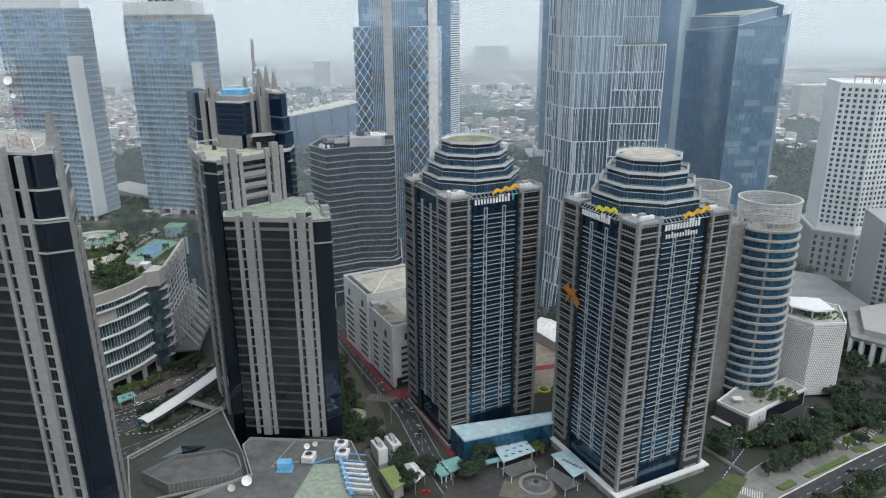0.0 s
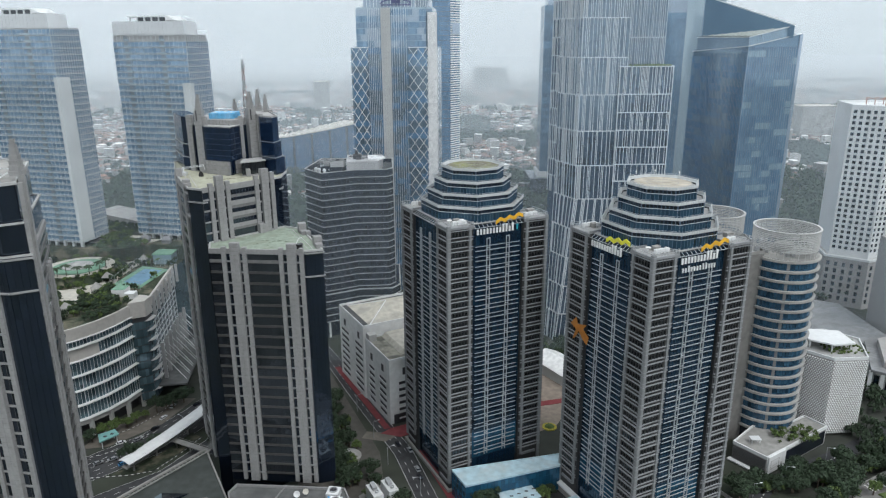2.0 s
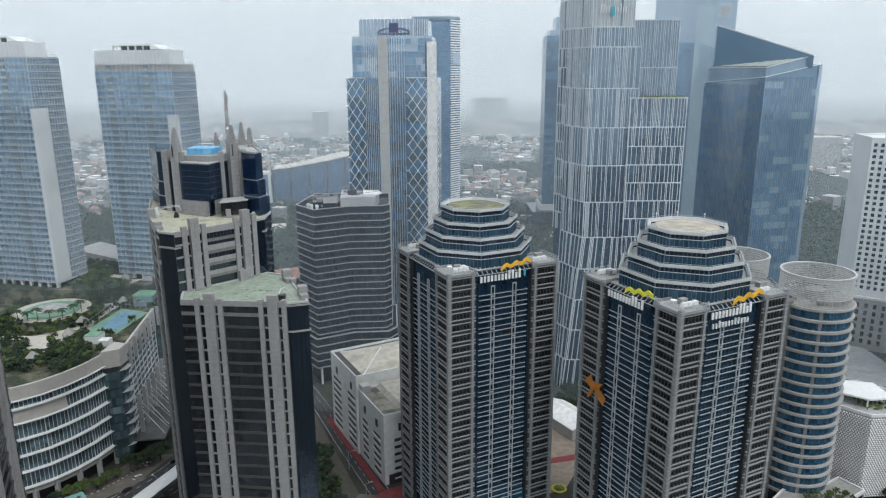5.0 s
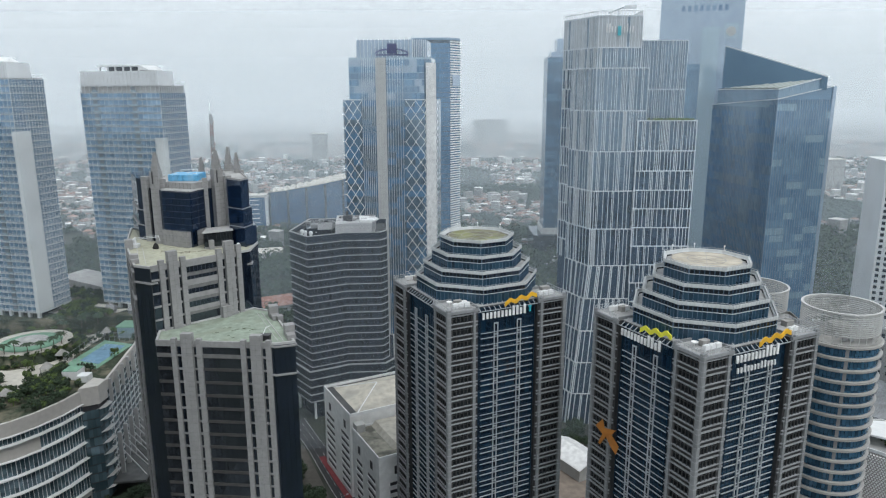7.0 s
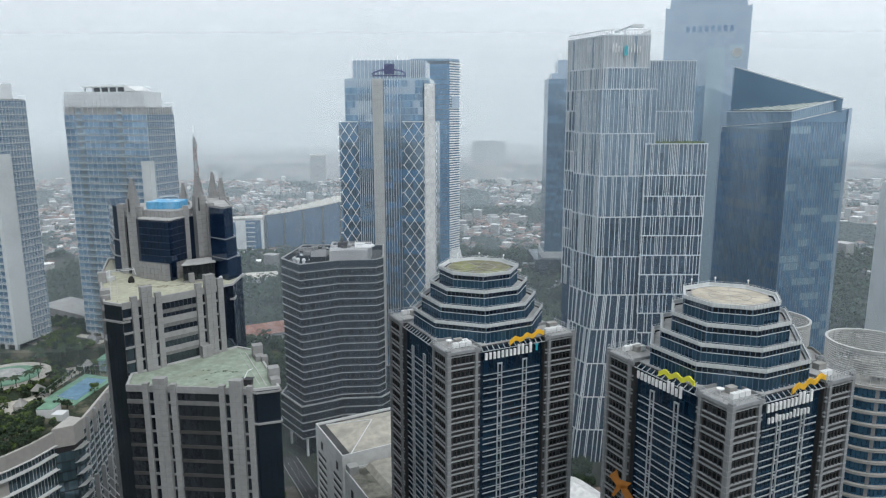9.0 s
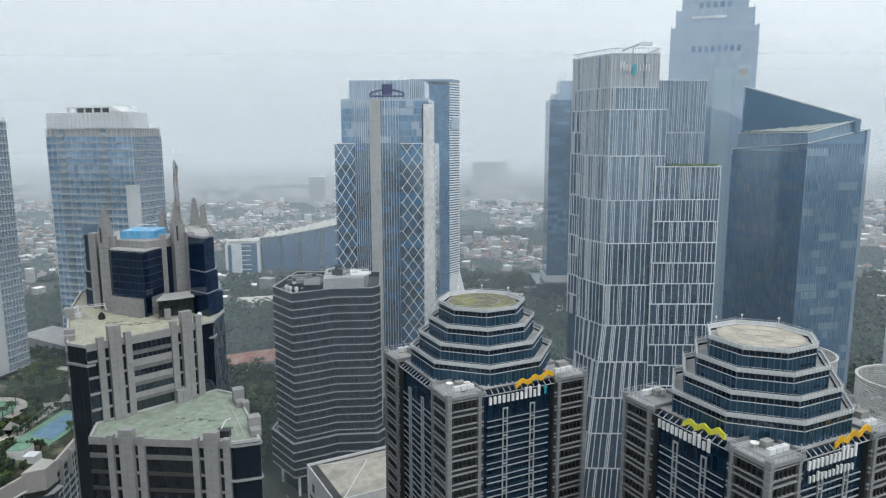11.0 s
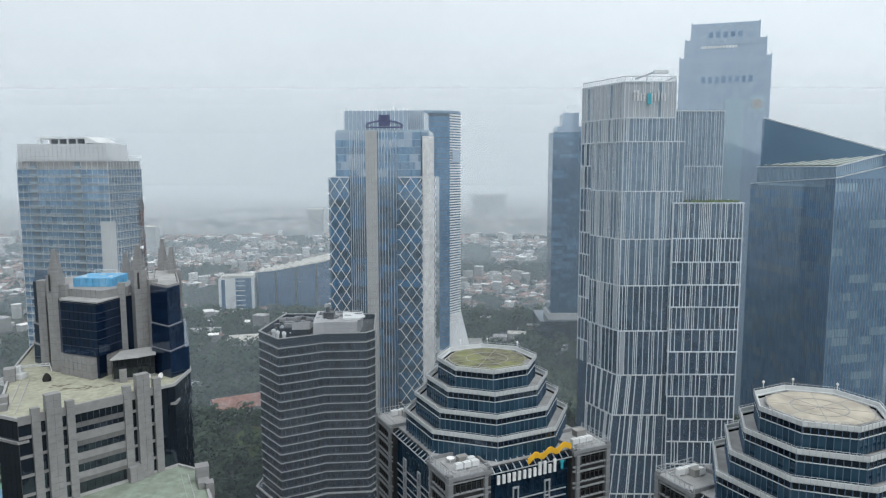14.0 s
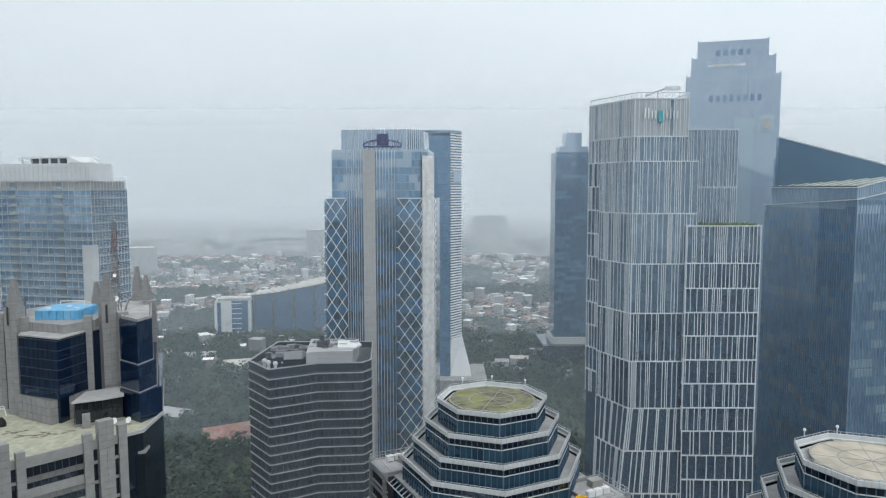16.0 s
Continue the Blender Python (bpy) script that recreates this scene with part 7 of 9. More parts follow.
    part("court_fence", fence_, STEEL, t, "thin steel court fence")
    part("garden_path", Geo().prism([(-204, 352), (-186, 346), (-182, 352), (-190, 360), (-186, 372), (-194, 374), (-198, 360)], H - 0.4, H - 0.26), BEIGE, t)
    for x, y in ((-189, 386), (-187, 369), (-188, 339), (-182, 419)):
        huts = Geo().prism([(x - 2.5, y - 2.5), (x + 2.5, y - 2.5), (x + 2.5, y + 2.5), (x - 2.5, y + 2.5)], H + 2.2, H + 5, [(x - 0.2, y - 0.2), (x + 0.2, y - 0.2), (x + 0.2, y + 0.2), (x - 0.2, y + 0.2)])
        for dx in (-2, 2):
            huts.box(x + dx - 0.15, x + dx + 0.15, y - 2, y - 1.7, H - 0.4, H + 2.3).box(x + dx - 0.15, x + dx + 0.15, y + 1.7, y + 2, H - 0.4, H + 2.3)
        part("garden_hut", huts, CONCRETE, t, "grey pyramid-roofed garden hut")
    return t


mall()


# ---- annex roofs below the granite tower ----
annex = thing("annex_building", 0, 0, 0, 0, "low annex with stained dark flat roof and raised parapets", "annex building")
AZ = 23.0
main_roof = [(-80.9, 238.2), (-72.6, 219.6), (-110, 196), (-104, 150), (-40, 150), (-18, 196), (-25.2, 210), (-37.4, 240.6), (-79.0, 243.6)]
part("wall", Geo().prism(main_roof[::1], 0, AZ - 0.6), CONCRETE, annex, "grey annex wall")
part("roof", Geo().prism(inset(main_roof, 0.3), AZ - 0.6, AZ - 0.3), ANNEX_ROOF, annex, "stained grey roof")
part("parapet", Geo().rim(main_roof, 0.5, AZ - 0.6, AZ + 0.7), STONE, annex, "pale parapet")
wing_roof = [(-117, 215.4), (-112, 205), (-73.2, 219.8), (-80.1, 236), (-99.5, 270.7), (-125.2, 233.4)]
part("wall", Geo().prism(wing_roof, 0, AZ - 2.0), surface("dark_green_felt", (0.052, 0.060, 0.056), 0.75, spread=0.2, wear=0.5, wear_size=0.08), annex, "dark roofed wing")
part("parapet", Geo().rim(wing_roof, 0.5, AZ - 2, AZ - 1.2), CONCRETE, annex)
octo = [(-112.8, 218.6), (-100.6, 211.3), (-78.5, 217.0), (-76.4, 221.5), (-80.2, 229.4), (-86.8, 233.2), (-104, 229)]
part("raised_roof", Geo().prism(octo, AZ - 2, AZ + 0.6), STONE_DIM, annex, "raised panelled roof drum")
part("parapet", Geo().rim(octo, 0.5, AZ + 0.6, AZ + 2.4), STONE_DIM, annex, "raised parapet")
part("roof", Geo().prism(inset(octo, 0.6), AZ + 0.6, AZ + 0.9), ANNEX_ROOF, annex)
ribs_ = Geo()
for p, q in zip(octo, octo[1:] + octo[:1]):
    m, L = wall_frame(p, q)
    for k in range(int(L / 1.4)):
        ribs_.beam(m @ Vector((1.4 * k + 0.7, -0.08, AZ - 1.9)), m @ Vector((1.4 * k + 0.7, -0.08, AZ + 2.3)), 0.16)
part("panel_rib", ribs_, STONE, annex, "pale upright panel ribs")
sky = [Vector((-112.3, 232.6, 21.1)), Vector((-103.0, 232.5, 24.4)), Vector((-96.5, 241.2, 21.1)), Vector((-107.1, 241.7, 21.1))]
# Lit and shaded side of one skylight, told apart by glass colour.
part("skylight", Geo().poly([sky[0], sky[1], sky[3]]).poly([sky[0], Vector((-103, 232.5, 21.1)), sky[1]]), GLASS_PALE, annex, "skylight facet coloured as lit")
part("skylight", Geo().poly([sky[1], sky[2], sky[3]]).poly([Vector((-103, 232.5, 21.1)), sky[2], sky[1]]), GLASS_DARK, annex, "skylight facet coloured as shaded")
part("green_roof", Geo().prism([(-56, 196), (-31, 198), (-38, 226), (-50, 226)], AZ - 0.3, AZ + 0.2), ROOF_GREEN, annex, "green roof patch")
part("roof_curb", Geo().beam((-100, 200, AZ), (-72, 220, AZ), 0.5, 0.8).beam((-60, 243, AZ), (-66, 224, AZ), 0.4, 0.6).beam((-66, 224, AZ), (-56, 228, AZ), 0.4, 0.6), STONE, annex, "pale roof curbs")


def chiller(x, y, turn, w=4.6, d=4.6, h=3.0):
    t = thing("cooling_unit", x, y, AZ - 0.3, turn, "weathered white rooftop cooling unit with a round fan", "cooling unit", "rooftop cooling units")
    body = Geo().box(-w / 2, w / 2, -d / 2, d / 2, 0.5, h)
    for i in (-1, 1):
        for j in (-1, 1):
            body.box(i * w * 0.42 - 0.15, i * w * 0.42 + 0.15, j * d * 0.42 - 0.15, j * d * 0.42 + 0.15, 0, 0.5)
    part("casing", body, WHITE, t)
    slats = Geo()
    for k in range(10):
        slats.box(-w / 2 + 0.2, w / 2 - 0.2, -d / 2 - 0.06, -d / 2, 0.7 + 0.2 * k, 0.78 + 0.2 * k)
    part("louvres", slats, GREY_CLAD, t)
    part("fan_ring", Geo().lathe([(1.55, h), (1.55, h + 0.5), (1.35, h + 0.5), (1.35, h)], 24), STEEL, t)
    part("fan", Geo().lathe([(1.35, h + 0.12), (0.3, h + 0.3), (0.05, h + 0.32)], 16), DARK_METAL, t, "dark fan grille")
    return t


for x, y in ((-52.4, 228.6), (-41.0, 236.3), (-39.6, 230.5)):
    chiller(x, y, -8)


def condenser(x, y):
    t = thing("condenser_bank", x, y, AZ - 0.3, -8, "row of small rooftop condensers on a steel frame", "condenser", "condenser banks")
    part("frame", Geo().box(-5, 5, -1.1, -0.9, 0.6, 0.8).box(-5, 5, 0.9, 1.1, 0.6, 0.8).box(-5, 5, -1.1, -0.9, 2.2, 2.3).box(-5, -4.8, -1, 1, 0, 2.3).box(4.8, 5, -1, 1, 0, 2.3), STEEL, t)
    unit = Geo().box(-0.55, 0.55, -0.5, 0.5, 0.8, 2.0).lathe([(0.4, 2.0), (0.4, 2.12), (0.05, 2.14)], 10).mesh("condenser")
    for k in range(8):
        part("condenser", unit, WHITE_METAL, t, "", Matrix.Translation((-4.2 + 1.2 * k, 0, 0)))
    return t


for k in range(6):
    condenser(-35.0 + 0.9 * k, 224.0 - 3.0 * k)
pipes = Geo()
for k in range(3):
    pipes.beam((-43 + 0.55 * k, 235 - k * 0.6, AZ + 1.6), (-37 + 3.5 + 0.55 * k, 206, AZ + 1.6), 0.4)
for k in range(5):
    pipes.beam((-42.5 + 1.3 * k, 231 - 4.5 * k, AZ + 1.6), (-30.5 + 0.8 * k, 229.5 - 4.5 * k, AZ + 1.6), 0.35)
pipes.beam((-51, 225, AZ + 0.9), (-43, 229, AZ + 0.9), 0.35)
tagged(part("pipe_run", pipes, BLUE_PIPE, None), "blue pipes running across an annex roof", "pipes")
stands = Geo()
for k in range(12):
    y = 234 - 2.3 * k
    stands.box(-42.6 + 0.66 * k, -42.3 + 0.66 * k, y, y + 0.3, AZ - 0.4, AZ + 1.5)
part("pipe_stand", stands, STEEL, annex)
tank = thing("water_tank", -60.6, 223.3, AZ - 0.4, 0, "blue panelled water tank on the annex roof", "water tank")
down = Matrix.Translation((60.6, -223.3, 0.4 - AZ))
for ix in range(3):
    for iy in range(2):
        g = Geo()
        g.box(-63.2 + 1.75 * ix, -61.5 + 1.75 * ix, 221.6 + 1.75 * iy, 223.3 + 1.75 * iy, AZ + 0.1, AZ + 3.4)
        g.box(-63.0 + 1.75 * ix, -61.7 + 1.75 * ix, 221.5 + 1.75 * iy, 221.6 + 1.75 * iy, AZ + 0.4, AZ + 3.0)
        part("tank_section", g, BLUE_TANK, tank, "", down)
part("tank_base", Geo().box(-63.6, -57.6, 221.2, 225.4, AZ - 0.4, AZ + 0.1), BLUE_TANK, tank, "", down)
for x, y, r, mt in ((-72.6, 214.6, 1.9, SIGN_WHITE), (-77.0, 210.5, 1.4, BEIGE), (-54.5, 236.0, 1.2, SIGN_WHITE), (-51.5, 237.5, 1.1, BEIGE)):
    d = thing("satellite_dish", x, y, AZ - 0.3, 0, "round satellite dish on a short post", "satellite dish", "satellite dishes")
    part("post", Geo().tube((0, 0, 0), (0, 0, 1.6), 0.12), STEEL, d)
    dish(d, 0, -0.3, 1.9, r, 10, mt)


# ---- plaza between the towers ----
hall = thing("lobby_hall", 0, 0, 0, 0, "blue glazed lobby hall with pale blue flat roof", "lobby hall")
hall_ring = [(8.6, 257.2), (49.0, 271.0), (52, 280), (3.3, 268.2)]
part("wall", Geo().prism(inset(hall_ring, 0.3), 0, 11.4), GLASS_LOBBY, hall, "blue glazed wall")
part("roof", Geo().prism(hall_ring, 11.4, 12.1), BLUE_ROOF, hall, "pale blue stained roof")
for i in (0, 3):
    m, L = wall_frame(hall_ring[i], hall_ring[(i + 1) % 4])
    for k in range(4):
        pane_row(hall, m, 0, L, 0.0, 0.6 + 2.7 * k, 3.2 + 2.7 * k, max(2, round(L / 1.6)), GLASS_LOBBY, "window", 200)
    g = Geo()
    for k in range(int(L / 3.2) + 1):
        g.box(3.2 * k - 0.06, 3.2 * k + 0.06, -0.12, 0.05, 0, 11.4)
    for k in range(5):
        g.box(0, L, -0.1, 0.05, 0.4 + 2.7 * k, 0.6 + 2.7 * k)
    part("mullions", g, GLASS_LOBBY, hall, "", m)
part("roof_rim", Geo().rim(inset(hall_ring, -0.15), 0.5, 12.0, 12.4), BLUE_ROOF, hall)


def canopy(name, ring, z, mat, label, category, legs=True):
    t = thing(name, 0, 0, 0, 0, label, category, "plaza canopies")
    part("roof", Geo().prism(ring, z, z + 0.5), mat, t)
    if legs:
        g = Geo()
        for p in inset(ring, 1.0):
            g.tube((p[0], p[1], 0), (p[0], p[1], z), 0.22)
        part("posts", g, WHITE_METAL, t)
    return t


c1 = canopy("entrance_canopy", [(25.0, 251.1), (39.8, 259.4), (35.3, 270.3), (21.5, 263.4)], 5, BLUE_ROOF, "pale blue entrance canopy with dark skylight slots", "canopy")
c2 = canopy("entrance_canopy", [(53.3, 240.8), (60.4, 246.0), (54.3, 260.1), (46.3, 256.5)], 5, BLUE_ROOF, "pale blue entrance canopy beside a tower", "canopy")
for c, pts in ((c1, [(26 + 3.2 * k + 0.9 * j, 255 + 1.6 * k + 4.2 * j) for k in range(4) for j in range(3)]), (c2, [(50.5 + 1.2 * k, 252 - 1.1 * k) for k in range(6)])):
    g = Geo()
    for x, y in pts:
        g.box(x, x + 1.4, y, y + 0.7, 5.5, 5.62)
    part("skylight", g, DARK_METAL, c, "dark skylight slots")
canopy("walkway_canopy", [(-1.5, 242.7), (2.0, 244.8), (-2.0, 252.0), (-5.7, 250.4)], 4, TEAL, "low teal roofed walkway canopy on posts", "canopy")
canopy("walkway_canopy", [(2.4, 245.0), (9.5, 250.3), (5.8, 256.7), (-1.4, 252.8)], 4.3, TEAL, "low teal roofed walkway canopy on posts", "canopy")
canopy("walkway_canopy", [(9.6, 248.4), (24.6, 254.0), (23.6, 256.4), (8.4, 250.8)], 3.8, TEAL, "low teal roofed walkway canopy on posts", "canopy")


def trellis(ring, label):
    t = thing("trellis_canopy", 0, 0, 0, 0, label, "trellis", "plaza trellises")
    g = Geo()
    a, b, c, d = [Vector((*p, 3.6)) for p in ring]
    for k in range(11):
        s = k / 10
        g.beam(a.lerp(b, s), d.lerp(c, s), 0.25)
        g.beam(a.lerp(d, s), b.lerp(c, s), 0.25)
    part("lattice", g, STEEL_DULL, t)
    legs = Geo()
    for p in inset(ring, 0.6):
        legs.tube((p[0], p[1], 0), (p[0], p[1], 3.6), 0.18)
    part("posts", legs, WHITE_METAL, t)


trellis([(24.1, 249.3), (27.9, 243.5), (39.6, 250.3), (37.5, 256.4)], "pale lattice trellis in the plaza")
trellis([(42.4, 246.4), (48.8, 234.6), (55.7, 238.8), (46.1, 249.9)], "pale lattice trellis beside a tower")
fount = thing("fountain", 38.2, 243.4, 0, 0, "round grey fountain with radial spokes", "fountain")
part("basin", Geo().lathe([(7.2, 0), (7.2, 0.6), (6.7, 0.6), (6.7, 0.2), (0.1, 0.2)], 36), CONCRETE, fount)
part("cone", Geo().lathe([(5.8, 0.2), (1.2, 1.2), (1.2, 1.5), (0.6, 1.5), (0.6, 1.0), (0.05, 1.0)], 28), CONCRETE_DARK, fount, "dark ribbed cone")
g = Geo()
for k in range(28):
    a = 2 * math.pi * k / 28
    g.beam((1.3 * math.cos(a), 1.3 * math.sin(a), 1.25), (5.8 * math.cos(a), 5.8 * math.sin(a), 0.3), 0.12)
part("spokes", g, STEEL, fount)
solid("plaza", Geo().prism([(-3, 232), (24, 190), (66, 205), (70, 232), (60, 262), (48, 270), (8, 256)], -0.02, 0.06), surface("plaza_paving", (0.062, 0.060, 0.060), 0.85, wear=0.5, wear_size=0.1), "dark paved plaza", "plaza", kind="structure")
solid("pavement", Geo().prism([(22, 236), (40, 231), (46, 237), (46, 247), (36, 251), (26, 248)], 0.06, 0.18), PAVING, "tan paved island", "pavement", kind="structure")
base_r = thing("tower_plinth", 79.17, 262.4, 0, TURN_A, "white ledged plinth round a bank tower", "plinth")
part("ledge", Geo().rim([(-24.5, -25.5), (25, -25.5), (25, 24), (-24.5, 24)], 2.4, 3.6, 4.4), WHITE, base_r, "white ledge")
part("wall", Geo().rim([(-23.6, -24), (24, -24), (24, 23.6), (-23.6, 23.6)], 1.0, 0, 3.6), CONCRETE, base_r)
base_l = thing("tower_plinth", 12.43, 300.4, 0, TURN_A, "grey plinth round a bank tower", "plinth")
part("wall", Geo().rim([(-23.4, -23.4), (23.4, -23.4), (23.4, 23.4), (-23.4, 23.4)], 1.0, 0, 1.4), CONCRETE, base_l)
# orange figure on the glass bay
m, L = wall_frame((-22.62, 22.62), (-22.62, -22.62))
g = Geo()
for pts in ([(0, 3), (2.4, 6.5), (3.2, 4.0), (7, 5.4), (5.2, 2.6), (3.4, 1.2)], [(3.2, 2.4), (5.2, 3.4), (8.2, 1.0), (7.4, -2.2), (5.4, -0.6)], [(2.6, 1.8), (3.6, 1.0), (1.8, -2.4), (1.2, -2.2)]):
    n = len(g.v)
    g.poly([(x, -1.2, z) for x, z in pts[::-1]]).poly([(x, -1.05, z) for x, z in pts])
part("wall_ornament", g, ORANGE, right_bank, "orange winged ornament on the glass", m @ Matrix.Translation((3.8, 0.6, 75)) @ Matrix.Diagonal((1.4, 1, 1.05, 1)))

# ---- yard between the bank towers ----
solid("yard", Geo().prism([(38, 312), (56, 322), (76, 360), (80, 398), (52, 392), (44, 350)], 0, 0.08), surface("yard_paving", (0.24, 0.20, 0.165), 0.9, wear=0.4, wear_size=0.1), "tan paved yard", "yard", kind="structure")
solid("pavement", Geo().prism([(48, 341), (64, 345), (66, 350), (50, 346)], 0.08, 0.3), RED_PAVE, "red paved strip in a yard", "pavement", kind="structure")
tent2 = thing("tent_roof", 0, 0, 0, 0, "long white tensioned tent roof in a yard", "tent")
ridge = Geo()
for k in range(5):
    a, b = Vector((52, 386, 6.4)).lerp(Vector((66, 362, 6.4)), k / 5), Vector((52, 386, 6.4)).lerp(Vector((66, 362, 6.4)), (k + 1) / 5)
    n = Vector((16, 10, 0))
    mid_a, mid_b = a + n * 0.5 + Vector((0, 0, 4)), b + n * 0.5 + Vector((0, 0, 4))
    ridge.poly([a, b, mid_b, mid_a]).poly([mid_a, mid_b, b + n, a + n])
    ridge.poly([a - Vector((0, 0, 0.3)), mid_a - Vector((0, 0, 0.3)), mid_b - Vector((0, 0, 0.3)), b - Vector((0, 0, 0.3))]).poly([mid_a - Vector((0, 0, 0.3)), a + n - Vector((0, 0, 0.3)), b + n - Vector((0, 0, 0.3)), mid_b - Vector((0, 0, 0.3))])
part("roof", ridge, SIGN_WHITE, tent2)
part("wall", Geo().prism([(52.6, 385.5), (66.2, 363), (80.5, 372), (67, 394.5)], 0, 6.2), BEIGE_CLAD, tent2)
bed = thing("flower_bed", 52.5, 321, 0, 0, "round yellow and green flower bed", "flower bed")
part("rim", Geo().lathe([(3.6, 0), (3.6, 0.5), (2.4, 0.6)], 24), surface("marigolds", (0.38, 0.33, 0.05), 0.9, spread=0.5, size=1.5), bed, "yellow flowering rim")
part("planting", Geo().lathe([(2.4, 0.5), (1.6, 1.3), (0.1, 1.6)], 14), FOLIAGE_LIGHT, bed)

# ---- buildings behind the patterned block ----
long_roof = thing("long_hall", 0, 0, 0, 0, "long low hall with pale sloping roof", "hall")
part("wall", Geo().prism([(216, 428), (253, 388), (262, 394), (262, 446), (226, 470)], 0, 11), GREY_CLAD, long_roof)
part("roof", Geo().prism([(214, 428), (252.6, 385), (264, 393), (264, 448), (224, 474)], 11, [12.4, 12.4, 15, 15, 14]), SHEET_GREY, long_roof, "pale grey sheet roof")
col = thing("colonnade_building", 0, 0, 0, 0, "grey roofed building with tall pale columns", "public building")
col_ring = [(228, 351), (262, 322), (300, 350), (276, 398), (246, 388)]
part("wall", Geo().prism(inset(col_ring, 2.2), 0, 14), BEIGE_CLAD, col)
part("roof", Geo().prism(col_ring, 14, 15.4), SHEET_GREY, col, "flat grey roof")
part("attic", Geo().prism(inset(col_ring, 6), 15.4, 19), GREY_CLAD, col)
m, L = wall_frame(col_ring[0], col_ring[1])
for k in range(9):
    part("column", Geo().box(L * k / 8 - 0.9, L * k / 8 + 0.9, 0.4, 2.0, 0, 14), WHITE, col, "", m)
for k in range(8):
    part("window", Geo().box(L * (k + 0.28) / 8, L * (k + 0.72) / 8, 2.0, 2.4, 1, 12), GLASS_DARK, col, "", m)
slab_b = thing("apartment_block", 0, 0, 0, 0, "grey-brown apartment block with dark windows", "apartment block")
sr = [(268, 402), (284, 384), (330, 400), (320, 440), (276, 436)]
part("wall", Geo().prism(sr, 0, 66), GREY_CLAD, slab_b)
for i in (0, 1):
    m, L = wall_frame(sr[i], sr[i + 1])
    for k in range(17):
        for j in range(int(L / 4)):
            batch(slab_b, "window", GLASS_GREY, 120).add(m, 4 * j + 0.8, 4 * j + 3.2, -0.08, 0.1, 6 + 3.5 * k, 7.9 + 3.5 * k)
        batch(slab_b, "floor_band", CONCRETE, 60).add(m, 0, L, -0.3, 0.1, 4.6 + 3.5 * k, 5.1 + 3.5 * k)

# ---- roads ----
def road(name, pts, width, mat=None, z=0.02, lines=True, label="dark asphalt city road", kind="structure"):
    """A strip along a centre line, with dashed lane paint."""
    g, marks = Geo(), Geo()
    left, right = [], []
    for i, p in enumerate(pts):
        a, b = Vector(pts[max(0, i - 1)]), Vector(pts[min(len(pts) - 1, i + 1)])
        d = (b - a).normalized()
        n = Vector((-d.y, d.x))
        left.append(Vector(p) + n * width / 2)
        right.append(Vector(p) - n * width / 2)
    for i in range(len(pts) - 1):
        g.poly([(*right[i], z), (*right[i + 1], z), (*left[i + 1], z), (*left[i], z)])
    ob = solid(name, g, mat or ASPHALT, label, "road", kind=kind)
    if lines:
        lanes = max(1, round(width / 3.6))
        for i in range(len(pts) - 1):
            a, b = Vector(pts[i]), Vector(pts[i + 1])
            d, L = (b - a).normalized(), (b - a).length
            n = Vector((-d.y, d.x))
            for k in range(int(L / 6)):
                for j in range(1, lanes):
                    o = n * (j * width / lanes - width / 2)
                    p, q = a + d * (6 * k) + o, a + d * (6 * k + 2.6) + o
                    w = n * 0.09
                    marks.poly([(*(p - w), z + 0.012), (*(q - w), z + 0.012), (*(q + w), z + 0.012), (*(p + w), z + 0.012)])
            for s in (-1, 1):
                o, w = n * (s * (width / 2 - 0.35)), n * 0.08
                marks.poly([(*(a + o - w), z + 0.012), (*(b + o - w), z + 0.012), (*(b + o + w), z + 0.012), (*(a + o + w), z + 0.012)])
        solid("road_marking", marks, PAINT_LINE, "worn white lane markings on asphalt", "road marking", kind="structure")
    return ob


def kerb(pts, width=0.35, height=0.22, mat=None, striped=True):
    dark, pale = Geo(), Geo()
    for a, b in zip(pts, pts[1:]):
        a, b = Vector((*a, height / 2)), Vector((*b, height / 2))
        n = max(1, int((b - a).length / 1.2))
        for k in range(n):
            (pale if k % 2 or not striped else dark).beam(a.lerp(b, k / n), a.lerp(b, (k + 1) / n), width, height)
    solid("kerb", pale, PAINT_LINE, "pale painted kerb stones", "kerb", kind="structure")
    if striped:
        solid("kerb", dark, DARK_METAL, "black painted kerb stones", "kerb", kind="structure")


road("road", [(18, 205), (5, 236), (-6, 262), (-19, 300), (-30, 322), (-50, 362), (-66, 396), (-84, 430)], 9.5)
solid("pavement", Geo().prism([(3, 262), (-14.5, 306), (-12, 313), (6, 266)], 0, 0.2), RED_PAVE, "red paved strip beside a tower", "pavement", kind="structure")
solid("pavement", Geo().prism([(-31, 316), (-21, 313), (-12, 318), (-16, 326), (-26, 321)], 0, 0.2), RED_PAVE, "red paved corner", "pavement", kind="structure")
solid("pavement", Geo().prism([(-26.4, 321), (-61, 389), (-64, 388), (-29.5, 320)], 0, 0.15), RED_PAVE, "red paved strip along a parking building", "pavement", kind="structure")
solid("pavement", Geo().prism([(-40, 312), (-28, 309), (-23, 314), (-31, 317), (-38, 318)], 0.0, 0.12), PAVING, "tan paved forecourt", "pavement", kind="structure")
road("road", [(-230, 242), (-190, 268), (-160, 289), (-140, 309), (-126, 334), (-112, 372), (-98, 420)], 22, label="multi-lane asphalt avenue")
road("road", [(-210, 236), (-150, 262), (-124, 284), (-110, 312), (-98, 350)], 9, z=0.03, label="curving asphalt service road")
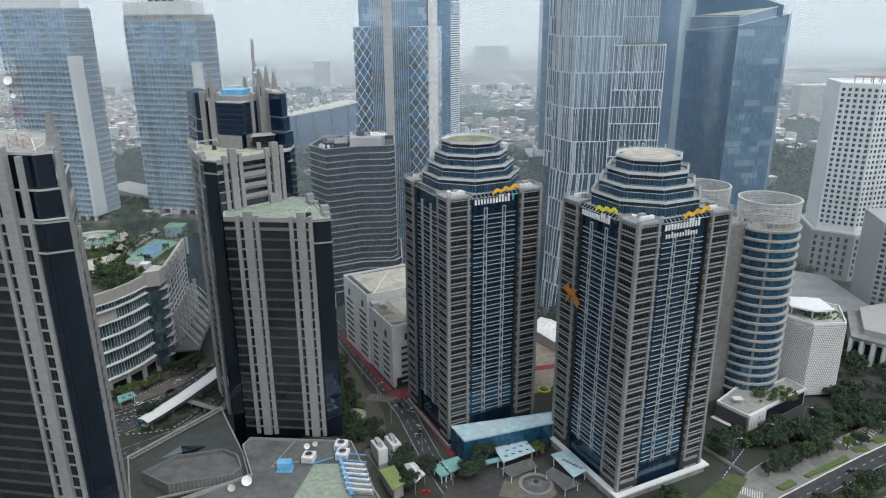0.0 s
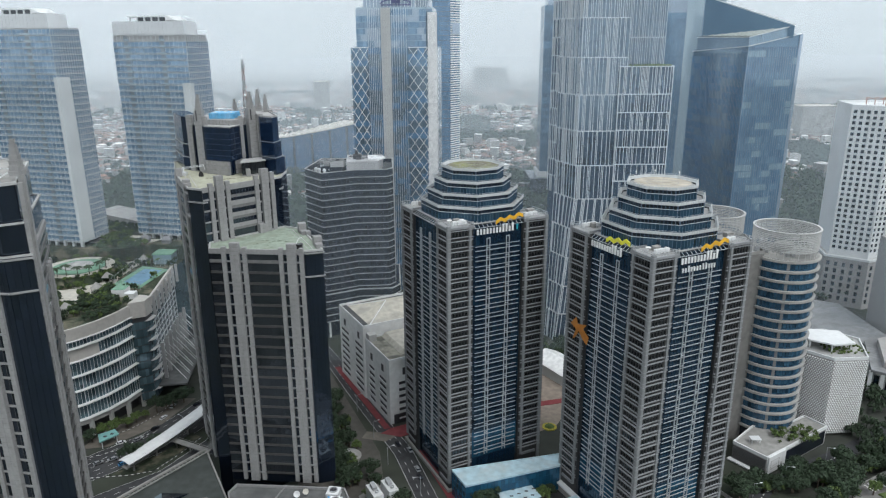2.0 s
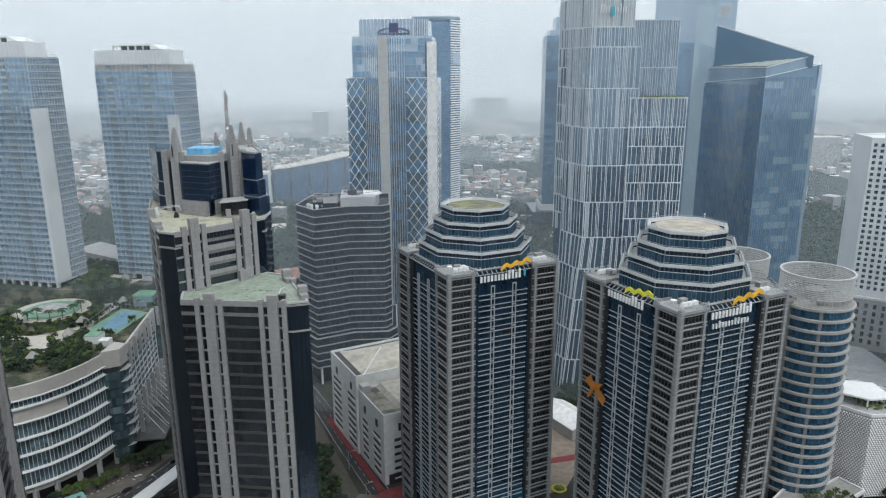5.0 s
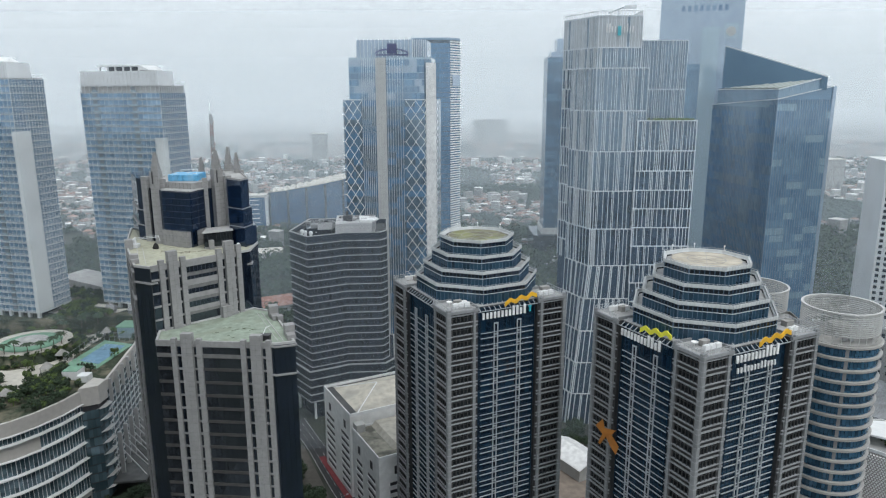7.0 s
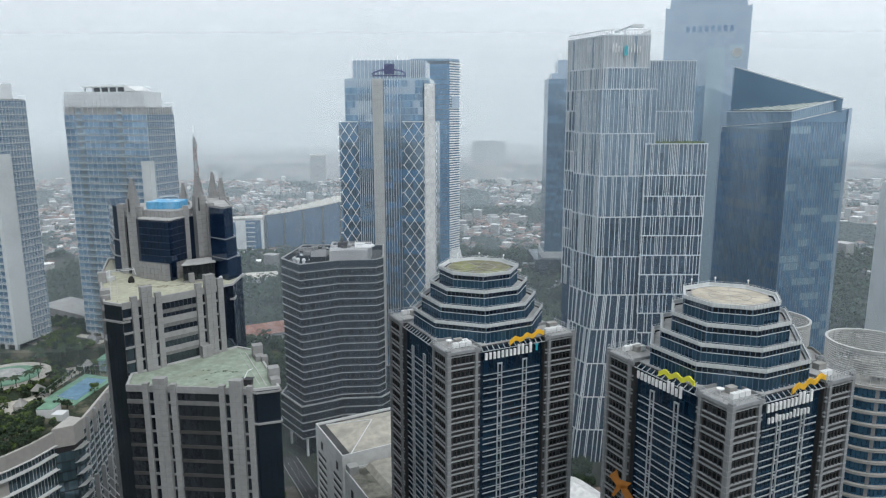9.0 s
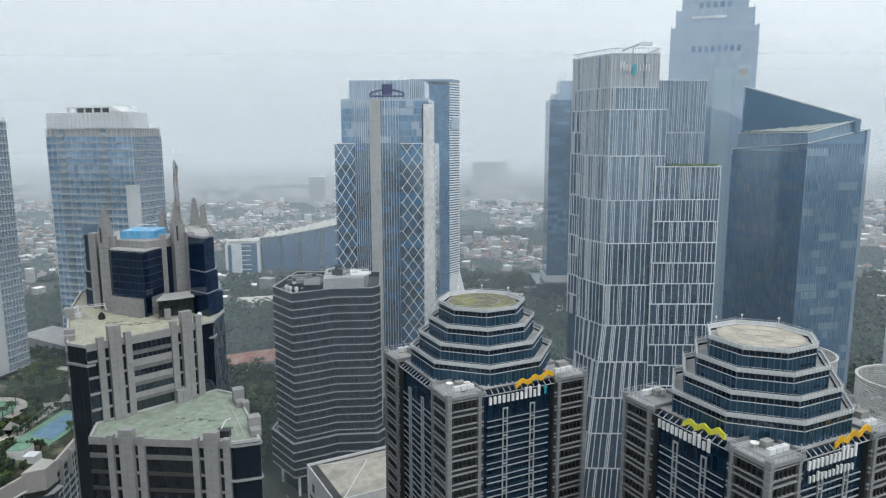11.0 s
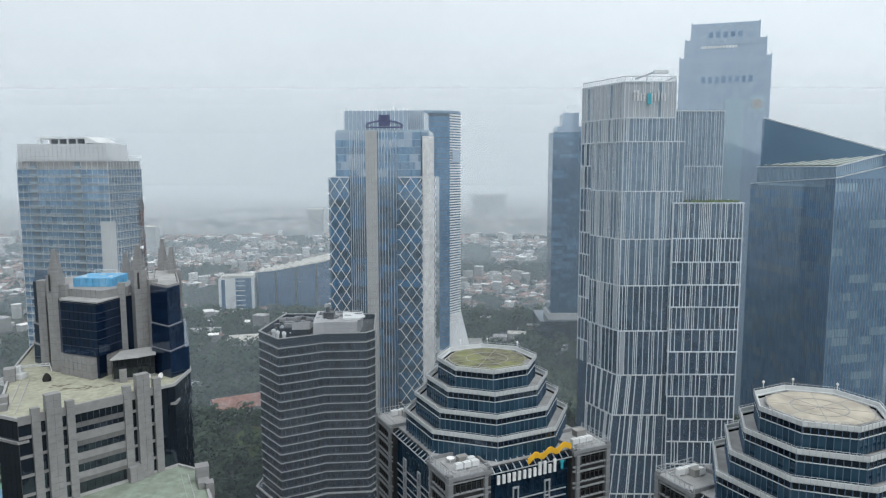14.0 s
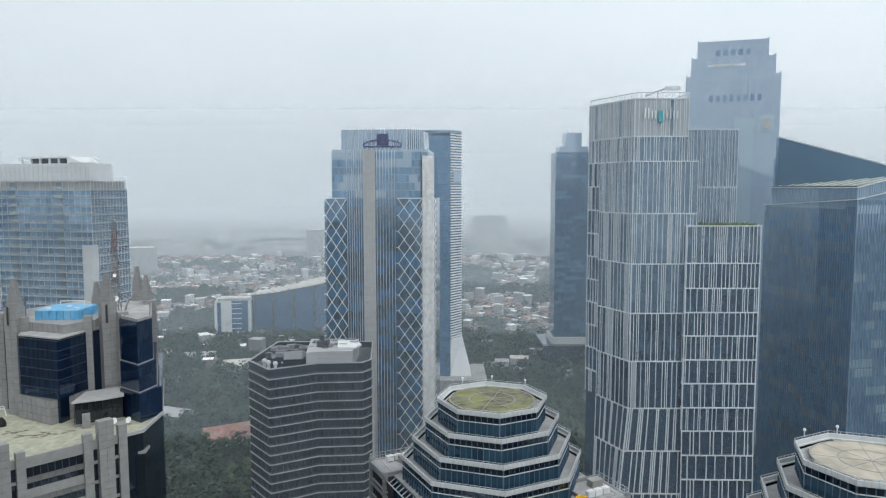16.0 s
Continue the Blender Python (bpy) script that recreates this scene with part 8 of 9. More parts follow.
kerb([(-190, 281), (-170, 294), (-160, 299.6), (-151.7, 304.7), (-148.3, 313.4), (-144.2, 317.8)])
kerb([(-162, 316), (-156.2, 321.4), (-151, 329.6), (-146.1, 339.4), (-146, 356)])
kerb([(-158, 281), (-151.3, 281.9), (-140.7, 283.1), (-130.2, 286.4), (-123.8, 299.2), (-118, 314)])
solid("grass_verge", Geo().prism([(-151, 282.4), (-140.7, 283.6), (-130.4, 287), (-124.2, 299.4), (-119, 314), (-124, 318), (-131, 303), (-137, 293), (-143, 288)], 0, 0.3), GROUNDCOVER, "dark planted median", "grass", kind="structure")
solid("pavement", Geo().prism([(-172, 304), (-160, 306), (-142, 326), (-134, 352), (-150, 352), (-156, 338), (-168, 322)], 0, 0.14), PAVING, "tan paved forecourt of a mall", "pavement", kind="structure")
# Earth tone is dimmed to carry the tree shade above it.
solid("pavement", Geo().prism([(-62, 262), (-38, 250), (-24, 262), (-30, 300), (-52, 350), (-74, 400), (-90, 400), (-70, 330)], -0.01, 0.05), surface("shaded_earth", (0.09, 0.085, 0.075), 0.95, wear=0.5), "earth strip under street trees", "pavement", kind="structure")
# pedestrian bridge roof
bridge = thing("footbridge", 0, 0, 0, 0, "covered footbridge with long white curved roof", "footbridge")
pts = [(-141.5, 282.5), (-137, 290.5), (-130, 305.5), (-121.5, 328), (-116, 350), (-113, 372)]
deck = Geo()
for (a, b) in zip(pts, pts[1:]):
    g = Geo()
    a, b = Vector((*a, 7)), Vector((*b, 7))
    d = (b - a).normalized()
    n = Vector((-d.y, d.x, 0))
    for s0, s1, z0, z1 in ((-3.7, -1.2, 0, 0.8), (-1.2, 1.2, 0.8, 0.8), (1.2, 3.7, 0.8, 0)):
        lo, hi = Vector((0, 0, z0)), Vector((0, 0, z1))
        g.poly([a - n * s0 + lo, b - n * s0 + lo, b - n * s1 + hi, a - n * s1 + hi][::-1])
        g.poly([a - n * s0 + lo - Vector((0, 0, .15)), b - n * s0 + lo - Vector((0, 0, .15)), b - n * s1 + hi - Vector((0, 0, .15)), a - n * s1 + hi - Vector((0, 0, .15))])
    deck.beam(a - Vector((0, 0, 2.8)), b - Vector((0, 0, 2.8)), 3.6, 0.5)
    for k in range(4):
        p = a.lerp(b, (k + 0.5) / 4)
        for s in (-1.9, 1.9):
            part("post", Geo().tube(p + n * s - Vector((0, 0, 2.7)), p + n * s, 0.1, k=5), STEEL, bridge)
    mid = a.lerp(b, 0.5)
    part("pier", Geo().tube((mid.x, mid.y, 0), (mid.x, mid.y, 4.2), 0.5), CONCRETE, bridge)
    part("roof_panel", g, WHITE, bridge, "white curved roof")
part("deck", deck, CONCRETE, bridge)
ramp = Geo().beam((-130, 306, 4.2), (-108, 296, 3.6), 3.0, 0.4)
for s in (-1.5, 1.5):
    ramp.beam((-130, 306 + s, 5.3), (-108, 296 + s, 4.7), 0.12)
part("branch", ramp, CONCRETE, bridge, "grey side branch")
for s in (0.15, 0.5, 0.85):
    x, y = -130 + 22 * s, 306 - 10 * s
    part("post", Geo().tube((x, y, 0), (x, y, 4), 0.4), CONCRETE, bridge)
sk = canopy("bus_shelter", [(-162.1, 302.9), (-156, 309.9), (-160, 314.4), (-165.9, 309.4)], 4, TEAL, "teal roofed shelter with dark skylights", "shelter")
part("skylight", Geo().box(-162.5, -161, 307, 308.4, 4.5, 4.6).box(-160.2, -158.8, 309.4, 310.8, 4.5, 4.6), DARK_METAL, sk)
fence = Geo()
for k in range(26):
    a = Vector((-125.4, 233.6, 21.5)).lerp(Vector((-99.7, 270.7, 21.5)), k / 25)
    fence.beam(a, a + Vector((2.5, -1.7, 0.3)), 0.25)
fence.beam((-125.4, 233.6, 21.5), (-99.7, 270.7, 21.5), 0.4).beam((-122.9, 231.9, 21.8), (-97.6, 268.6, 21.8), 0.4)
part("trellis", fence, CONCRETE, annex, "grey roof trellis")
# right-hand avenue
road("road", [(96, 207.4), (137.5, 229.8), (165.5, 245.9), (187, 257.9), (203, 266.3), (300, 317), (380, 360)], 9.0, label="asphalt avenue")
road("road", [(110, 193), (150, 214), (192, 236.5), (260, 273), (400, 350)], 9.0, label="asphalt avenue")
solid("grass_verge", Geo().prism([(104, 203.5), (115, 203), (200, 248), (300, 301), (300, 308), (206, 260)], 0, 0.25), GROUNDCOVER, "dark planted median of an avenue", "grass", kind="structure")
kerb([(92, 211.4), (135.4, 233.7), (163.4, 249.8), (185, 261.8), (201.1, 270.3), (240, 290.5)], striped=False)
kerb([(103.6, 204.4), (204, 257.4), (260, 287)])
road("road", [(112, 236), (126, 258), (140, 274), (190, 300), (240, 330)], 7, lines=False, label="asphalt service lane")
kerb([(106, 232), (122, 252), (136, 268), (186, 297)])
solid("pavement", Geo().prism([(114, 222.8), (135.2, 234), (163.2, 250.1), (184.8, 262.1), (201, 270.6), (240, 291), (236, 302), (213.8, 291), (181.1, 273.2), (160.6, 263.7), (138.6, 255.6), (127.9, 247.8), (112, 241)], 0, 0.16), surface("pale_footway", (0.20, 0.195, 0.185), 0.9, spread=0.2, wear=0.5, wear_size=0.12), "pale paved footway beside an avenue", "pavement", kind="structure")
strips = Geo()
for k in range(16):
    a = Vector((116, 239, 0.165)).lerp(Vector((128, 232.5, 0.165)), k / 15)
    strips.beam(a, a + Vector((2.2, 4.6, 0)), 0.35, 0.03)
for k in range(22):
    a = Vector((183, 268, 0.165)).lerp(Vector((228, 293, 0.165)), k / 21)
    strips.beam(a, a + Vector((-2.0, 5.2, 0)), 0.8, 0.03)
solid("pavement_strips", strips, PAINT_LINE, "white striped paving bands", "paving", kind="structure")
wall_ = Geo()
for a, b in zip([(117.1, 267.7), (127.9, 247.8), (138.6, 255.6), (160.6, 263.7), (181.1, 273.2), (213.8, 291)], [(127.9, 247.8), (138.6, 255.6), (160.6, 263.7), (181.1, 273.2), (213.8, 291), (240, 305)]):
    wall_.beam((*a, 0.8), (*b, 0.8), 0.4, 1.6)
solid("boundary_wall", wall_, CONCRETE, "low grey boundary wall beside trees", "wall", kind="structure")
for ring_ in ([(152.0, 247.6), (153.7, 246.0), (178.1, 258.5), (177.9, 261.9)], [(182.8, 266.1), (183.9, 263.5), (190.5, 265.1), (191, 268.6)], [(195.2, 273.1), (197.2, 270.3), (202.2, 272.1), (205, 276.6)], [(137, 240), (139, 237.6), (147, 242), (145, 245)]):
    solid("hedge", Geo().prism(ring_, 0.1, 0.9, inset(ring_, 0.25)), HEDGE, "low clipped green hedge on a footway", "hedge", "footway hedges")
solid("planting_bed", Geo().prism([(92, 214), (112, 226), (128, 246), (122, 250), (100, 232), (84, 222)], 0, 0.3), GRASS, "planted bed beside a tower", "planting bed", kind="structure")


# ---- small buildings by the street ----
def cooler(x, y):
    t = thing("cooling_tower", x, y, 0, 24, "white cooling tower unit with sloping casing", "cooling tower", "street cooling towers")
    part("casing", Geo().prism([(-2.1, -5.5), (2.1, -5.5), (2.1, 5.5), (-2.1, 5.5)], 2.4, [9.5, 9.5, 8.0, 8.0]), WHITE, t)
    part("duct", Geo().box(-0.9, 0.9, -1, 3.5, 8.4, 10.2).lathe([(0.8, 9.5), (0.8, 10.2), (0.6, 10.2)], 14, 0, -3), STEEL, t)
    part("base", Geo().box(-2.4, 2.4, -6.0, 6.0, 0, 2.4), CONCRETE, t)


cooler(-28.6, 260), cooler(-22.6, 263)
solid("pavement", Geo().prism([(-36.3, 267.3), (-27, 250.5), (-16.6, 261.1), (-26.9, 277.8)], 0, 0.25), CONCRETE, "concrete pad under cooling towers", "pavement", kind="structure")
shed = thing("street_kiosk", 0, 0, 0, 0, "low kiosk with olive green flat roof", "kiosk")
part("wall", Geo().prism([(-20.3, 233.6), (-16.8, 237), (-21.6, 247.6), (-26, 244.4)], 0, 5.4), CONCRETE, shed)
part("roof", Geo().prism([(-20.8, 232.3), (-15.8, 236.9), (-21.4, 249), (-27.1, 245.2)], 5.4, 6.0), surface("olive_roof", (0.22, 0.27, 0.10), 0.8), shed, "olive green roof")
tent = thing("tent_roof", 0, 0, 0, 0, "white tensioned tent roof on posts", "tent")
part("roof", Geo().prism([(-11.9, 236.9), (-7.9, 243.1), (-12.9, 251.6), (-17.2, 250.1)], 5.6, 7.4, [(-12.2, 242.8), (-10.6, 244), (-13.4, 248), (-14.6, 247)]), WHITE, tent)
part("posts", Geo().tube((-11.9, 237.4, 0), (-11.9, 237.4, 5.7), 0.12).tube((-8.2, 243, 0), (-8.2, 243, 5.7), 0.12).tube((-13, 251.2, 0), (-13, 251.2, 5.7), 0.12).tube((-16.9, 249.8, 0), (-16.9, 249.8, 5.7), 0.12), STEEL, tent)
stall = thing("round_pavilion", -43, 291, 0, 0, "small round grey-roofed pavilion among trees", "pavilion")
part("roof", Geo().lathe([(5.5, 4.2), (5.5, 4.5), (0.5, 6.5), (0.05, 6.6)], 24), CONCRETE, stall)
part("post", Geo().lathe([(4.4, 0), (4.4, 4.2)], 16), BEIGE_CLAD, stall)

# hall with a rusty roof beyond the dark building
hall2 = thing("market_hall", -152, 640, 0, 28, "long hall with rusty red pitched roof", "hall")
part("wall", Geo().box(-22, 22, -15, 15, 0, 7), HOUSE_WALL, hall2)
roof = Geo()
for s in (-1, 1):
    roof.poly([(-23, 16 * s, 6.8), (23, 16 * s, 6.8), (23, 0, 12), (-23, 0, 12)][::s])
    roof.poly([(-23, 16 * s, 6.6), (-23, 0, 11.8), (23, 0, 11.8), (23, 16 * s, 6.6)][::s])
roof.poly([(-22.5, -15, 7), (-22.5, 0, 11.8), (-22.5, 15, 7)]).poly([(22.5, -15, 7), (22.5, 15, 7), (22.5, 0, 11.8)])
part("roof", roof, ROOF_RUST, hall2, "rusty sheet roof")


# ---- cars ----
def car(x, y, turn, paint, label):
    t = thing("car", x, y, 0.03, turn, label, "car", "cars in the streets")
    body = Geo().prism([(-2.15, -0.85), (2.15, -0.85), (2.15, 0.85), (-2.15, 0.85)], 0.35, 0.85)
    body.prism([(-1.7, -0.78), (1.1, -0.78), (1.1, 0.78), (-1.7, 0.78)], 0.85, 1.45, [(-1.3, -0.65), (0.4, -0.65), (0.4, 0.65), (-1.3, 0.65)])
    part("body", body, paint, t)
    part("glazing", Geo().prism([(-1.74, -0.8), (1.16, -0.8), (1.16, 0.8), (-1.74, 0.8)], 0.9, 1.36, [(-1.42, -0.7), (0.6, -0.7), (0.6, 0.7), (-1.42, 0.7)]), GLASS_DARK, t)
    for i in (-1.3, 1.3):
        for j in (-0.82, 0.82):
            part("wheel", Geo().tube((i, j - 0.1, 0.32), (i, j + 0.1, 0.32), 0.32, k=10), RUBBER, t)
    return t


PAINT_WHITE = surface("white_car_paint", (0.72, 0.72, 0.72), 0.25, spread=0.03, spec=0.6)
PAINT_DARK = surface("dark_car_paint", (0.03, 0.03, 0.035), 0.25, spec=0.6)
PAINT_SILVER = surface("silver_car_paint", (0.42, 0.43, 0.44), 0.3, 0.5)
PAINT_BLUE = surface("blue_car_paint", (0.05, 0.2, 0.4), 0.3)
PAINT_RED = surface("red_car_paint", (0.4, 0.03, 0.03), 0.3)
for x, y, a, p in ((-143.1, 343.2, 84, 0), (-143.4, 331.4, 70, 0), (-155, 308.5, 35, 0), (-152.9, 294.9, 215, 2), (-146.4, 291.4, 40, 3), (-143.7, 321.2, 60, 1), (-148.2, 311.6, 50, 2), (-131, 345, 65, 1), (-128, 352, 65, 1),
                   (-126.5, 358, 65, 1), (-133, 322, 55, 0), (-158, 292, 40, 2), (-166, 288, 220, 1), (-12, 286, 113, 2), (-10.8, 280, 113, 1), (-22, 306, 293, 1), (-16, 301, 293, 2), (-2, 258, 293, 1),
                   (-8, 238, 20, 4), (-14.5, 228, 30, 1), (1, 226, 40, 1), (174, 250.6, 28, 1), (203, 267.5, 28, 0), (150, 214, 28, 2), (226, 279, 28, 1)):
    car(x, y, a, (PAINT_WHITE, PAINT_DARK, PAINT_SILVER, PAINT_BLUE, PAINT_RED)[p], ("white saloon car on asphalt", "black saloon car on asphalt", "silver saloon car on asphalt", "blue saloon car on asphalt", "red saloon car by a kerb")[p])


# ---- street lamps ----
def lamp(x, y, turn):
    t = thing("street_lamp", x, y, 0, turn, "slender grey street lamp with one arm", "street lamp", "street lamps")
    part("pole", Geo().tube((0, 0, 0), (0, 0, 9), 0.14, 0.09), STEEL, t)
    part("arm", Geo().tube((0, 0, 8.9), (2.4, 0, 9.4), 0.07), STEEL, t)
    part("head", Geo().box(2.2, 3.2, -0.2, 0.2, 9.3, 9.5), WHITE_METAL, t)
    return t


for x, y, a in ((-25.5, 290, 25), (-34, 312, 25), (-45, 338, 25), (-10, 268, 200), (3.5, 243, 200), (-128, 318, 150), (128, 262, 0), (147, 274, 330), (172, 288, 330)):
    lamp(x, y, a)


# ---- trees ----
def leaf_crown(rng, r, h, clumps, leaves, leaf):
    """A crown of many small leaf clumps, uneven and open."""
    g = Geo()
    for c in range(clumps):
        a, e = rng.uniform(0, 2 * math.pi), rng.uniform(-0.35, 1.0)
        d = rng.uniform(0.45, 1.0)
        cx, cy, cz = r * d * math.cos(a) * math.cos(e * 1.2), r * d * math.sin(a) * math.cos(e * 1.2), h * 0.5 * (1 + d * math.sin(e * 1.2))
        s = r * rng.uniform(0.22, 0.4)
        for k in range(leaves):
            v = Vector((rng.gauss(0, 1), rng.gauss(0, 1), rng.gauss(0, 0.75)))
            v = v.normalized() * s * rng.uniform(0.55, 1.0)
            p = Vector((cx, cy, cz)) + v
            n = (v.normalized() + Vector((rng.uniform(-.5, .5), rng.uniform(-.5, .5), rng.uniform(0, .7)))).normalized()
            t1 = n.orthogonal().normalized()
            t2 = n.cross(t1)
            w = leaf * rng.uniform(0.6, 1.3)
            g.poly([p - t1 * w, p - t2 * w * 0.6, p + t1 * w, p + t2 * w * 0.6])
    return g


def tree(seed, r, h, trunk, light=False):
    rng = random.Random(seed)
    t = new("tree")
    crown = leaf_crown(rng, r, h, 34, 46, r * 0.105)
    part("crown", crown, FOLIAGE_LIGHT if light else FOLIAGE, t, "", up(trunk))
    g = Geo().tube((0, 0, -0.1), (0.1, 0, trunk + h * 0.35), 0.35, 0.18)
    for k in range(6):
        a = k * 1.05 + rng.uniform(-.2, .2)
        g.tube((0.05, 0, trunk * 0.8 + k * 0.2), (r * 0.6 * math.cos(a), r * 0.6 * math.sin(a), trunk + h * rng.uniform(0.3, 0.6)), 0.14, 0.05, 5)
    part("trunk", g, BARK, t)
    return t


protos = [tagged(tree(s, r, h, tr, li), "leafy green broad-crowned street tree", "tree", "street trees") for s, r, h, tr, li in
          ((1, 3.6, 5.0, 2.6, False), (2, 4.4, 6.0, 3.0, False), (3, 2.8, 4.2, 2.2, True), (4, 3.9, 5.6, 2.8, False))]
tree_rng = random.Random(77)
spots = []
for k in range(64):  # strip between granite tower and street
    s = k / 63
    spots.append((-34 - 46 * s + tree_rng.uniform(-9, 5), 268 + 120 * s + tree_rng.uniform(-6, 6), 0))
spots += [(-20, 252, 0), (-17.5, 257, 0), (-14, 240, 0), (-8, 250, 0), (10, 246, 0), (14, 250, 0), (16, 259, 0), (20, 262, 0), (27, 266, 0), (41, 263, 0), (44, 266, 0)]
for k in range(62):  # between a boundary wall and the podium
    s = k / 61
    spots.append((121 + 100 * s + tree_rng.uniform(-3, 3), 264 + 32 * s + tree_rng.uniform(-8, 8) * (0.4 + 0.6 * s), 0))
for k in range(14):  # footway
    s = k / 13
    spots.append((136 + 80 * s + tree_rng.uniform(-2, 2), 245 + 38 * s + tree_rng.uniform(-2, 4), 0))
for k in range(26):  # avenue median
    s = k / 25
    spots.append((122 + 120 * s + tree_rng.uniform(-2, 2), 210.5 + 64 * s + tree_rng.uniform(-2.5, 2), 0))
for k in range(70):
    spots.append((tree_rng.uniform(196, 300), tree_rng.uniform(292, 345), 0))
for k in range(26):
    spots.append((tree_rng.uniform(204, 232), tree_rng.uniform(340, 420), 0))
for k in range(22):
    spots.append((tree_rng.uniform(56, 100), tree_rng.uniform(396, 418), 0))
for k in range(16):
    spots.append((tree_rng.uniform(150, 176), tree_rng.uniform(262, 284), 0))
for k in range(12):
    spots.append((tree_rng.uniform(84, 116), tree_rng.uniform(212, 232), 0))
for k in range(11):  # mall forecourt and median
    spots.append((-172 + 3.4 * k + tree_rng.uniform(-1, 1), 306 + 4.2 * k + tree_rng.uniform(-2, 2), 0))
spots += [(-143.5, 291.5, 0), (-141.5, 295, 0), (-137, 304.5, 0), (-135.5, 308, 0)]
for k in range(430):  # roof garden
    spots.append((tree_rng.uniform(-240, -162), tree_rng.uniform(326, 424), 55.6))
for k in range(110):
    u = tree_rng.random()
    spots.append((-206 + 42 * u + tree_rng.uniform(-3, 1), 320 + 30 * u + tree_rng.uniform(2, 26), 55.6))
for k in range(480):
    spots.append((tree_rng.uniform(-250, -150), tree_rng.uniform(422, 476), 64.5))
def bush(g, x, y, z, r):
    """A lighter tree crown with a stem, for dense planting."""
    c = leaf_crown(tree_rng, r, r * 1.3, 16, 22, r * 0.17)
    n = len(g.v)
    g.v += [(x + a, y + b, z + r * 0.6 + e) for a, b, e in c.v]
    g.f += [tuple(i + n for i in f) for f in c.f]
    g.tube((x, y, z), (x, y, z + r * 1.1), 0.2, 0.1, 5)


roof_green, roof_light, side_green = Geo(), Geo(), Geo()
clear = [(-196, 378, 4), (-192, 392, 5), (-210.6, 397.6, 21), (-186, 400, 4), (-187, 412, 4), (-185, 378, 4), (-198, 369, 4), (-210, 369, 4), (-186, 434, 4), (-172, 432, 4), (-219, 437, 5), (-188, 435, 5), (-196, 446, 4), (-190, 372, 4), (-198, 380, 4), (-173, 382, 11), (-172, 400, 12), (-170, 361, 7), (-170, 428, 10), (-189, 386, 3.5), (-187, 366, 3.5), (-188, 339, 3), (-200, 398, 4), (-195, 355, 4), (-206, 383, 8), (-192, 350, 6), (-200, 364, 6), (-188, 416, 6)]
for i, (x, y, z) in enumerate(spots):
    if z > 50 and any(math.hypot(x - a, y - b) < c for a, b, c in clear):
        continue
    if z > 60 and (-266 < x < -214 and 420 < y < 458 or -198 < x < -140 and 432 < y < 470):
        continue
    if z > 50 and x > -160.5 - max(0, 340 - y) * 0.62:
        continue
    p = protos[tree_rng.randrange(4)]
    s = tree_rng.uniform(0.75, 1.25) * (0.55 if z else 1.0)
    if z == 8.7:
        s *= 0.6
    if z > 50 or (x > 196 and y > 292):
        bush((roof_green, roof_light)[i % 3 == 0] if z > 50 else side_green, x, y, z, s * 3.6)
        continue
    o = copy_thing(p, pose(x, y, z, 0, 0, tree_rng.uniform(0, 360)))
    o.scale = (s, s, s * tree_rng.uniform(0.85, 1.1))
for k in range(110):  # planting on the slope of the round mound
    a, r = tree_rng.uniform(0, 6.28), tree_rng.uniform(20.2, 25)
    bush(roof_light if k % 3 else roof_green, -210.6 + r * math.cos(a), 397.6 + r * math.sin(a), 60 - max(0, r - 19.6) * 1.0, tree_rng.uniform(0.8, 1.9))
def palm(x, y, z, seed):
    t = thing("palm_tree", x, y, z, seed * 40, "slender palm tree with drooping fronds in a roof garden", "palm tree", "roof garden palms")
    r_ = random.Random(seed)
    h = r_.uniform(4.5, 6.5)
    part("trunk", Geo().tube((0, 0, 0), (0.2, 0, h), 0.22, 0.14), BARK, t)
    g = Geo()
    for k in range(12):
        a, up_ = k * 0.524 + r_.uniform(-.15, .15), r_.uniform(0.5, 1.3)
        d = Vector((math.cos(a), math.sin(a), 0))
        s_ = Vector((-d.y, d.x, 0))
        pts_ = [Vector((0.2, 0, h)) + d * u + Vector((0, 0, up_ * u * 0.5 - 0.22 * u * u)) for u in (0, 0.8, 1.7, 2.6, 3.3)]
        for i in range(4):
            w0, w1 = (0.2, 0.55, 0.6, 0.45, 0.1)[i : i + 2]
            g.poly([pts_[i] - s_ * w0 - Vector((0, 0, w0 * .5)), pts_[i + 1] - s_ * w1 - Vector((0, 0, w1 * .5)), pts_[i + 1], pts_[i]])
            g.poly([pts_[i], pts_[i + 1], pts_[i + 1] + s_ * w1 - Vector((0, 0, w1 * .5)), pts_[i] + s_ * w0 - Vector((0, 0, w0 * .5))])
    part("crown", g, FOLIAGE, t)


for i, (x, y) in enumerate(((-221.6, 392), (-216.6, 392.6), (-210.6, 393.6), (-205, 396), (-201.1, 401), (-200.4, 407), (-228, 394), (-234, 398), (-203, 414), (-208, 421), (-196, 420), (-190, 426), (-198, 428), (-214, 427))):
    palm(x * 0.965, 65 + (y - 65) * 0.965, 60.2 if y < 412 else 64.4, i + 1)
solid("roof_garden_trees", roof_green, FOLIAGE, "dense small green trees in a roof garden", "trees", kind="stuff")
solid("roof_garden_shrubs", roof_light, FOLIAGE_LIGHT, "light green shrubs in a roof garden", "shrubs", kind="stuff")
terrace_green = Geo()
for k in range(34):
    bush(terrace_green, tree_rng.uniform(152, 174), tree_rng.uniform(292, 303), 8.8, tree_rng.uniform(0.8, 1.9))
solid("terrace_shrubs", terrace_green, FOLIAGE_LIGHT, "yellow-green shrubs on a podium terrace", "shrubs", kind="stuff")
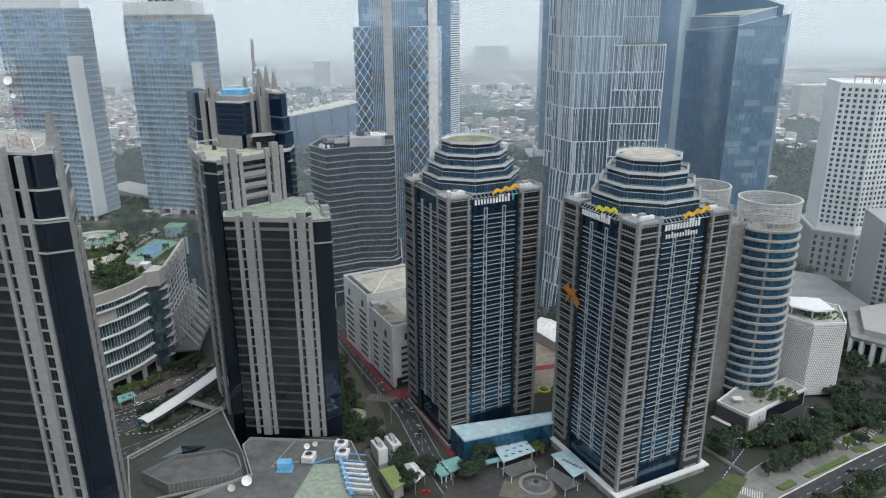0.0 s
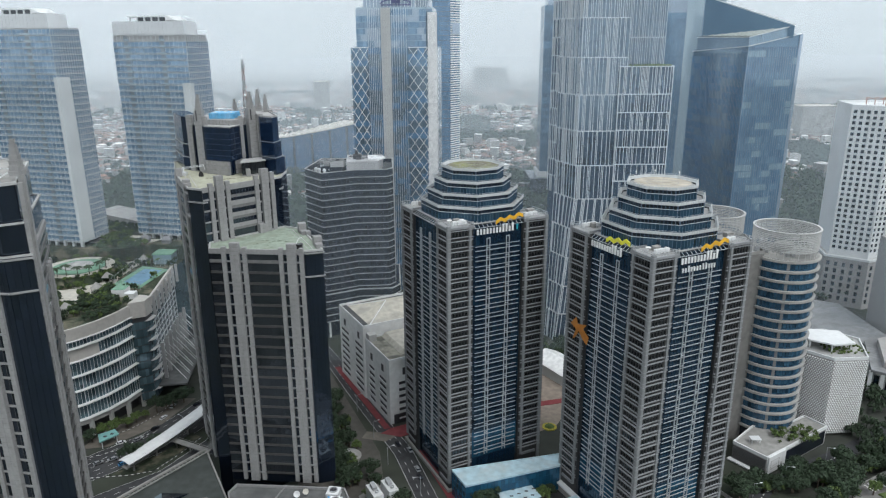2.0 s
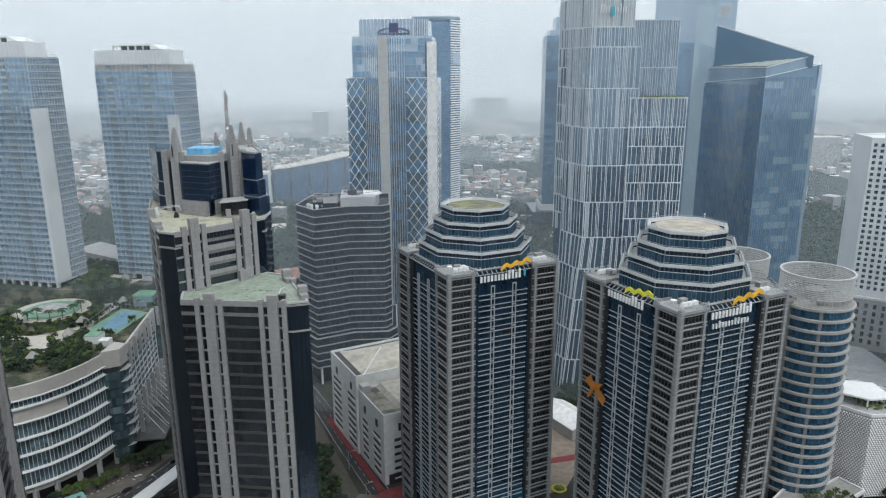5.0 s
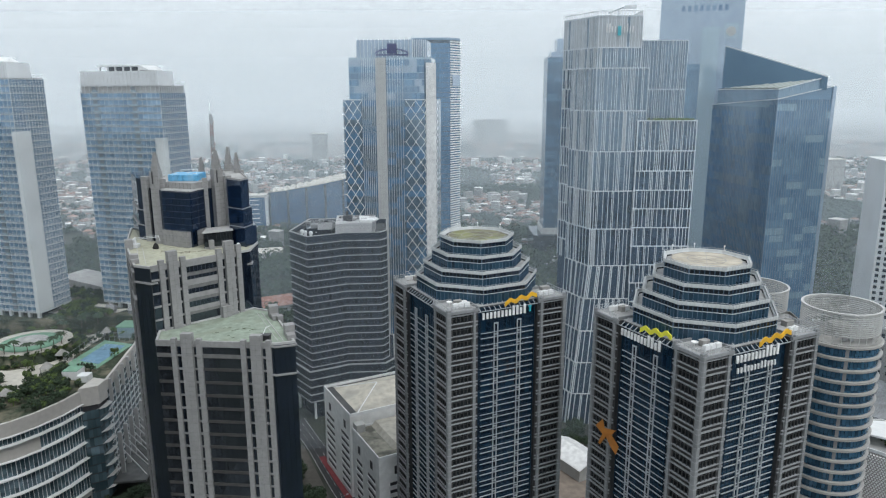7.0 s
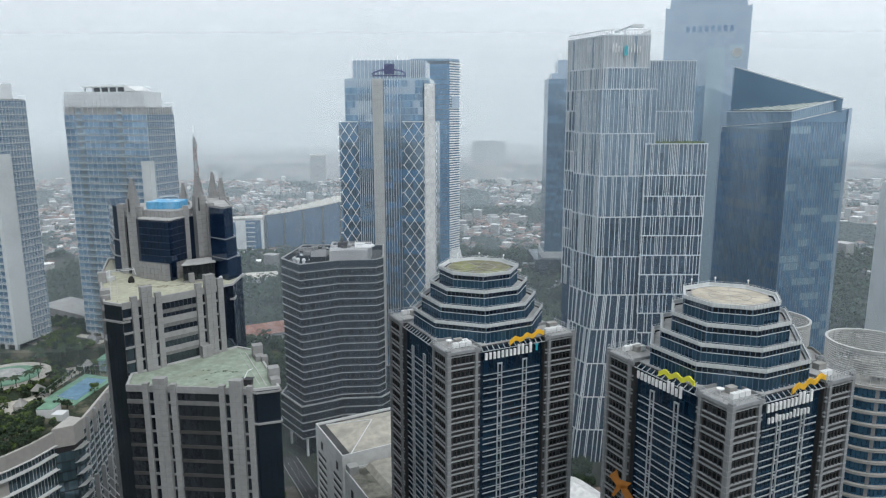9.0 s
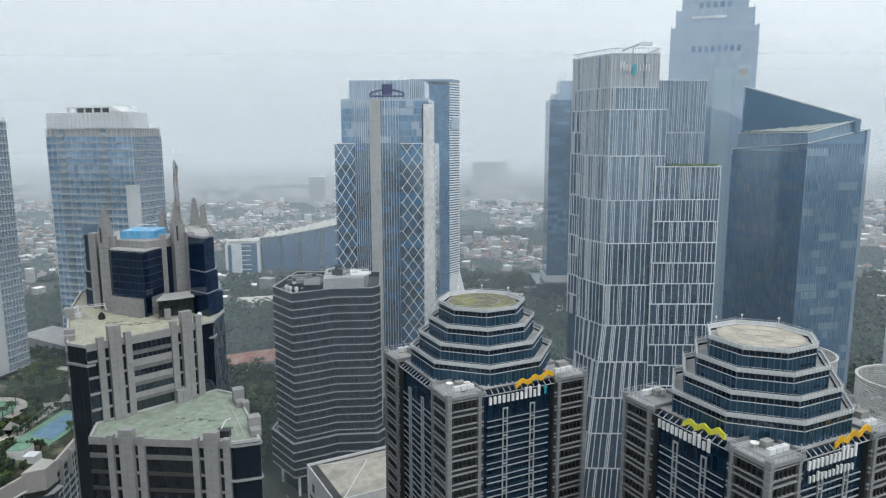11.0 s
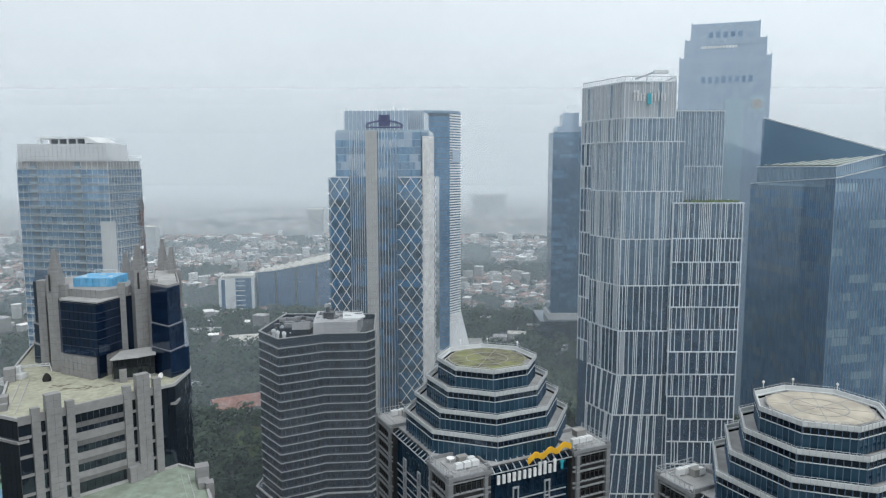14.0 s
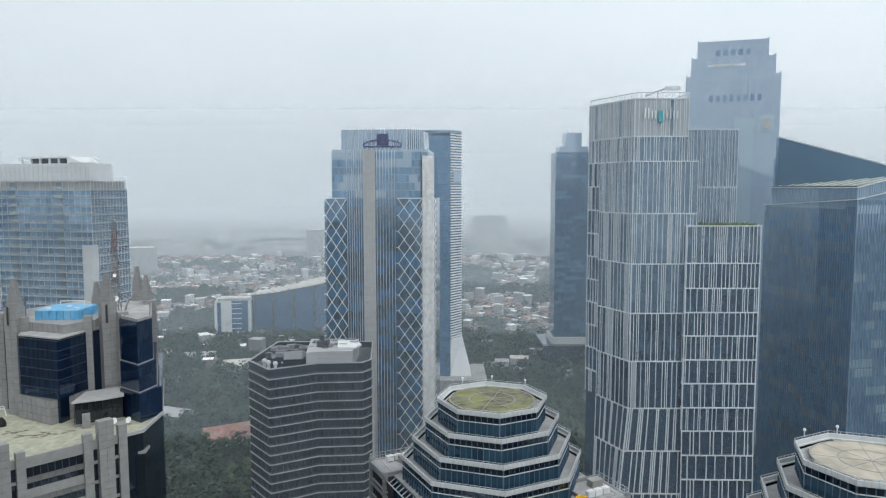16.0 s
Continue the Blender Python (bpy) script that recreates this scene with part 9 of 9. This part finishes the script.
solid("side_street_trees", side_green, FOLIAGE, "dense dark green trees along a side street", "trees", kind="stuff")
for p, (x, y) in zip(protos, ((-30, 272), (-33, 281), (206, 300), (148, 268))):
    p.matrix_basis = pose(x, y, 0)


# ---- wooded park and the far city ----
def lumps(g, x, y, z, r, rng, k=6):
    """A low wooded clump with an uneven outline."""
    n = len(g.v)
    rows = 3
    for j in range(rows):
        e = j / (rows - 1) * math.pi / 2
        for i in range(k):
            a = 2 * math.pi * (i + 0.5 * (j % 2)) / k
            q = r * rng.uniform(0.72, 1.18)
            g.v.append((x + q * math.cos(e) * math.cos(a), y + q * math.cos(e) * math.sin(a), z + q * 0.85 * math.sin(e)))
    for j in range(rows - 1):
        for i in range(k):
            a, b = n + j * k + i, n + j * k + (i + 1) % k
            g.f.append((a, b, b + k, a + k))


def wooded(x, y):
    return noise.noise(Vector((x / 130, y / 210, 3.1))) + 0.4 * noise.noise(Vector((x / 45, y / 70, 8.2)))


def woods(name, count, xr, yr, rr, rng, label):
    g = Geo()
    for _ in range(count):
        y = rng.uniform(*yr)
        x = rng.uniform(*xr)
        r = rng.uniform(*rr)
        if wooded(x, y) < 0.02 and rng.random() < 0.75:
            continue
        for _ in range(2):
            lumps(g, x + rng.uniform(-r, r), y + rng.uniform(-r, r), rng.uniform(0, r * 0.7), r * rng.uniform(0.5, 0.9), rng)
    solid(name, g, FOLIAGE_FAR, label, "trees", kind="stuff")


def leafy(name, count, xr, yr, rng, label, keep):
    g = Geo()
    for _ in range(count):
        x, y = rng.uniform(*xr), rng.uniform(*yr)
        if not keep(x, y):
            continue
        r = rng.choice((3.2, 4.2, 5.2, 6.5, 9.0)) * rng.uniform(0.85, 1.15)
        for c in range(7):
            a, d = rng.uniform(0, 6.28), rng.uniform(0, 0.75) * r
            cx, cy, cz, s = x + d * math.cos(a), y + d * math.sin(a), rng.uniform(0.5, 1.25) * r, r * rng.uniform(0.3, 0.5)
            for k in range(10):
                v = Vector((rng.gauss(0, 1), rng.gauss(0, 1), rng.gauss(0.3, 0.8))).normalized() * s
                p = Vector((cx, cy, cz)) + v
                n = (v + Vector((rng.uniform(-.4, .4), rng.uniform(-.4, .4), 0.5)) * s).normalized()
                t1 = n.orthogonal().normalized()
                t2 = n.cross(t1)
                w = s * rng.uniform(0.35, 0.6)
                g.poly([p - t1 * w, p - t2 * w * 0.7, p + t1 * w, p + t2 * w * 0.7])
    solid(name, g, FOLIAGE, label, "trees", kind="stuff")


city_rng = random.Random(21)
def open_park(x, y):
    hall = abs((x + 152) * 0.88 + (y - 640) * 0.47) < 27 and abs(-(x + 152) * 0.47 + (y - 640) * 0.88) < 20
    towers = (-72 < x < 2 and y < 566) or (95 < x < 145 and y < 496) or (160 < x < 216 and y < 506) or (170 < x < 248 and 620 < y < 700) or (-32 < x < 44 and 680 < y < 756)
    sheds = any(abs(x - a) < w and abs(y - b) < d for a, b, w, d in SHEDS)
    return not (hall or towers or sheds)


SHEDS = [(-222, 684, 26, 12), (-236, 660, 14, 10), (-206, 848, 24, 18), (-262, 884, 20, 12), (-300, 780, 22, 12), (-320, 690, 30, 14), (64, 846, 9, 6), (84, 862, 12, 6), (118, 800, 10, 7), (60, 700, 14, 6), (150, 760, 12, 6), (-80, 880, 18, 9)]
leafy("park_trees", 2700, (-330, 420), (486, 760), city_rng, "dense dark green park trees between towers", open_park)
leafy("park_trees", 3600, (-450, 560), (740, 1000), city_rng, "dense dark green trees beyond the towers", open_park)
leafy("park_trees", 800, (-280, -60), (470, 690), city_rng, "dense dark green trees round the rough field", lambda x, y: open_park(x, y) and not (-146 < x < -106 and 552 < y < 602))
solid("grass_field", Geo().prism([(-150, 556), (-112, 550), (-100, 598), (-138, 606)], 0, 0.1), GRASS, "rough green field", "grass", kind="structure")
solid("grass_field", Geo().prism([(40, 650), (150, 640), (170, 760), (40, 770)], 0, 0.1), GRASS, "green sports field", "grass", kind="structure")
shed_rng = random.Random(31)
for x, y, w, d in SHEDS:
    t = thing("low_hall", x, y, 0, shed_rng.uniform(-20, 30), shed_rng.choice(("low hall with pale flat roof among trees", "low hall with stained grey roof among trees")), "hall", "halls in the park")
    h = shed_rng.uniform(5, 8)
    part("wall", Geo().box(-w * 0.8, w * 0.8, -d * 0.8, d * 0.8, 0, h), HOUSE_WALL, t)
    part("roof", Geo().prism([(-w * 0.84, -d * 0.86), (w * 0.84, -d * 0.86), (w * 0.84, d * 0.86), (-w * 0.84, d * 0.86)], h, h + 2.4, [(-w * 0.84, -d * 0.05), (w * 0.84, -d * 0.05), (w * 0.84, d * 0.05), (-w * 0.84, d * 0.05)]), shed_rng.choice((BEIGE, ROOF_GREY, CONCRETE, HOUSE_WALL)), t)


def houses(name, count, yr, rng, size, label):
    walls, roofs, pale = Geo(), Geo(), Geo()
    for _ in range(count):
        y = yr[0] + (yr[1] - yr[0]) * rng.random() ** 0.62
        x = rng.uniform(-0.72, 0.72) * (y + 60)
        w, d, h = rng.uniform(*size), rng.uniform(*size), rng.uniform(3, 8)
        if y < 1020 and not open_park(x, y) or wooded(x, y) > 0.14:
            continue
        if rng.random() < 0.06:
            h, w, d = rng.uniform(9, 22), w * 1.5, d * 1.4
        a = rng.choice((0.2, 0.5, -0.3, 1.1))
        ca, sa = math.cos(a), math.sin(a)
        q = [(x + i * w / 2 * ca - j * d / 2 * sa, y + i * w / 2 * sa + j * d / 2 * ca) for i, j in ((-1, -1), (1, -1), (1, 1), (-1, 1))]
        walls.prism(q, 0, h)
        kind = rng.random()
        if h > 9 or kind < 0.28:
            pale.prism(inset(q, -0.3), h, h + 0.6)
        else:
            e = inset(q, -0.7)
            top = inset(q, min(w, d) * 0.42)
            roofs.prism(e, h, h + min(w, d) * 0.27, top)
    solid(name + "_walls", walls, HOUSE_WALL, label + " walls", "houses", kind="stuff")
    solid(name + "_roofs", roofs, ROOF_TILE, label + " clay roofs", "houses", kind="stuff")
    solid(name + "_flat_roofs", pale, FLAT_ROOF, label + " pale flat roofs", "houses", kind="stuff")


houses("suburb_houses", 7000, (960, 1600), city_rng, (5, 10), "small crowded city houses with")
houses("near_houses", 260, (700, 1020), city_rng, (6, 12), "small city houses with")
houses("city_houses", 9000, (1000, 2400), city_rng, (6, 13), "distant low city houses with")
houses("far_houses", 13000, (1900, 4100), city_rng, (9, 22), "far hazy city houses with")
woods("city_trees", 19000, (-1700, 1700), (960, 2400), (4, 9), city_rng, "distant green tree clumps among houses")
woods("near_city_trees", 9000, (-760, 860), (980, 1450), (3.5, 7.5), city_rng, "green tree clumps among the nearer houses")
woods("far_trees", 5000, (-3000, 3000), (2300, 4500), (7, 15), city_rng, "far green tree clumps among houses")


def mid_block(x, y, w, d, h, turn, label, mat, bands):
    t = thing("office_building", x, y, 0, turn, label, "office building")
    ring = [(-w / 2, 0), (w / 2, 0), (w / 2, d), (-w / 2, d)]
    part("wall", Geo().prism(inset(ring, 0.3), 0, h), mat, t)
    part("roof", Geo().prism(inset(ring, -0.8), h, h + 1.2), BEIGE, t, "pale roof")
    for k in range(int(h / bands)):
        part("floor_band", Geo().rim(inset(ring, -0.3), 0.6, bands * k + 2.8, bands * k + 3.6), GREY_CLAD, t)
    lit_floors(t, ring[0], ring[1], 0.5, h, bands, 2.4, mat, bands * 0.35, limit=40)
    return t


side_block = thing("office_building", -258, 990, 0, 8, "pale walled office block with a blue glass bay", "office building")
part("wall", Geo().box(-22, 22, 0, 30, 0, 46), WALL_PALE, side_block, "pale rendered wall")
part("glass_bay", Geo().box(-1, 18.5, -0.8, 4, 0, 46.5), GLASS_CITY, side_block, "blue glass bay")
part("window_strip", Geo().box(-18.5, -14, -0.3, 1, 3, 45), GLASS_CITY, side_block, "blue window strip")
part("roof", Geo().box(-18, 20, 3, 27, 46, 49).box(-20, 8, 1, 20, 49, 49.6), BEIGE, side_block, "pale roof plant")
for k in range(6):
    part("ledge", Geo().box(-1.4, 11, -1.8, 0, 12 + 6.2 * k, 12.7 + 6.2 * k), WHITE, side_block, "white ledge")
# long curved office block with a folded white roof that climbs along it
curve = thing("office_building", 0, 0, 0, 0, "long curved blue glass office block with folded white roof", "office building")
cp = [(-236, 1000), (-212, 1002), (-188, 1010), (-164, 1024), (-142, 1044), (-122, 1068)]
tops = [52, 54.5, 58, 61, 64, 66]
roof = Geo()
for (p, q), za, zb in zip(zip(cp, cp[1:]), tops, tops[1:]):
    a, b = Vector((*p, 0)), Vector((*q, 0))
    n = Vector((-(b - a).y, (b - a).x, 0)).normalized() * 32
    part("wall", Geo().prism([p, q, (b + n).xy, (a + n).xy], 0, [za, zb, zb, za]), GLASS_CITY, curve, "blue glass wall")
    lit_floors(curve, p, q, 2, za - 2, 4.5, 2.6, GLASS_CITY, 0.5, limit=30)
    part("recess", Geo().prism([(a - n * 0.02).xy, (a.lerp(b, 0.12) - n * 0.02).xy, (a.lerp(b, 0.12) + n * 0.1).xy, (a + n * 0.1).xy], 0, za - 1), GLASS_DARK, curve, "dark upright recess")
    for j in range(3):
        u0, u1 = a.lerp(b, j / 3), a.lerp(b, (j + 1) / 3)
        z0, z1 = za + (zb - za) * j / 3, za + (zb - za) * (j + 1) / 3
        mid_ = u0.lerp(u1, 0.5) + Vector((0, 0, (z0 + z1) / 2 + 3.0))
        u0.z, u1.z = z0 + 0.6, z1 + 0.6
        roof.poly([u0 - n * 0.08, mid_ - n * 0.08, mid_ + n, u0 + n]).poly([mid_ - n * 0.08, u1 - n * 0.08, u1 + n, mid_ + n]).poly([u0 - n * 0.08, u1 - n * 0.08, mid_ - n * 0.08])
part("roof", roof, BEIGE, curve, "folded pale roof")
for x, y, w, h in ((430, 1150, 60, 90), (520, 1240, 50, 70), (640, 1500, 90, 100), (-640, 1600, 60, 60), (30, 2400, 50, 150), (180, 2600, 120, 90), (-320, 1900, 40, 80), (720, 1350, 70, 60)):
    mid_block(x, y, w, 30, h, 5, "distant pale apartment slab", HOUSE_WALL, 5)

# ---- haze over the far city: thin translucent sheets, tinted as hazy air, that scatter daylight ----
def haze_sheet(y, density, x, tone, low, high):
    m, nt, bsdf = material("haze")
    nt.nodes.remove(bsdf)
    out = nt.nodes["Material Output"]
    geo = nt.nodes.new("ShaderNodeNewGeometry")
    sep = nt.nodes.new("ShaderNodeSeparateXYZ")
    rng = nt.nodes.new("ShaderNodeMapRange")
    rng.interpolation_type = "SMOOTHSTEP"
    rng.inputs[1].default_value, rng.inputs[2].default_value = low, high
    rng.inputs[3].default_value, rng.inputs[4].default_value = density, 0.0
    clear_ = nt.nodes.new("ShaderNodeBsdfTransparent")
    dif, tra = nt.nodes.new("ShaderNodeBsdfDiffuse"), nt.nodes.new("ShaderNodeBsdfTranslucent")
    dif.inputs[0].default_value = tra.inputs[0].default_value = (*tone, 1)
    both = nt.nodes.new("ShaderNodeAddShader")
    mix = nt.nodes.new("ShaderNodeMixShader")
    for shader, z in ((dif, 1.0), (tra, -1.0)):  # both scatter the light that falls from above
        lean = nt.nodes.new("ShaderNodeCombineXYZ")
        lean.inputs[2].default_value = z
        nt.links.new(lean.outputs[0], shader.inputs["Normal"])
    for a, b in ((geo.outputs["Position"], sep.inputs[0]), (sep.outputs[2], rng.inputs[0]), (rng.outputs[0], mix.inputs[0]), (clear_.outputs[0], mix.inputs[1]),
                 (dif.outputs[0], both.inputs[0]), (tra.outputs[0], both.inputs[1]), (both.outputs[0], mix.inputs[2]), (mix.outputs[0], out.inputs[0])):
        nt.links.new(a, b)
    solid("haze", Geo().poly([(-x, y, -1), (x, y, -1), (x, y, high), (-x, y, high)]), m, "thin translucent sheet tinted as pale city haze", "haze", kind="structure")


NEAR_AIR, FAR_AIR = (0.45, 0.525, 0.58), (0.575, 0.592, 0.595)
# Sheets stand for air, tint paler with distance; those behind serve reflections unseen.
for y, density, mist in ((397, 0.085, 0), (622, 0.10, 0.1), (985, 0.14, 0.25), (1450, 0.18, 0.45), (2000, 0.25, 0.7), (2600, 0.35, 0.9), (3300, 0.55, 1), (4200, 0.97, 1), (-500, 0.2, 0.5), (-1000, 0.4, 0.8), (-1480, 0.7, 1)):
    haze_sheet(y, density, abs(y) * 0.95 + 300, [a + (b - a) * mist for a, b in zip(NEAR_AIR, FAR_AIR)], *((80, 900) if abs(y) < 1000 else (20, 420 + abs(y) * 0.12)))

# ---- panes, fins and bands ----
for group_ in BATCHES.values():
    group_.flush()
